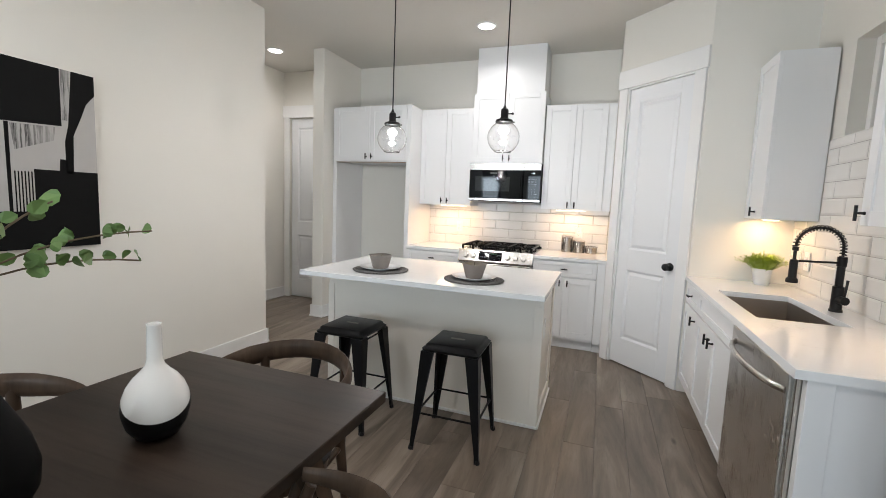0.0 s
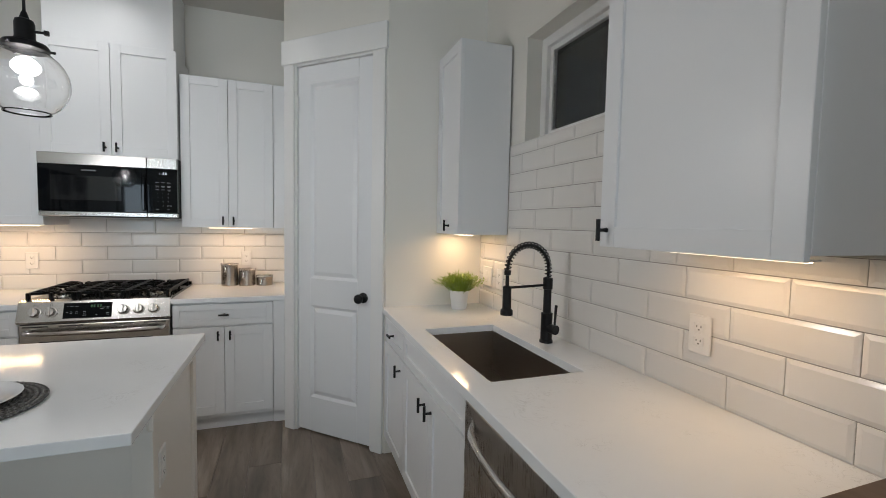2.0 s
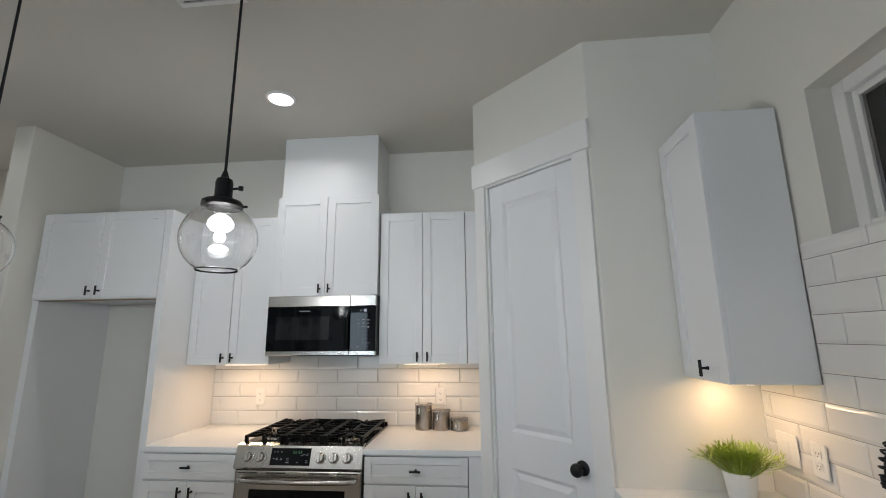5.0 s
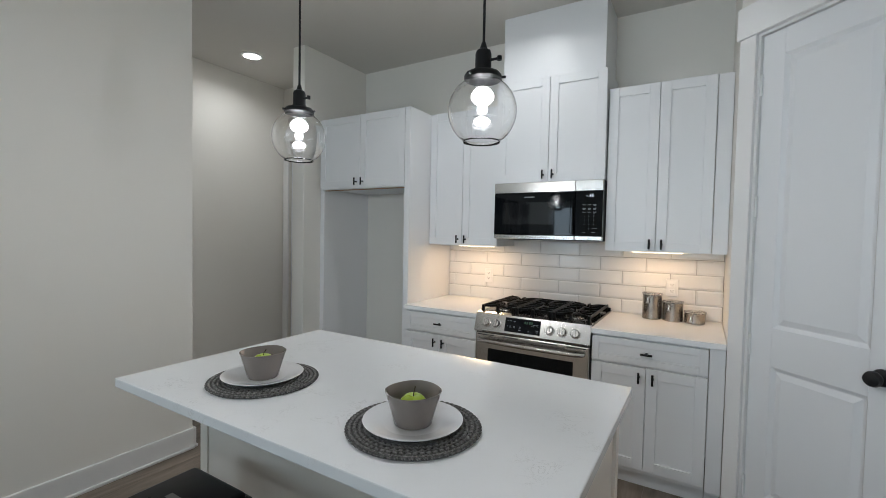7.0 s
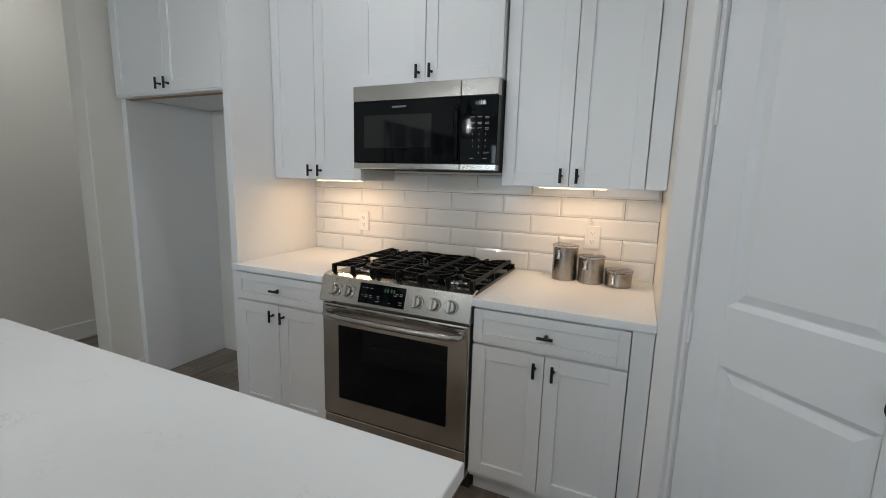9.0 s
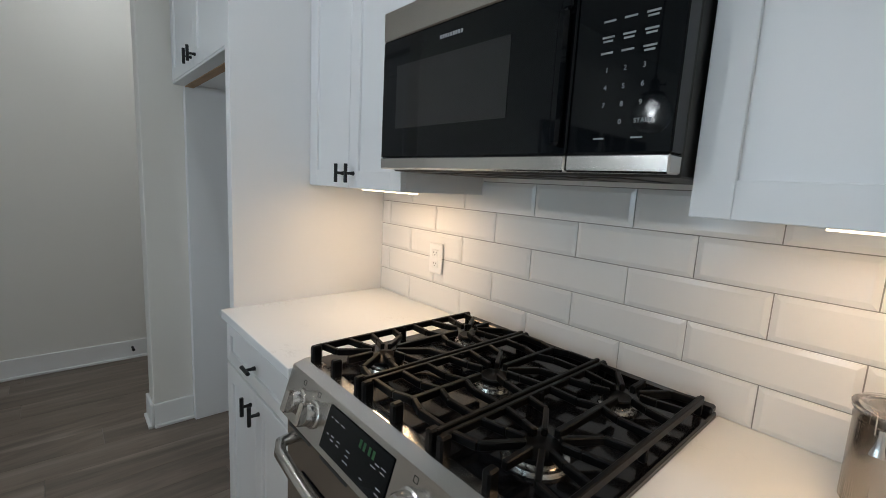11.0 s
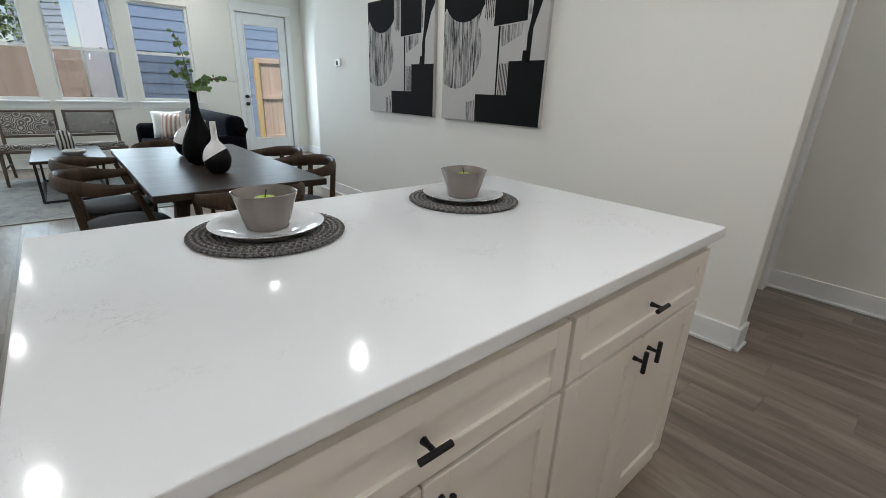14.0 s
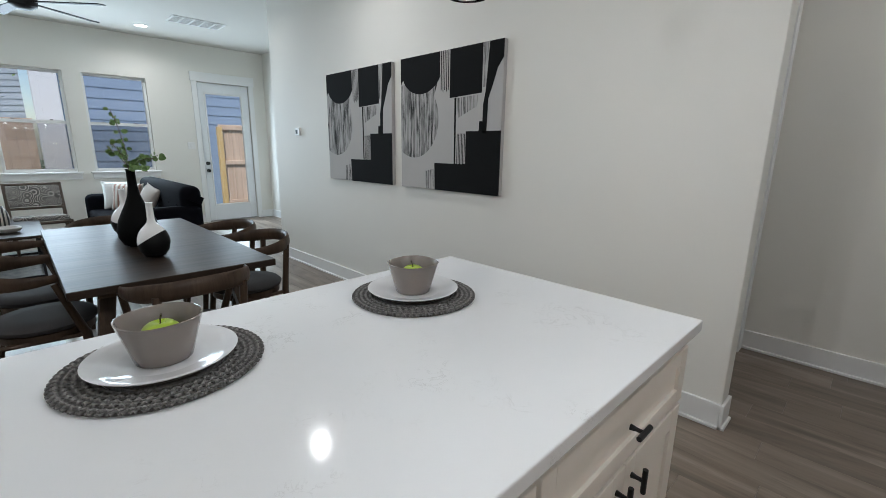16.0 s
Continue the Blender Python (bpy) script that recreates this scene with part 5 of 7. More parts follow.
for (mx, my, ap) in ((-0.41, -2.36, 0.4), (0.262, -2.375, 1.7)):
    m = thing("placemat", "round braided dark grey placemat on the island", "placemat", (mx, my, CT), "place settings")
    bm = bmesh.new()
    for k in range(7):
        r0, r1 = 0.185 - 0.025 * k, 0.185 - 0.025 * (k + 1) + 0.002
        prof = [(r0, 0.0008), (r0 - 0.003, 0.0055), ((r0 + r1) / 2, 0.0068), (r1 + 0.003, 0.0055), (r1, 0.0025)]
        lathe(bm, prof, (mx, my, CT), 64, False)
    part("braid", bm, M_MAT, m, "", 60)
    # braid strands round the rim
    bm = bmesh.new()
    for ring_r in (0.180, 0.163, 0.146, 0.129):
        n_ = int(ring_r * 2 * math.pi / 0.017)
        for i in range(n_):
            an = 2 * math.pi * i / n_
            for sgn in (-1, 1):
                p = Vector((mx + ring_r * math.cos(an), my + ring_r * math.sin(an), CT + 0.0062))
                tq = Vector((-math.sin(an), math.cos(an), 0))
                rq = Vector((math.cos(an), math.sin(an), 0)) * sgn
                tube(bm, [p - tq * 0.008 - rq * 0.009, p + Vector((0, 0, 0.0022)), p + tq * 0.008 + rq * 0.009], 0.0032, 5)
    part("braid_rim", bm, M_MAT, m, "", 60)
    pz = CT + 0.009
    my -= 0.005
    pl = thing("plate", "white glazed round plate on a placemat", "plate", (mx, my, pz), "place settings")
    part("dish", lathe(bmesh.new(), [(0.075, 0), (0.078, 0.003), (0.125, 0.013), (0.139, 0.019), (0.140, 0.021), (0.137, 0.0215), (0.12, 0.016), (0.085, 0.0085), (0.08, 0.007), (0.001, 0.006)], (mx, my, pz), 56, False), M_CHINA, pl, "", 60)
    bz = pz + 0.0065
    bo = thing("bowl", "tapered taupe glazed bowl on a white plate", "bowl", (mx, my, bz), "place settings")
    prof = [(0.045, 0), (0.048, 0.002), (0.055, 0.03), (0.063, 0.06), (0.0705, 0.086), (0.0715, 0.0895), (0.069, 0.0905), (0.0665, 0.087), (0.058, 0.05), (0.05, 0.014), (0.04, 0.008), (0.001, 0.007)]
    bm = lathe(bmesh.new(), [(r * 1.11, h * 1.03) for r, h in prof], (mx, my, bz), 48, False)
    for v in bm.verts:
        an = math.atan2(v.co.y - my, v.co.x - mx)
        v.co.z += 0.0012 * math.sin(3 * an + mx * 9) * (v.co.z - bz) / 0.09
    part("shell", bm, M_TAUPE, bo, "", 60)
    az = bz + 0.017
    apl = thing("apple", "shiny green apple with a dark stem in a bowl", "apple", (mx, my, az), "apples")
    prof = []
    for i in range(15):
        a_ = math.pi * i / 14
        r_ = 0.041 * math.sin(a_) * (1 - 0.10 * math.cos(a_) * -1)
        prof.append((max(r_, 0.001), 0.033 - 0.035 * math.cos(a_) - 0.010 * math.exp(-(a_ - math.pi) ** 2 / 0.12) + 0.004 * math.exp(-a_ ** 2 / 0.1)))
    part("fruit", lathe(bmesh.new(), prof, (mx, my, az), 24, False), M_APPLE, apl, "", 0)
    part("stem", tube(bmesh.new(), [(mx, my, az + 0.055), (mx + 0.003 * math.cos(ap), my + 0.003 * math.sin(ap), az + 0.068), (mx + 0.012 * math.cos(ap), my + 0.012 * math.sin(ap), az + 0.082)], [0.0016, 0.0014, 0.0022], 6), M_STEM, apl, "dark curved stem")

# ---------- canisters ----------
M_CAN = steel("canister_steel", (0.40, 0.365, 0.33), 0.24, (260, 260, 2))
for cx, cy, chh in ((0.660, -0.135, 0.160), (0.786, -0.148, 0.120), (0.912, -0.155, 0.066)):
    c = thing("canister", "brushed steel canister with a clear lid and clamp", "canister", (cx, cy, CT), "canisters")
    r = 0.0595
    part("can", lathe(bmesh.new(), [(r - 0.003, 0), (r, 0.003), (r, chh - 0.016), (r + 0.001, chh - 0.015), (r + 0.001, chh - 0.011), (r, chh - 0.01), (r, chh), (r - 0.002, chh), (r - 0.002, 0.02), (0.001, 0.019)], (cx, cy, CT), 40, False), M_CAN, c, "", 40)
    ld_ = part("lid", lathe(bmesh.new(), [(r - 0.003, chh - 0.006), (r - 0.003, chh + 0.001), (r + 0.004, chh + 0.002), (r + 0.005, chh + 0.010), (r, chh + 0.014), (r - 0.012, chh + 0.014), (r - 0.016, chh + 0.010), (0.001, chh + 0.009), (0.001, chh + 0.004), (r - 0.006, chh + 0.003), (r - 0.006, chh - 0.006)], (cx, cy, CT), 40, False), M_ACRYL, c, "clear acrylic lid", 40)
    dx, dy = -0.30, -0.954
    q_ = Vector((cx + dx * r, cy + dy * r, 0))
    tx, ty = -dy, dx
    bm = bmesh.new()
    zt = CT + chh + 0.010
    tube(bm, [(q_.x + dx * 0.006 - tx * 0.009, q_.y + dy * 0.006 - ty * 0.009, zt - 0.03), (q_.x + dx * 0.008 - tx * 0.009, q_.y + dy * 0.008 - ty * 0.009, zt), (q_.x + dx * 0.008 + tx * 0.009, q_.y + dy * 0.008 + ty * 0.009, zt), (q_.x + dx * 0.006 + tx * 0.009, q_.y + dy * 0.006 + ty * 0.009, zt - 0.03)], 0.0013, 6)
    part("clamp_wire", bm, M_KNOB, c)
    bm = bmesh.new()
    tube(bm, [(q_.x + dx * 0.010, q_.y + dy * 0.010, zt - 0.018), (q_.x + dx * 0.010, q_.y + dy * 0.010, zt - 0.045), (q_.x + dx * 0.013, q_.y + dy * 0.013, zt - 0.060)], [0.006, 0.0065, 0.010], 8, True, 0.3)
    part("clamp_lever", bm, M_KNOB, c, "small steel clamp lever", 50)

# ---------- plants ----------
M_LEAF = plain("grass_leaf", (0.27, 0.37, 0.05), 0.5, 0, 0.45, 18, 0.1)
M_LEAFD = plain("dark_leaf", (0.055, 0.10, 0.03), 0.5, 0, 0.4, 14, 0.1)
M_POT = plain("white_pot", (0.74, 0.74, 0.73), 0.45, 0, 0.05, 30, 0.1)


def blades(centre, count, spread, height, width, seed, base=0.02, forks=False):
    rg_ = random.Random(seed)
    bm = bmesh.new()
    for i in range(count):
        an = rg_.random() * 2 * math.pi
        lean = rg_.random() ** 0.7
        h_ = height * (0.55 + 0.45 * rg_.random()) * (1 - 0.45 * lean)
        out = spread * lean * (0.6 + 0.5 * rg_.random())
        p0 = Vector(centre) + Vector((math.cos(an), math.sin(an), 0)) * base * rg_.random()
        tip = p0 + Vector((math.cos(an) * out, math.sin(an) * out, h_))
        mid = p0.lerp(tip, 0.55) + Vector((0, 0, h_ * 0.25 * lean))
        side = Vector((-math.sin(an + 0.5 * rg_.random()), math.cos(an), 0.3 * (rg_.random() - 0.5))).normalized()
        w_ = width * (0.6 + 0.6 * rg_.random())
        a = [bm.verts.new(p0 - side * w_ * 0.3), bm.verts.new(p0 + side * w_ * 0.3)]
        b = [bm.verts.new(mid - side * w_ * 0.5), bm.verts.new(mid + side * w_ * 0.5)]
        t = bm.verts.new(tip)
        bm.faces.new((a[0], a[1], b[1], b[0]))
        bm.faces.new((b[0], b[1], t))
        for k in range(2):
            d = (tip - mid)
            q0 = mid.lerp(tip, 0.1 + 0.3 * k)
            s2 = (d.normalized() * 0.6 + side * (1 if k else -1) * 0.8 + Vector((0, 0, 0.2))).normalized()
            l_ = d.length * 0.55 + width
            c1 = bm.verts.new(q0)
            cr = s2.cross(Vector((0, 0, 1))).normalized() * w_ * 0.45
            c2, c3 = bm.verts.new(q0 + s2 * l_ * 0.5 + cr), bm.verts.new(q0 + s2 * l_ * 0.5 - cr)
            c4 = bm.verts.new(q0 + s2 * l_)
            bm.faces.new((c1, c2, c4, c3))
    return bm


px_, py_ = 2.07, -1.415
pp = thing("potted_plant", "small bushy green plant in a white tapered pot", "potted plant", (px_, py_, CT))
part("pot", lathe(bmesh.new(), [(0.043, 0), (0.045, 0.003), (0.058, 0.102), (0.061, 0.104), (0.061, 0.112), (0.055, 0.112), (0.053, 0.095), (0.001, 0.094)], (px_, py_, CT), 28, False), M_POT, pp, "white tapered pot", 40)
fo = part("foliage", blades((px_, py_, CT + 0.095), 430, 0.155, 0.155, 0.0062, 4, 0.05), M_LEAF, pp, "dense bright green leaves")
tagged(fo, kind="stuff")

# ---------- small cabinet with a sliding barn door ----------
M_RUSTIC = wood("rustic_brown", (0.075, 0.046, 0.030), (0.16, 0.105, 0.072), 0.5, "z", 0.8)
M_RUSTOP = wood("rustic_brown_top", (0.085, 0.052, 0.034), (0.17, 0.11, 0.075), 0.42, "y", 0.8)
cb = thing("barn_door_cabinet", "rustic brown wooden cabinet with a sliding barn door", "cabinet", (2.04, -3.70, 0))
KX0, KX1, KY0, KY1, KZ = 1.83, 2.262, -3.93, -3.465, 1.045
part("top", B(KX0 - 0.015, KX1, KY0 - 0.01, KY1 + 0.008, KZ - 0.032, KZ, 0.003), M_RUSTOP, cb)
part("side", B(KX0, KX1 - 0.01, KY1 - 0.03, KY1, 0.0, KZ - 0.033, 0.002), M_RUSTIC, cb)
part("side", B(KX0, KX1 - 0.01, KY0, KY0 + 0.03, 0.0, KZ - 0.033, 0.002), M_RUSTIC, cb)
part("back", B(KX1 - 0.02, KX1 - 0.01, KY0 + 0.03, KY1 - 0.03, 0.05, KZ - 0.033), M_RUSTIC, cb)
part("shelf", B(KX0 + 0.02, KX1 - 0.02, KY0 + 0.03, KY1 - 0.03, 0.50, 0.52), M_RUSTIC, cb)
part("bottom", B(KX0 + 0.01, KX1 - 0.02, KY0 + 0.03, KY1 - 0.03, 0.06, 0.08), M_RUSTIC, cb)
part("inner_back", B(KX0 + 0.10, KX0 + 0.11, KY0 + 0.03, KY1 - 0.03, 0.08, KZ - 0.033), M_RUSTIC, cb)
bd = part("barn_door", B(KX0 + 0.004, KX0 + 0.022, KY0 + 0.06, KY1 - 0.065, 0.09, 0.90, 0.002), M_RUSTIC, cb, "plank barn door")
for a, b, c, d in ((KY0 + 0.06, KY0 + 0.11, 0.09, 0.90), (KY1 - 0.115, KY1 - 0.065, 0.09, 0.90), (KY0 + 0.11, KY1 - 0.115, 0.84, 0.90), (KY0 + 0.11, KY1 - 0.115, 0.09, 0.15)):
    part("door_frame", B(KX0 - 0.008, KX0 + 0.004, a, b, c, d, 0.0015), M_RUSTIC, bd)
part("rail", B(KX0 + 0.004, KX0 + 0.010, KY0 + 0.032, KY1 - 0.032, 0.925, 0.950, 0.001), M_BLACK, cb, "black flat steel rail")
for yy in (KY1 - 0.09, KY0 + 0.09):
    bm = B(KX0 - 0.014, KX0 - 0.008, yy - 0.014, yy + 0.014, 0.80, 0.955, 0.002)
    part("hanger", bm, M_BLACK, cb, "black strap hanger")
    part("wheel", tube(bmesh.new(), [(KX0 - 0.016, yy, 0.962), (KX0 + 0.006, yy, 0.962)], 0.018, 14), M_BLACK, cb, "black roller")
px_, py_ = 2.10, -3.70
pp = thing("potted_plant", "leafy dark green plant in a black pot on the cabinet", "potted plant", (px_, py_, KZ))
part("pot", lathe(bmesh.new(), [(0.05, 0), (0.053, 0.004), (0.062, 0.075), (0.058, 0.08), (0.055, 0.07), (0.001, 0.068)], (px_, py_, KZ), 24, False), M_BLACK, pp, "black pot", 40)
fo = part("foliage", blades((px_, py_, KZ + 0.07), 90, 0.21, 0.21, 0.017, 9, 0.04), M_LEAFD, pp, "narrow dark green leaves")
tagged(fo, kind="stuff")

# ---------- door standing open beside the cabinet ----------
od_ = thing("door_5", "white door with black lock and lever, standing open", "door", (2.26, -4.53, 0), kind="structure")
leaf = Vector((1.735, -3.965, 0)) - Vector((2.26, -4.53, 0))
LW = leaf.length
ml = Matrix.Rotation(math.atan2(leaf.y, leaf.x), 4, "Z")


def leaf_part(name, bm, mat, label="", smooth=None):
    turned(bm, Matrix.Translation((2.26, -4.53, 0)) @ ml)
    return part(name, bm, mat, od_, label, smooth)


leaf_part("slab", B(0, LW, -0.022, 0.022, 0.012, 2.44, 0.002), M_DOOR)
for sgn in (-1, 1):
    leaf_part("deadbolt", tube(bmesh.new(), [(LW - 0.065, sgn * 0.022, 1.055), (LW - 0.065, sgn * 0.034, 1.055), (LW - 0.065, sgn * 0.045, 1.055)], [0.033, 0.033, 0.022], 20), M_BLACK, "round black deadbolt", 40)
    bm = B(LW - 0.10, LW - 0.03, min(sgn * 0.022, sgn * 0.030), max(sgn * 0.022, sgn * 0.030), 0.855, 0.925, 0.003)
    leaf_part("rosette", bm, M_BLACK, "square black rosette")
    leaf_part("lever", tube(bmesh.new(), [(LW - 0.065, sgn * 0.03, 0.89), (LW - 0.065, sgn * 0.065, 0.89), (LW - 0.075, sgn * 0.07, 0.89), (LW - 0.18, sgn * 0.07, 0.89)], 0.010, 10), M_BLACK, "black door lever", 60)
sink_out = Face("x", RIGHT + 0.008, -1)
bm = bmesh.new()
sink_out.box(bm, -3.62, -3.545, 0, 0.018, 0, 2.46, 0.002)
sink_out.box(bm, -4.635, -4.56, 0, 0.018, 0, 2.46, 0.002)
sink_out.box(bm, -4.65, -3.53, 0, 0.024, 2.461, 2.60, 0.003)
structure("trim_side_door", bm, M_TRIM, "white painted casing round the open doorway", "door trim")

# ---------- pictures ----------
M_CANVAS = plain("grey_canvas", (0.46, 0.445, 0.43), 0.85, 0, 0.06, 9, 0.3)
M_CBLACK = plain("black_canvas_paint", (0.006, 0.006, 0.006), 0.8, 0, 0.3, 12, 0.3, 0.15)


def streak_material():
    def build(nt, b):
        v = coords(nt, (1, 42, 2.6))
        f = noise_tex(nt, v, 1.4, 6, 0.7)
        v2 = coords(nt, (1, 9, 3))
        g_ = noise_tex(nt, v2, 1.5, 3)
        k = remap(nt, f, 0, 1, 0.42, 0.54)
        m_ = nt.nodes.new("ShaderNodeMath")
        m_.operation = "MULTIPLY"
        nt.links.new(k, m_.inputs[0])
        nt.links.new(remap(nt, g_, 0.35, 1.0, 0.35, 0.6), m_.inputs[1])
        nt.links.new(mix(nt, (0.44, 0.425, 0.41), (0.012, 0.012, 0.012), m_.outputs[0]), b.inputs["Base Color"])
        b.inputs["Roughness"].default_value = 0.85
    return material("streaked_paint", build)


M_STREAK = streak_material()


def picture(y0):
    W, z1 = 1.033, 2.05
    c = thing("wall_art", "square black, white and grey abstract canvas", "picture", (LEFT, y0 + W / 2, z1 - 1.0), "abstract canvases")
    part("canvas", B(LEFT + 0.001, LEFT + 0.035, y0, y0 + W, z1 - 0.995, z1, 0.002), M_CANVAS, c)

    def patch(name, uv, mat, lift=0.0006):
        bm = bmesh.new()
        lo = [bm.verts.new((LEFT + 0.0345, y0 + u * W, z1 - v * 0.995)) for u, v in uv]
        hi = [bm.verts.new((LEFT + 0.035 + lift, y0 + u * W, z1 - v * 0.995)) for u, v in uv]
        bm.faces.new(hi)
        bm.faces.new(lo[::-1])
        bridge(bm, lo, hi)
        bmesh.ops.recalc_face_normals(bm, faces=bm.faces)
        part(name, bm, mat, c)
    disc = [(0.155 + 0.27 * math.cos(a), 0.47 + 0.29 * math.sin(a)) for a in [radians(-35 + 160 * i / 20) for i in range(21)]]
    disc = [(max(u, 0.002), v) for u, v in disc]
    patch("streaked_disc", disc + [(0.002, 0.2), (0.43, 0.16)], M_STREAK, 0.0004)
    patch("black_disc", [(0.0, 0.0), (0.435, 0.0), (0.435, 0.17)] + [(0.235 + 0.225 * math.cos(a), 0.09 + 0.19 * math.sin(a)) for a in [radians(22 + 136 * i / 16) for i in range(17)]] + [(0.0, 0.2)], M_CBLACK, 0.0009)
    for k in range(5):
        u = 0.445 + 0.018 * k
        patch("stripe", [(u, 0), (u + 0.007, 0), (u + 0.007, 0.27 + 0.02 * (k % 2)), (u, 0.27)], M_CBLACK)
    patch("black_square", [(0.535, 0), (0.83, 0), (0.83, 0.315), (0.535, 0.33)], M_CBLACK)
    patch("streak_patch", [(0.605, 0.335), (0.80, 0.325), (0.79, 0.40), (0.62, 0.47)], M_STREAK, 0.0004)
    patch("light_stripe", [(0.835, 0), (0.875, 0), (0.868, 0.28), (0.835, 0.28)], M_STREAK, 0.0004)
    patch("black_sweep", [(0.885, 0), (1.0, 0), (1.0, 0.11), (0.955, 0.17), (0.92, 0.27), (0.885, 0.36), (0.878, 0.58), (0.842, 0.58), (0.842, 0.40), (0.862, 0.30)], M_CBLACK)
    patch("thin_line", [(0.582, 0.33), (0.6, 0.33), (0.6, 0.80), (0.585, 0.80)], M_CBLACK)
    for k in range(6):
        u = 0.612 + 0.014 * k
        patch("stripe", [(u, 0.58), (u + 0.006, 0.58), (u + 0.006, 0.80), (u, 0.80)], M_CBLACK)
    patch("black_corner", [(0.385, 0.795), (0.695, 0.795), (0.695, 0.565), (0.81, 0.565), (0.815, 0.5), (0.85, 0.5), (0.85, 0.565), (1.0, 0.565), (1.0, 1.0), (0.39, 1.0)], M_CBLACK)
    patch("scribble", [(0.29, 0.86), (0.375, 0.84), (0.38, 0.995), (0.29, 0.995)], M_STREAK, 0.0004)


picture(-4.247)
picture(-5.403)

# ---------- dining table and chairs ----------
M_TABLE = wood("dark_walnut_top", (0.016, 0.011, 0.008), (0.042, 0.028, 0.020), 0.40, "x", 0.7, False, 0.0, 0.2)
M_WALNUT = wood("walnut_frame", (0.036, 0.023, 0.015), (0.092, 0.060, 0.041), 0.40, "z", 1.2)
M_SEATF = plain("dark_seat_cover", (0.03, 0.028, 0.028), 0.85, 0, 0.12, 60, 0.4)
TX0, TX1, TY0, TY1 = -0.556, 0.348, -5.63, -3.722
tb = thing("dining_table", "dark walnut dining table with slanted legs", "table", ((TX0 + TX1) / 2, (TY0 + TY1) / 2, 0))
part("tabletop", B(TX0, TX1, TY0, TY1, 0.712, 0.75, 0.003), M_TABLE, tb)
for yy in (TY0 + 0.22, TY1 - 0.22):
    part("apron", B(TX0 + 0.12, TX1 - 0.12, yy - 0.015, yy + 0.015, 0.64, 0.712, 0.002), M_WALNUT, tb)
for xx in (TX0 + 0.13, TX1 - 0.13):
    part("apron", B(xx - 0.014, xx + 0.014, TY0 + 0.24, TY1 - 0.24, 0.65, 0.712, 0.002), M_WALNUT, tb)
for sx, xx in ((-1, TX0), (1, TX1)):
    for sy, yy in ((-1, TY0), (1, TY1)):
        bm = bmesh.new()
        rings = []
        for z, ox, oy, w_ in ((0.712, 0.17, 0.26, 0.07), (0.3, 0.10, 0.16, 0.055), (0.0, 0.05, 0.09, 0.042)):
            cx, cy = xx - sx * ox, yy - sy * oy
            rings.append([bm.verts.new((cx + a * w_ / 2, cy + b * w_ / 2, z)) for a, b in ((-1, -1), (1, -1), (1, 1), (-1, 1))])
        for p, q_ in zip(rings, rings[1:]):
            bridge(bm, p, q_)
        bm.faces.new(rings[0])
        bm.faces.new(rings[-1][::-1])
        bmesh.ops.recalc_face_normals(bm, faces=bm.faces)
        part("leg", bm, M_WALNUT, tb)


def dining_chair():
    """Faces -y; its curved back is at +y."""
    c = thing("dining_chair", "walnut dining chair with a curved wraparound back", "chair", group="chairs round the table")
    bm = lathe(bmesh.new(), [(0.20, 0.425), (0.225, 0.435), (0.232, 0.455), (0.215, 0.472), (0.12, 0.478), (0.001, 0.478)], (0, 0, 0), 28, True, 1.0, 0.98)
    part("seat", bm, M_SEATF, c, "dark padded seat", 60)
    part("seat_frame", lathe(bmesh.new(), [(0.2, 0.385), (0.215, 0.39), (0.215, 0.425), (0.2, 0.428)], (0, 0, 0), 28, True, 1.0, 0.98), M_WALNUT, c, "", 40)
    pts, rad = [], []
    for i in range(25):
        a = radians(-22 + 224 * i / 24)
        rise = 0.745 - 0.03 * abs(math.cos(a)) ** 2
        pts.append((0.275 * math.cos(a), 0.02 + 0.265 * math.sin(a), rise))
        e_ = min(i, 24 - i) / 6
        rad.append(0.042 * min(1, 0.45 + 0.55 * e_))
    part("back_rail", tube(bmesh.new(), pts, rad, 10, True, 0.38), M_WALNUT, c, "curved wooden back rail", 60)
    for sx in (-1, 1):
        part("rear_leg", tube(bmesh.new(), [(sx * 0.20, 0.24, 0), (sx * 0.185, 0.19, 0.40), (sx * 0.19, 0.215, 0.715)], [0.014, 0.022, 0.019], 10), M_WALNUT, c, "", 60)
        part("front_leg", tube(bmesh.new(), [(sx * 0.225, -0.20, 0), (sx * 0.205, -0.15, 0.40), (sx * 0.262, -0.06, 0.695)], [0.014, 0.022, 0.015], 10), M_WALNUT, c, "", 60)
        part("side_rail", tube(bmesh.new(), [(sx * 0.205, -0.15, 0.39), (sx * 0.185, 0.19, 0.39)], 0.013, 8), M_WALNUT, c)
    return c


ch1 = dining_chair()
for cx, cy, rz in ((0.42, -4.98, -90), (-0.61, -4.36, 90), (-0.61, -4.94, 90), (-0.11, -3.76, 4), (-0.06, -5.60, 180)):
    copy_thing(ch1, pose(cx, cy, 0, 0, 0, rz))
ch1.matrix_basis = pose(0.42, -4.42, 0, 0, 0, -92)

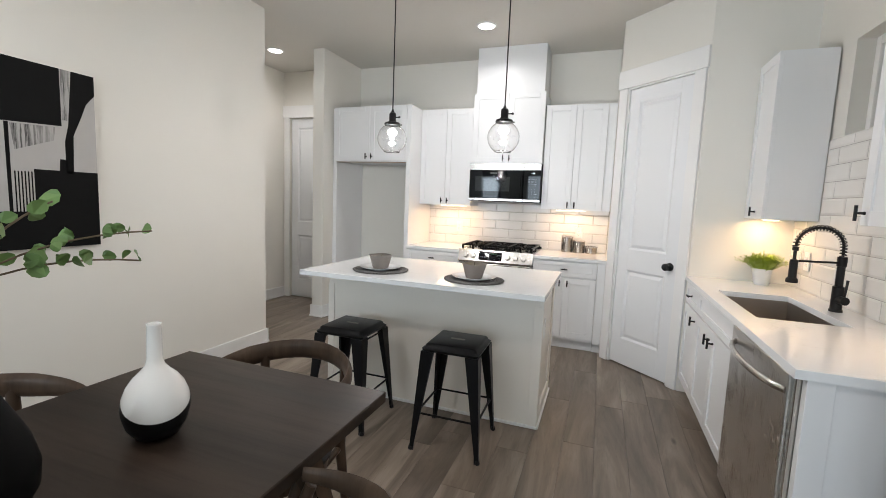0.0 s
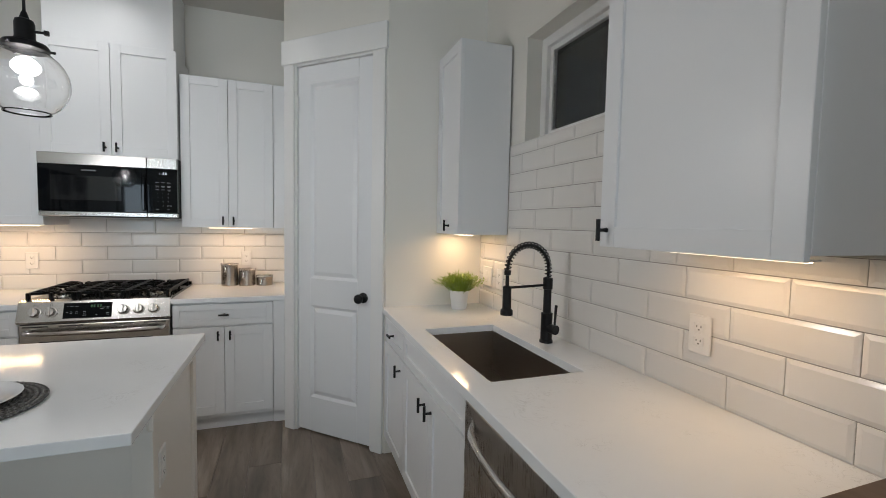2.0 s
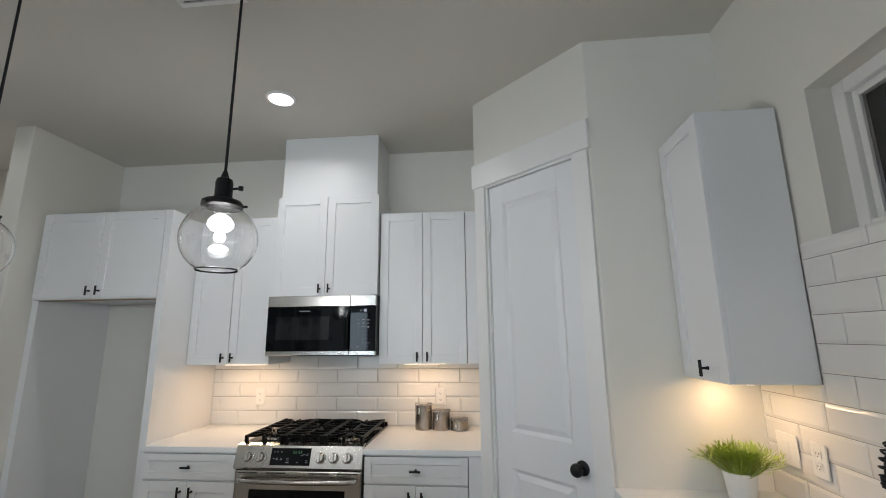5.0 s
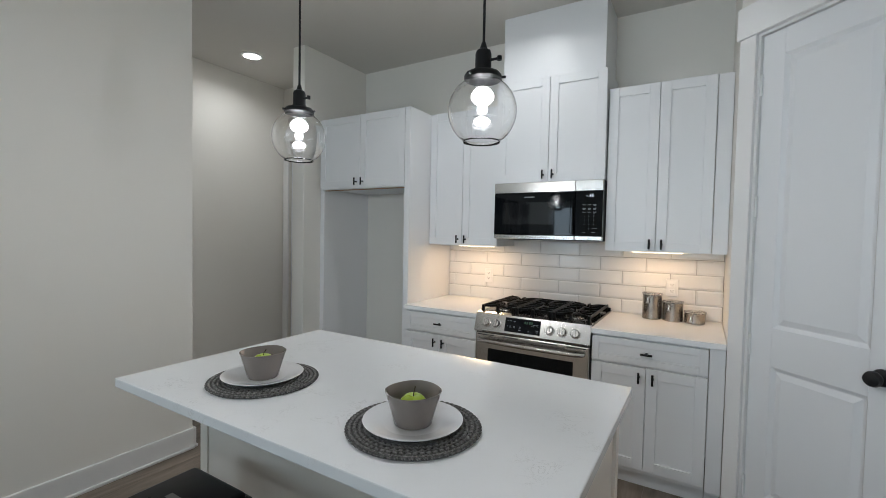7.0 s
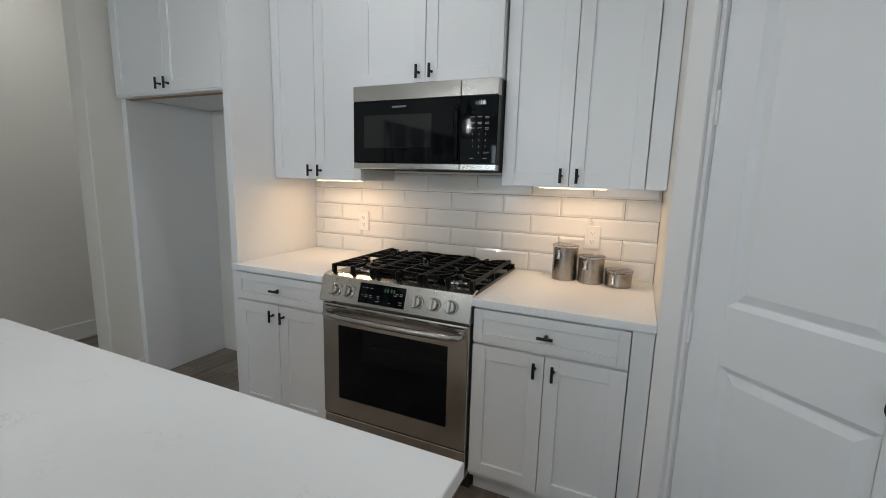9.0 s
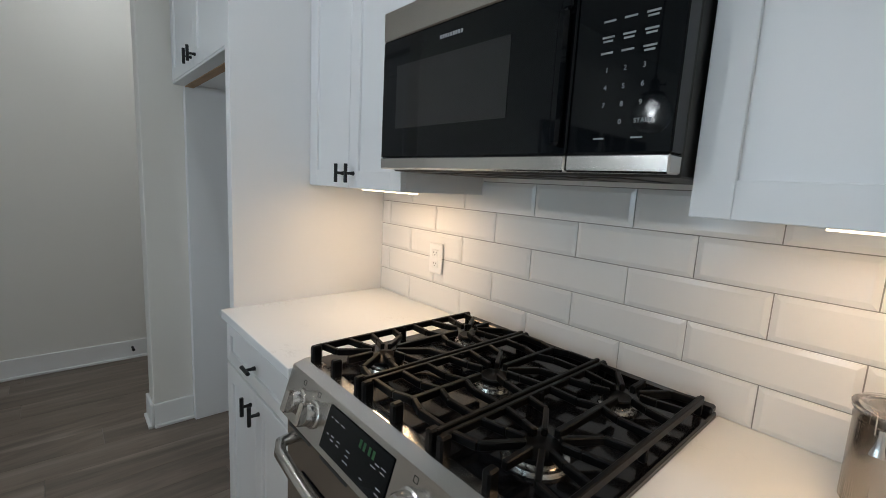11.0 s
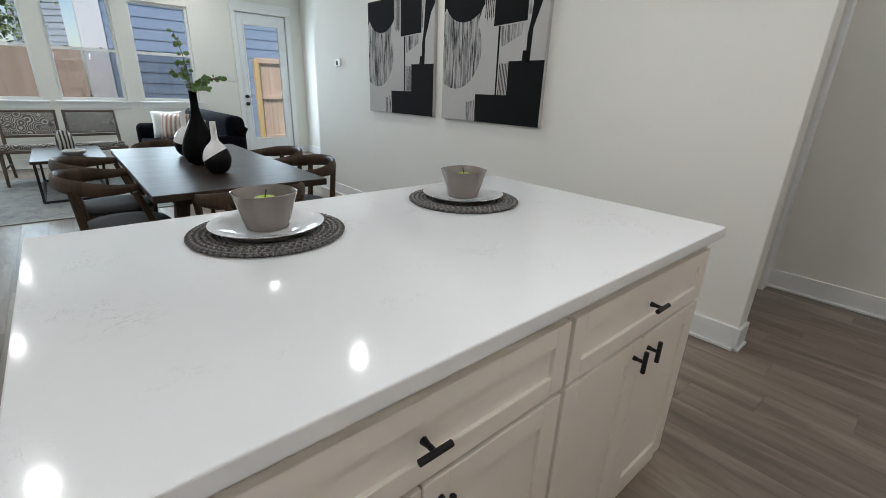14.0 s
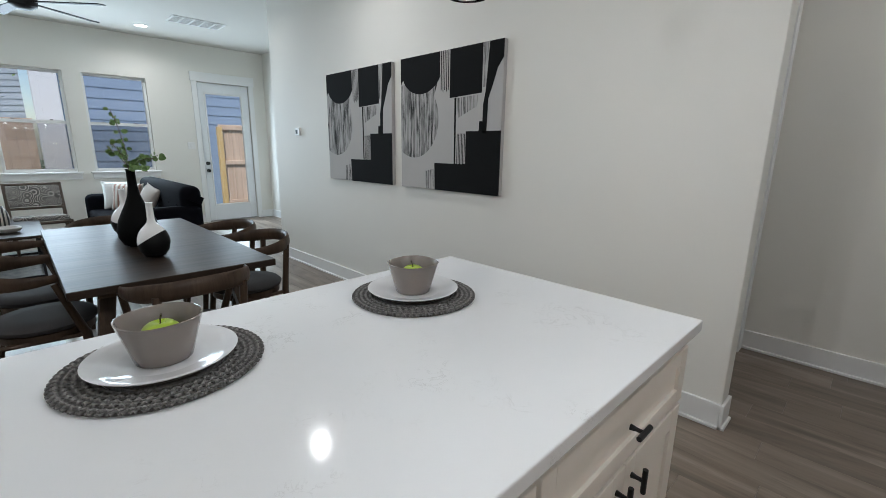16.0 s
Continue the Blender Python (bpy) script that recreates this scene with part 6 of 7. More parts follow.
# vases on the table


def two_tone(name, tilt, level):
    def build(nt, b):
        g_ = nt.nodes.new("ShaderNodeTexCoord")
        sep = nt.nodes.new("ShaderNodeSeparateXYZ")
        nt.links.new(g_.outputs["Object"], sep.inputs[0])
        m1 = nt.nodes.new("ShaderNodeMath")
        m1.operation = "MULTIPLY_ADD"
        nt.links.new(sep.outputs[0], m1.inputs[0])
        m1.inputs[1].default_value = tilt[0]
        nt.links.new(sep.outputs[2], m1.inputs[2])
        m2 = nt.nodes.new("ShaderNodeMath")
        m2.operation = "MULTIPLY_ADD"
        nt.links.new(sep.outputs[1], m2.inputs[0])
        m2.inputs[1].default_value = tilt[1]
        nt.links.new(m1.outputs[0], m2.inputs[2])
        k = remap(nt, m2.outputs[0], 0, 1, level - 0.0015, level + 0.0015)
        nt.links.new(mix(nt, (0.006, 0.006, 0.006), (0.80, 0.79, 0.77), k), b.inputs["Base Color"])
        nt.links.new(remap(nt, k, 0.15, 0.5), b.inputs["Specular IOR Level"])
        nt.links.new(remap(nt, k, 0.45, 0.08), b.inputs["Roughness"])
    return material(name, build)


def vase(label, x, y, z, prof, mat, cat="vase"):
    v = thing("vase", label, cat, (x, y, z), "vases on the dining table")
    part("body", lathe(bmesh.new(), prof, (x, y, z), 40, False), mat, v, "", 0)
    return v


BOT = [(0.001, 0.001), (0.030, 0), (0.052, 0.009), (0.070, 0.036), (0.079, 0.072), (0.080, 0.088), (0.076, 0.114), (0.066, 0.141), (0.050, 0.164), (0.034, 0.180), (0.0225, 0.195), (0.0185, 0.212), (0.0165, 0.30), (0.0175, 0.305), (0.0135, 0.305), (0.0135, 0.22)]
vase("round white vase dipped in matte black", -0.08, -4.215, 0.75, BOT, two_tone("dipped_vase", (0.52, -0.32), 0.112))
vase("white bottle vase with a black lower half", -0.085, -5.05, 0.75, [(r * 1.08, h * 1.04) for r, h in BOT], two_tone("dipped_vase_far", (-0.1, 0.2), 0.10))
TALL = [(0.001, 0.001), (0.06, 0), (0.095, 0.015), (0.122, 0.06), (0.126, 0.105), (0.112, 0.16), (0.085, 0.215), (0.058, 0.265), (0.038, 0.315), (0.028, 0.37), (0.026, 0.455), (0.031, 0.47), (0.026, 0.47), (0.021, 0.455), (0.022, 0.37)]
vase("tall matte black bottle vase holding green branches", -0.078, -4.59, 0.75, [(r * 0.88, h) for r, h in TALL], plain("matte_black_clay", (0.004, 0.004, 0.004), 0.6, 0, 0.2, 20, 0.1, 0.06))
M_EUC = plain("eucalyptus_leaf", (0.12, 0.21, 0.06), 0.5, 0, 0.35, 10, 0.1)
M_TWIG = plain("brown_twig", (0.12, 0.085, 0.05), 0.8)
eu = thing("branches", "green eucalyptus branches standing in the black vase", "branches", (-0.078, -4.59, 1.2))
rl = random.Random(21)
leaf_bm = bmesh.new()
top = Vector((-0.078, -4.59, 1.20))
STEMS = [((0.0, -0.02, 0.20), (0.05, -0.03, 0.36), 24), ((-0.01, 0.12, 0.10), (-0.06, 0.42, 0.09), 22), ((0.03, 0.05, 0.12), (0.09, 0.12, 0.17), 12), ((-0.05, 0.02, 0.09), (-0.14, 0.06, 0.10), 12), ((0.02, -0.05, 0.1), (0.08, -0.14, 0.15), 7), ((-0.02, 0.14, 0.06), (-0.02, 0.36, 0.02), 16)]
for mid_o, end_o, n_l in STEMS:
    p1, p2 = top + Vector(mid_o), top + Vector(end_o)
    pts = []
    for i in range(9):
        t = i / 8
        pts.append(top.lerp(p1, t).lerp(p1.lerp(p2, t), t))
    part("stem", tube(bmesh.new(), [top - Vector((0, 0, 0.12))] + pts, 0.0022, 5), M_TWIG, eu)
    for k in range(n_l):
        t = 0.2 + 0.8 * k / (n_l - 1)
        c_ = pts[min(8, int(t * 8))]
        an = rl.random() * 6.28
        el = rl.uniform(-0.5, 0.9)
        d = Vector((math.cos(an) * math.cos(el), math.sin(an) * math.cos(el), math.sin(el)))
        nrm_ = d.cross(Vector((rl.random() - 0.5, rl.random() - 0.5, 1))).normalized()
        sd = d.cross(nrm_).normalized()
        r_ = rl.uniform(0.011, 0.019)
        cc = c_ + d * (r_ + 0.008)
        lv = [leaf_bm.verts.new(cc + d * r_ * math.cos(a) * 1.1 + sd * r_ * 0.9 * math.sin(a) + nrm_ * 0.003 * math.cos(2 * a)) for a in [2 * math.pi * i / 9 for i in range(9)]]
        leaf_bm.faces.new(lv)
lf = part("leaves", leaf_bm, M_EUC, eu, "round green leaves")
tagged(lf, kind="stuff")

# ---------- living room ----------


def rug_material():
    def build(nt, b):
        v = coords(nt)
        vor = nt.nodes.new("ShaderNodeTexVoronoi")
        vor.inputs["Scale"].default_value = 5.5
        nt.links.new(v, vor.inputs["Vector"])
        n1 = noise_tex(nt, v, 6, 6, 0.7, 1.5)
        n2 = noise_tex(nt, v, 220, 3)
        c = ramp(nt, n1, [(0.32, (0.19, 0.20, 0.21)), (0.5, (0.33, 0.34, 0.345)), (0.68, (0.44, 0.43, 0.41))])
        c = mix(nt, c, (0.13, 0.16, 0.20), remap(nt, vor.outputs["Distance"], 0.5, 0.0, 0.05, 0.25))
        nt.links.new(mix(nt, c, (0.25, 0.24, 0.23), remap(nt, n2, 0, 0.4)), b.inputs["Base Color"])
        b.inputs["Roughness"].default_value = 0.95
        bump(nt, b, n2, 0.5, 0.003)
    return material("faded_rug", build)


rg2 = thing("area_rug", "faded grey-blue patterned area rug", "rug", (0.1, -7.9, 0))
part("pile", B(-1.25, 1.45, -9.0, -6.62, 0.0008, 0.009, 0.003), rug_material(), rg2)
M_EDGE = plain("rug_border", (0.42, 0.41, 0.39), 0.95, 0, 0.1, 40, 0.3)
for a, b, c, d in ((-1.25, 1.45, -6.66, -6.62), (-1.25, 1.45, -9.0, -8.96), (-1.25, -1.21, -8.96, -6.66), (1.41, 1.45, -8.96, -6.66)):
    part("border", B(a, b, c, d, 0.008, 0.0105, 0.0008), M_EDGE, rg2, "pale border")

M_VELVET = plain("black_velvet", (0.004, 0.004, 0.006), 0.85, 0, 0.4, 6, 0.3, 0.05)
sf = thing("sofa", "black velvet tufted sofa with rounded arms", "sofa", (-0.88, -8.35, 0))
SX_0, SX_1, SY_0, SY_1 = -1.18, -0.28, -9.5, -7.12
part("base", B(SX_0 + 0.03, SX_1, SY_0 + 0.05, SY_1 - 0.05, 0.12, 0.30, 0.02, 2), M_VELVET, sf)
bm = B(SX_0, SX_0 + 0.24, SY_0 + 0.05, SY_1 - 0.05, 0.14, 0.89, 0.09, 4)
part("backrest", bm, M_VELVET, sf, "", 40)
for k in range(6):
    yy = SY_0 + 0.25 + k * (SY_1 - SY_0 - 0.5) / 5
    part("tuft", turned(lathe(bmesh.new(), [(0.018, 0), (0.014, 0.006), (0.001, 0.009)], (0, 0, 0), 10), Matrix.Translation((SX_0 + 0.242, yy, 0.66)) @ Matrix.Rotation(radians(90), 4, "Y")), M_VELVET, sf)
for y0, y1 in ((SY_0, SY_0 + 0.22), (SY_1 - 0.22, SY_1)):
    part("armrest", B(SX_0 + 0.02, SX_1 + 0.02, y0, y1, 0.12, 0.66, 0.08, 4), M_VELVET, sf, "", 40)
    bm = tube(bmesh.new(), [(SX_0 + 0.1, (y0 + y1) / 2, 0.70), (SX_0 + 0.05, (y0 + y1) / 2, 0.78)], [0.1, 0.09], 12)
    part("arm_wing", bm, M_VELVET, sf, "", 40)
for k in range(2):
    y0 = SY_0 + 0.23 + k * (SY_1 - SY_0 - 0.46) / 2
    part("seat_cushion", B(SX_0 + 0.24, SX_1 + 0.01, y0 + 0.004, y0 + (SY_1 - SY_0 - 0.46) / 2 - 0.004, 0.30, 0.455, 0.04, 3), M_VELVET, sf, "", 40)
for xx in (SX_0 + 0.08, SX_1 - 0.06):
    for yy in (SY_0 + 0.1, SY_1 - 0.1):
        part("leg", tube(bmesh.new(), [(xx, yy, 0.0), (xx, yy, 0.13)], [0.016, 0.026], 10), M_WALNUT, sf)


def stripes_material():
    def build(nt, b):
        v = object_coords(nt)
        w = nt.nodes.new("ShaderNodeTexWave")
        w.bands_direction = "X"
        w.inputs["Scale"].default_value = 5.0
        nt.links.new(v, w.inputs["Vector"])
        nt.links.new(ramp(nt, w.outputs["Fac"], [(0.3, (0.55, 0.5, 0.45)), (0.45, (0.16, 0.12, 0.11)), (0.6, (0.5, 0.45, 0.4)), (0.8, (0.3, 0.16, 0.12))]), b.inputs["Base Color"])
        b.inputs["Roughness"].default_value = 0.9
    return material("striped_cloth", build)


def pillow(label, mat, m, s=0.42):
    p = thing("throw_pillow", label, "pillow", group="sofa pillows")
    bm = bmesh.new()
    n = 10
    grid = {}
    for side in (-1, 1):
        for i in range(n + 1):
            for j in range(n + 1):
                u, v = 2 * i / n - 1, 2 * j / n - 1
                t = 0.075 * ((1 - u * u) * (1 - v * v)) ** 0.45 * side
                pin = 1 - 0.06 * (1 - abs(u)) * abs(v) - 0.0
                grid[(side, i, j)] = bm.verts.new((u * s / 2 * (1 - 0.07 * (1 - v * v)), v * s / 2 * (1 - 0.07 * (1 - u * u)), t))
        for i in range(n):
            for j in range(n):
                q_ = [grid[(side, i, j)], grid[(side, i + 1, j)], grid[(side, i + 1, j + 1)], grid[(side, i, j + 1)]]
                bm.faces.new(q_ if side > 0 else q_[::-1])
    bmesh.ops.remove_doubles(bm, verts=bm.verts, dist=0.0005)
    part("cover", bm, mat, p, "", 0)
    p.matrix_basis = m


M_LINEN = plain("white_linen", (0.66, 0.64, 0.62), 0.9, 0, 0.08, 60, 0.4)
M_BEIGE = plain("beige_cloth", (0.42, 0.37, 0.33), 0.9, 0, 0.1, 60, 0.4)
pillow("white linen throw pillow on the sofa", M_LINEN, pose(-0.65, -9.18, 0.64, 78, 0, 165))
pillow("striped throw pillow on the sofa", stripes_material(), pose(-0.71, -9.0, 0.63, 70, 0, 150), 0.40)
pillow("beige throw pillow on the sofa", M_BEIGE, pose(-0.83, -8.35, 0.64, 66, 12, 100), 0.40)


def medallion_material():
    def build(nt, b):
        v = object_coords(nt)
        vor = nt.nodes.new("ShaderNodeTexVoronoi")
        vor.inputs["Scale"].default_value = 9.0
        nt.links.new(v, vor.inputs["Vector"])
        s = nt.nodes.new("ShaderNodeMath")
        s.operation = "SINE"
        m_ = nt.nodes.new("ShaderNodeMath")
        m_.operation = "MULTIPLY"
        m_.inputs[1].default_value = 42.0
        nt.links.new(vor.outputs["Distance"], m_.inputs[0])
        nt.links.new(m_.outputs[0], s.inputs[0])
        nt.links.new(ramp(nt, s.outputs[0], [(0.35, (0.10, 0.09, 0.085)), (0.6, (0.52, 0.49, 0.45))]), b.inputs["Base Color"])
        b.inputs["Roughness"].default_value = 0.92
    return material("medallion_cloth", build)


M_MEDAL = medallion_material()
M_GREYWOOD = wood("weathered_wood", (0.075, 0.055, 0.042), (0.14, 0.105, 0.082), 0.5, "z", 1.0)


def lounge_chair():
    """Faces +y."""
    c = thing("lounge_chair", "weathered wood lounge chair with patterned cushions", "armchair", group="lounge chairs")
    w_ = 0.27
    for sx in (-1, 1):
        x = sx * w_
        part("back_post", tube(bmesh.new(), [(x, -0.22, 0.36), (x, -0.37, 0.85)], 0.02, 8, True, 0.7), M_GREYWOOD, c)
        part("rear_leg", tube(bmesh.new(), [(x, -0.36, 0.0), (x, -0.20, 0.40)], [0.016, 0.021], 8), M_GREYWOOD, c)
        part("front_leg", tube(bmesh.new(), [(x, 0.36, 0.0), (x, 0.27, 0.42)], [0.016, 0.021], 8), M_GREYWOOD, c)
        part("seat_rail", tube(bmesh.new(), [(x, 0.34, 0.41), (x, -0.26, 0.36)], 0.022, 8, True, 0.6), M_GREYWOOD, c)
        part("low_rail", tube(bmesh.new(), [(x, 0.31, 0.2), (x, -0.29, 0.18)], 0.012, 6), M_GREYWOOD, c)
    part("front_rail", tube(bmesh.new(), [(-w_, 0.31, 0.40), (w_, 0.31, 0.40)], 0.018, 8), M_GREYWOOD, c)
    part("top_rail", tube(bmesh.new(), [(-w_, -0.365, 0.835), (w_, -0.365, 0.835)], 0.018, 8), M_GREYWOOD, c)
    part("mid_rail", tube(bmesh.new(), [(-w_, -0.27, 0.53), (w_, -0.27, 0.53)], 0.016, 8), M_GREYWOOD, c)
    bm = turned(B(-w_ + 0.01, w_ - 0.01, -0.02, 0.03, -0.135, 0.135, 0.015, 3), Matrix.Translation((0, -0.31, 0.685)) @ Matrix.Rotation(radians(17), 4, "X"))
    part("back_cushion", bm, M_MEDAL, c, "patterned back panel", 40)
    bm = turned(B(-w_ + 0.012, w_ - 0.012, -0.30, 0.31, -0.03, 0.035, 0.02, 3), Matrix.Translation((0, 0.0, 0.425)) @ Matrix.Rotation(radians(5), 4, "X"))
    part("seat_cushion", bm, M_MEDAL, c, "patterned seat cushion", 40)
    return c


l1 = lounge_chair()
copy_thing(l1, pose(0.255, -8.86, 0.0085, 0, 0, 2))
l1.matrix_basis = pose(0.925, -8.86, 0.0085, 0, 0, -3)

ctb = thing("coffee_table", "dark wood coffee table on a black steel frame", "coffee table", (0.5, -7.85, 0.0105))
CX0, CX1, CY0, CY1 = 0.28, 0.92, -8.75, -7.32
part("top", B(CX0, CX1, CY0, CY1, 0.425, 0.455, 0.003), M_TABLE, ctb)
for x in (CX0 + 0.05, CX1 - 0.03):
    for y in (CY0 + 0.03, CY1 - 0.05):
        part("leg", B(x - 0.012, x + 0.012, y - 0.012, y + 0.012, 0.0108, 0.425, 0.001), M_BLACK, ctb)
    part("floor_bar", B(x - 0.0115, x + 0.0115, CY0 + 0.042, CY1 - 0.062, 0.0108, 0.033, 0.001), M_BLACK, ctb)
for y in (CY0 + 0.03, CY1 - 0.05):
    part("floor_bar", B(CX0 + 0.062, CX1 - 0.042, y - 0.0115, y + 0.0115, 0.0108, 0.033, 0.001), M_BLACK, ctb)
M_CLAY = plain("grey_clay", (0.42, 0.39, 0.36), 0.6, 0, 0.1, 20, 0.2)


def zebra():
    def build(nt, b):
        v = object_coords(nt, (1, 1, 0.35))
        w = nt.nodes.new("ShaderNodeTexWave")
        w.inputs["Scale"].default_value = 9.0
        w.inputs["Distortion"].default_value = 3.0
        nt.links.new(v, w.inputs["Vector"])
        nt.links.new(ramp(nt, w.outputs["Fac"], [(0.42, (0.02, 0.02, 0.02)), (0.52, (0.6, 0.56, 0.5))]), b.inputs["Base Color"])
        b.inputs["Roughness"].default_value = 0.4
    return material("zebra_glaze", build)


zv = thing("vase", "black and cream striped ceramic vase", "vase", (0.60, -7.92, 0.455))
part("body", lathe(bmesh.new(), [(0.001, 0.001), (0.05, 0), (0.075, 0.05), (0.085, 0.12), (0.075, 0.19), (0.05, 0.235), (0.045, 0.25), (0.04, 0.25), (0.04, 0.2)], (0.60, -7.92, 0.455), 28, False), zebra(), zv, "", 0)
db = thing("bowl", "shallow grey clay dish on the coffee table", "bowl", (0.545, -7.68, 0.455))
part("shell", lathe(bmesh.new(), [(0.001, 0.001), (0.06, 0), (0.105, 0.03), (0.11, 0.05), (0.095, 0.062), (0.07, 0.06), (0.06, 0.045), (0.001, 0.035)], (0.545, -7.68, 0.455), 28, False), M_CLAY, db, "", 60)

# ceiling fan
fx_, fy_, fz_ = 0.13, -7.21, 2.62
fn = thing("ceiling_fan", "black five-blade ceiling fan at rest", "ceiling fan", (fx_, fy_, CEIL))
part("canopy", lathe(bmesh.new(), [(0.07, 0), (0.065, -0.03), (0.02, -0.05)], (fx_, fy_, CEIL), 20), M_BLACK, fn, "", 40)
part("rod", tube(bmesh.new(), [(fx_, fy_, CEIL - 0.04), (fx_, fy_, fz_ + 0.08)], 0.012, 10), M_BLACK, fn)
part("motor", lathe(bmesh.new(), [(0.02, 0.09), (0.08, 0.075), (0.11, 0.03), (0.10, -0.03), (0.06, -0.055), (0.001, -0.06)], (fx_, fy_, fz_), 28), M_BLACK, fn, "", 40)
for k in range(5):
    bm = B(0.10, 0.68, -0.055, 0.055, -0.005, 0.005, 0.003)
    for v in bm.verts:
        t = (v.co.x - 0.1) / 0.58
        v.co.y *= 0.75 + 0.35 * t
    turned(bm, Matrix.Translation((fx_, fy_, fz_ + 0.01)) @ Matrix.Rotation(radians(213 + 72 * k), 4, "Z") @ Matrix.Rotation(radians(10), 4, "X"))
    part("blade", bm, M_BLACK, fn, "long black blade")

# potted palm beside the end wall
px_, py_ = 1.66, -9.42
pm_ = thing("potted_palm", "green palm in a dark basket pot", "potted plant", (px_, py_, 0))
part("pot", lathe(bmesh.new(), [(0.13, 0), (0.16, 0.28), (0.165, 0.3), (0.15, 0.3), (0.14, 0.26), (0.001, 0.25)], (px_, py_, 0), 24, False), M_CLAY, pm_, "clay pot", 40)
rp = random.Random(8)
for k in range(12):
    an = 2 * math.pi * k / 12 + rp.uniform(-0.2, 0.2)
    L_ = rp.uniform(0.55, 0.85)
    if math.sin(an) < -0.3:
        L_ *= 0.5
    pts = [Vector((px_ + math.cos(an) * L_ * t * 0.62, py_ + math.sin(an) * L_ * t * 0.62, 0.25 + 1.0 * t + 0.55 * t * (1 - t) * 1.2)) for t in [i / 10 for i in range(11)]]
    bm = tube(bmesh.new(), pts, [0.008 - 0.0006 * i for i in range(11)], 5)
    for i in range(4, 11):
        d = (pts[i] - pts[i - 1]).normalized()
        sd = d.cross(Vector((0, 0, 1))).normalized()
        for s_ in (-1, 1):
            for h_ in (0, 0.5):
                b0 = pts[i] - d * 0.05 * h_
                tip = b0 + sd * s_ * 0.2 + d * 0.14 - Vector((0, 0, 0.04))
                wv = d * 0.012
                va, vb, vc = bm.verts.new(b0 - wv), bm.verts.new(b0 + wv), bm.verts.new(tip)
                bm.faces.new((va, vb, vc))
    part("frond", bm, M_LEAFD, pm_, "feathery palm frond")

# ---------- outside ----------
M_CEDAR = wood("cedar_board", (0.52, 0.38, 0.28), (0.68, 0.53, 0.42), 0.7, "z", 0.7)
M_SIDING = painted("blue_grey_siding", (0.25, 0.33, 0.46), 0.6, 60, 0.2)
M_WTRIM = painted("white_siding_trim", (0.75, 0.76, 0.78), 0.6, 60, 0.1)
GZ0 = -0.2
fe = thing("fence", "unpainted cedar board fence", "fence", (2.0, -13.6, GZ0))
board = bpy.data.meshes.new("board")
bmt = B(0, 0.138, 0, 0.018, 0, 2.05, 0.003)
bmt.to_mesh(board)
bmt.free()
board.materials.append(M_CEDAR)
for i in range(38):
    b = new("board", board)
    b.parent = fe
    b.location = (-0.02 + 0.1405 * i - 2.0, -13.6 + 13.6 + (0.003 if i % 2 else 0.0), 0)
for z in (0.4, 1.7):
    part("fence_rail", B(-0.02, 5.3, -13.70, -13.601, GZ0 + z, GZ0 + z + 0.09), M_CEDAR, fe)
f2 = thing("fence", "cedar fence seen from its rail side", "fence", (-4.0, -12.1, GZ0))
for i in range(20):
    b = new("board", board)
    b.parent = f2
    b.location = (-3.15 - 0.1405 * i + 4.0, 0.0, -0.02)
for z in (0.25, 1.15, 1.92):
    part("fence_rail", B(-5.9, -3.05, -12.10 + 0.02, -12.10 + 0.06, GZ0 + z, GZ0 + z + 0.09, 0.003), M_CEDAR, f2)
part("fence_post", B(-3.08, -2.98, -12.14, -12.02, GZ0, GZ0 + 1.98, 0.004), wood("yellow_post", (0.55, 0.38, 0.16), (0.68, 0.50, 0.25), 0.7, "z"), f2, "yellowish post")
hs = thing("neighbour_house", "blue-grey lap-sided neighbouring house", "house", (-4.5, -15.5, GZ0))
bm = bmesh.new()
for i in range(26):
    z = GZ0 + 0.235 * i
    a = [(-9.5, -14.2, z), (-0.55, -14.2, z), (-0.55, -14.214, z + 0.235), (-9.5, -14.214, z + 0.235)]
    vs_ = [bm.verts.new(p) for p in a]
    bm.faces.new(vs_)
    u_ = [bm.verts.new(p) for p in ((-9.5, -14.2, z), (-9.5, -14.212, z), (-0.55, -14.212, z), (-0.55, -14.2, z))]
    bm.faces.new(u_)
box(bm, -9.5, -0.56, -18, -14.235, GZ0, GZ0 + 6.1)
part("siding", bm, M_SIDING, hs, "blue-grey lap siding")
part("corner_board", B(-0.56, -0.12, -14.6, -14.18, GZ0, GZ0 + 6.1, 0.005), M_WTRIM, hs, "wide white corner board")
part("roof", prism(bmesh.new(), [(-9.9, -18.4), (0.2, -18.4), (0.2, -13.8), (-9.9, -13.8)], GZ0 + 6.1, GZ0 + 6.35), plain("roof_shingle", (0.08, 0.075, 0.07), 0.9), hs)
h2 = thing("far_house", "grey lap-sided house further off", "house", (2.2, -24, GZ0))
bm = bmesh.new()
for i in range(30):
    z = GZ0 + 0.2 * i
    vs_ = [bm.verts.new(p) for p in ((-0.2, -22.0, z), (1.2, -23.5, z), (1.2, -23.53, z + 0.2), (-0.2, -22.03, z + 0.2))]
    bm.faces.new(vs_)
    u_ = [bm.verts.new(p) for p in ((-0.2, -22.0, z), (-0.2, -22.04, z), (1.2, -23.54, z), (1.2, -23.5, z))]
    bm.faces.new(u_)
part("siding", bm, painted("pale_grey_siding", (0.32, 0.37, 0.43), 0.6, 60, 0.2), h2)
tr = thing("tree", "leafy green tree behind the fence", "tree", (2.6, -19, GZ0))
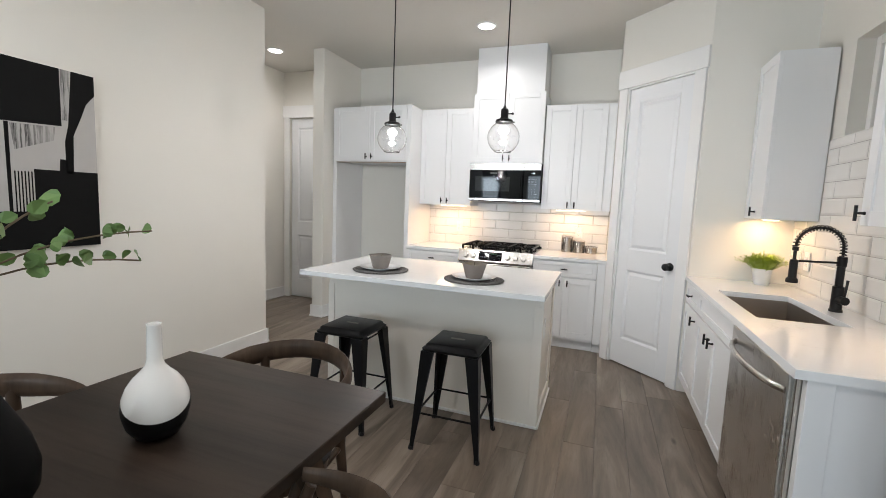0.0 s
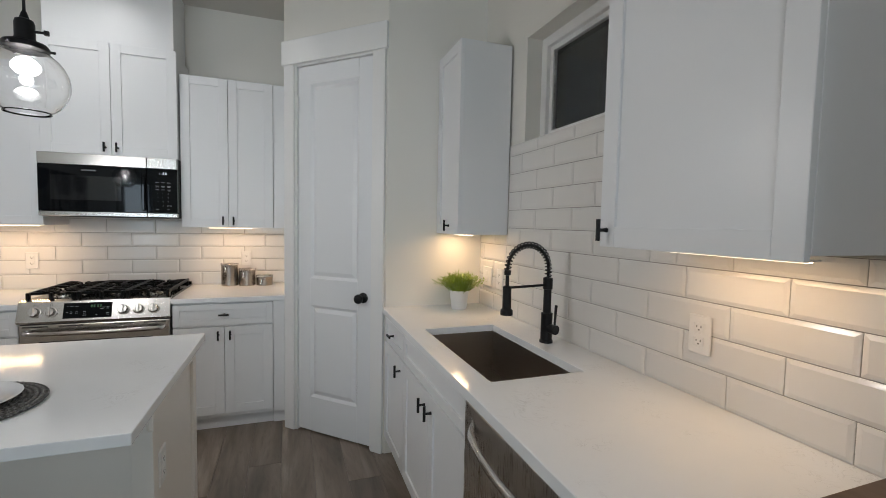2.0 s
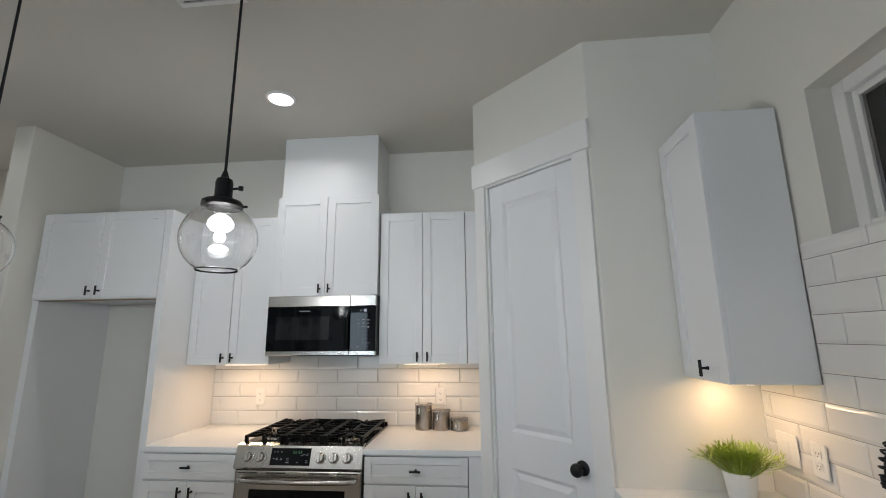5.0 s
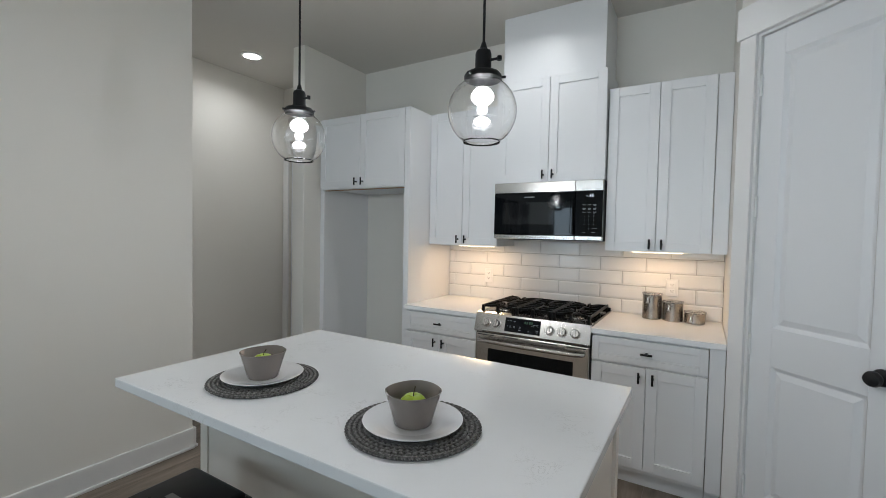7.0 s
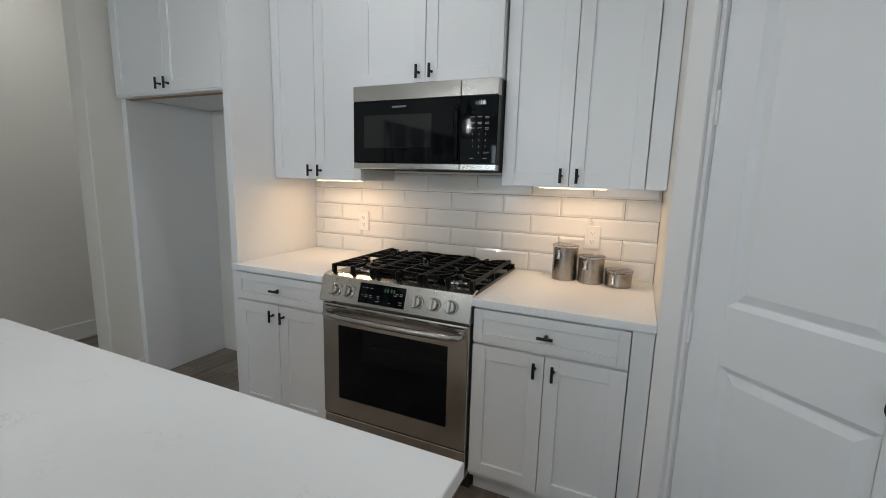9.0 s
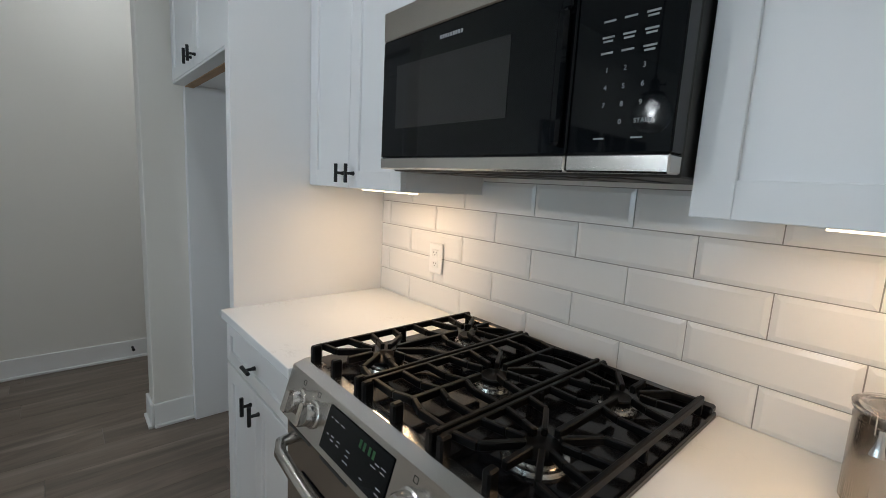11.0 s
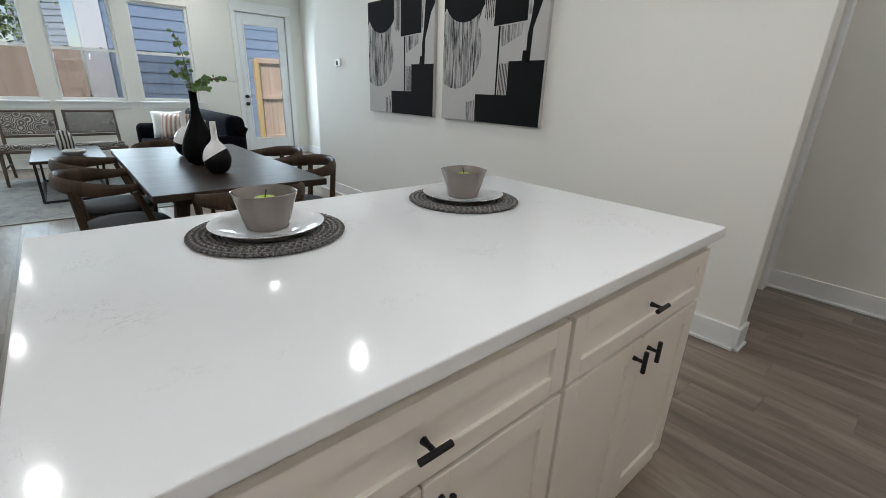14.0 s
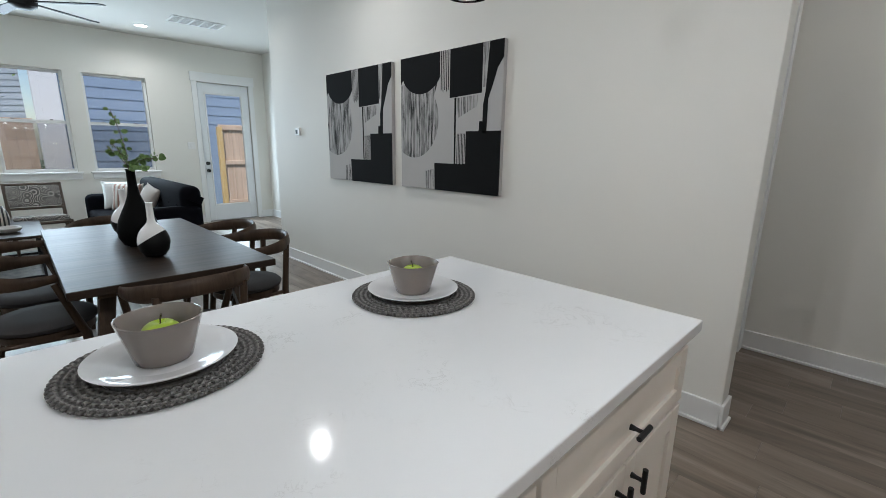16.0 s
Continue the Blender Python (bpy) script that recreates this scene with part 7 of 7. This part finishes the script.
M_BARK = plain("bark", (0.10, 0.075, 0.055), 0.9, 0, 0.3, 12, 0.6)
part("trunk", tube(bmesh.new(), [(2.6, -19, GZ0), (2.55, -19, 1.4), (2.7, -19.05, 2.6)], [0.16, 0.12, 0.09], 10), M_BARK, tr)
rt = random.Random(12)
bml = bmesh.new()
for k in range(9):
    an = rt.random() * 6.28
    e_ = Vector((2.65 + math.cos(an) * rt.uniform(0.7, 1.7), -19 + math.sin(an) * rt.uniform(0.6, 1.4), rt.uniform(2.6, 5.2)))
    b0 = Vector((2.6, -19, rt.uniform(1.5, 2.6)))
    part("limb", tube(bmesh.new(), [b0, b0.lerp(e_, 0.5) + Vector((0, 0, 0.2)), e_], [0.06, 0.04, 0.015], 6), M_BARK, tr)
    for j in range(330):
        c_ = e_ + Vector((rt.gauss(0, 0.42), rt.gauss(0, 0.42), rt.gauss(0, 0.36)))
        u_ = Vector((rt.random() - 0.5, rt.random() - 0.5, rt.random() - 0.5)).normalized()
        v_ = u_.cross(Vector((rt.random(), rt.random(), rt.random()))).normalized()
        s_ = rt.uniform(0.05, 0.10)
        bml.faces.new([bml.verts.new(c_ + u_ * s_), bml.verts.new(c_ + v_ * s_ * 0.5), bml.verts.new(c_ - u_ * s_), bml.verts.new(c_ - v_ * s_ * 0.5)])
cr = part("crown", bml, plain("tree_leaf", (0.10, 0.16, 0.04), 0.6, 0, 0.4, 3, 0.1), tr, "crown of many small leaves")
tagged(cr, kind="stuff")

# ---------- wall tiles ----------


def bevel_tile(l, h, t=0.0068, b=0.012, flat=0.0035):
    """A glazed tile with a wide bevel; l along x, h along z, its face towards -y."""
    vs, fs = [], []
    for inset, y in ((0.0, 0.0), (0.0, -flat), (b, -t)):
        vs += [(inset, y, inset), (l - inset, y, inset), (l - inset, y, h - inset), (inset, y, h - inset)]
    for k in (0, 4):
        for i in range(4):
            j = (i + 1) % 4
            fs.append((k + i, k + j, k + 4 + j, k + 4 + i))
    fs.append((8, 9, 10, 11))
    me = bpy.data.meshes.new("tile")
    me.from_pydata(vs, [], fs)
    me.materials.append(M_TILE)
    return me


TILE_CACHE = {}
GAP = 0.0024


def tile_field(name, label, place, s0, s1, z0, pitch_s, pitch_z, rows, shift, holes=(), max_z=None):
    """Running-bond tiles as pieces of a wall covering. place(s, z) gives each tile's pose."""
    root = thing(name, label, "wall tiles", kind="structure")
    for r in range(rows):
        za, zb = z0 + r * pitch_z, z0 + (r + 1) * pitch_z - GAP
        off = shift + (pitch_s / 2 if r % 2 else 0)
        k0 = math.floor((s0 - off) / pitch_s) - 1
        for k in range(k0, k0 + int((s1 - s0) / pitch_s) + 4):
            a, b = off + k * pitch_s, off + (k + 1) * pitch_s - GAP
            a2, b2 = max(a, s0), min(b, s1)
            for h0, h1, hz0, hz1 in holes:
                if zb > hz0 + 0.001 and za < hz1 - 0.001 and a2 < h1 and b2 > h0:
                    if a2 >= h0 and b2 <= h1:
                        b2 = a2
                    elif a2 < h0:
                        b2 = h0
                    else:
                        a2 = h1
            if b2 - a2 < 0.014:
                continue
            zt = zb if max_z is None else min(zb, max_z)
            key = (round(b2 - a2, 4), round(zt - za, 4))
            if key not in TILE_CACHE:
                TILE_CACHE[key] = bevel_tile(*key)
            t = new("tile", TILE_CACHE[key])
            t.parent = root
            t.matrix_basis = place(a2, za)
    return root


structure("grout_range", B(-0.994, 1.067, BACK - 0.001, BACK + 0.008, CT, 1.45), M_GROUT, "grey grout between the range wall tiles", "grout")
tile_field("tiles_range_wall", "glossy white bevelled subway tiles behind the range", lambda s, z: pose(s, BACK - 0.001, z), -0.993, 1.066, CT + 0.001, 0.307, 0.1, 6, 0.144, (), 1.449)
structure("grout_sink", B(RIGHT - 0.001, RIGHT + 0.008, -3.34, -1.28, CT, 1.372), M_GROUT, "grey grout between the sink wall tiles", "grout")
structure("grout_window", B(RIGHT - 0.001, RIGHT + 0.008, -2.788, -1.648, 1.372, 1.866), M_GROUT, "grey grout between the tiles under the window", "grout")
tile_field("tiles_sink_wall", "glossy white bevelled subway tiles behind the sink", lambda s, z: pose(RIGHT - 0.001, -s, z, 0, 0, -90), 1.281, 3.34, CT + 0.001, 0.299, 0.0992, 5, 2.682, ((1.648, 2.788, 1.311, 1.42),), 1.371)
tile_field("tiles_under_window", "glossy white bevelled subway tiles under the high window", lambda s, z: pose(RIGHT - 0.001, -s, z, 0, 0, -90), 1.649, 2.787, CT + 0.001 + 4 * 0.0992, 0.299, 0.0992, 6, 2.682, (), 1.868)

# ---------- floor planks ----------
PW, PLEN = 0.178, 1.22


def plank_mesh(l, w=PW):
    e, c = 0.0004, 0.0012
    vs = [(0, 0, -0.006), (w, 0, -0.006), (w, l, -0.006), (0, l, -0.006), (e, e, -c), (w - e, e, -c), (w - e, l - e, -c), (e, l - e, -c), (c, c, 0), (w - c, c, 0), (w - c, l - c, 0), (c, l - c, 0)]
    fs = [(8, 9, 10, 11)]
    for k in (0, 4):
        for i in range(4):
            j = (i + 1) % 4
            fs.append((k + i, k + j, k + 4 + j, k + 4 + i))
    return vs, fs


root = thing("floor", "grey-brown wood-look plank floor", "floor", kind="structure")
vs, fs = plank_mesh(PLEN)
full = bpy.data.meshes.new("plank")
full.from_pydata(vs, [], fs)
full.materials.append(M_PLANK)
rv, rf = [], []
rng = random.Random(5)
x = -3.4
col = 0
while x < 2.5:
    y = -10.2 - rng.random() * PLEN
    while y < 0.2:
        near = -2.2 < x < 1.75 and y > -5.4 and y + PLEN < 0.03
        if near:
            p = new("plank", full)
            p.parent = root
            p.location = (x, y, 0)
        else:
            n0 = len(rv)
            rv += [(min(a + x, 2.9), max(min(b + y, 0.1), -10.16), c) for a, b, c in vs]
            rf += [tuple(i + n0 for i in f) for f in fs]
        y += PLEN
    x += PW
me = bpy.data.meshes.new("planks")
me.from_pydata(rv, [], rf)
me.materials.append(M_PLANK)
rest = new("planks", me)
rest.parent = root
tagged(rest, "", "", "", "stuff")
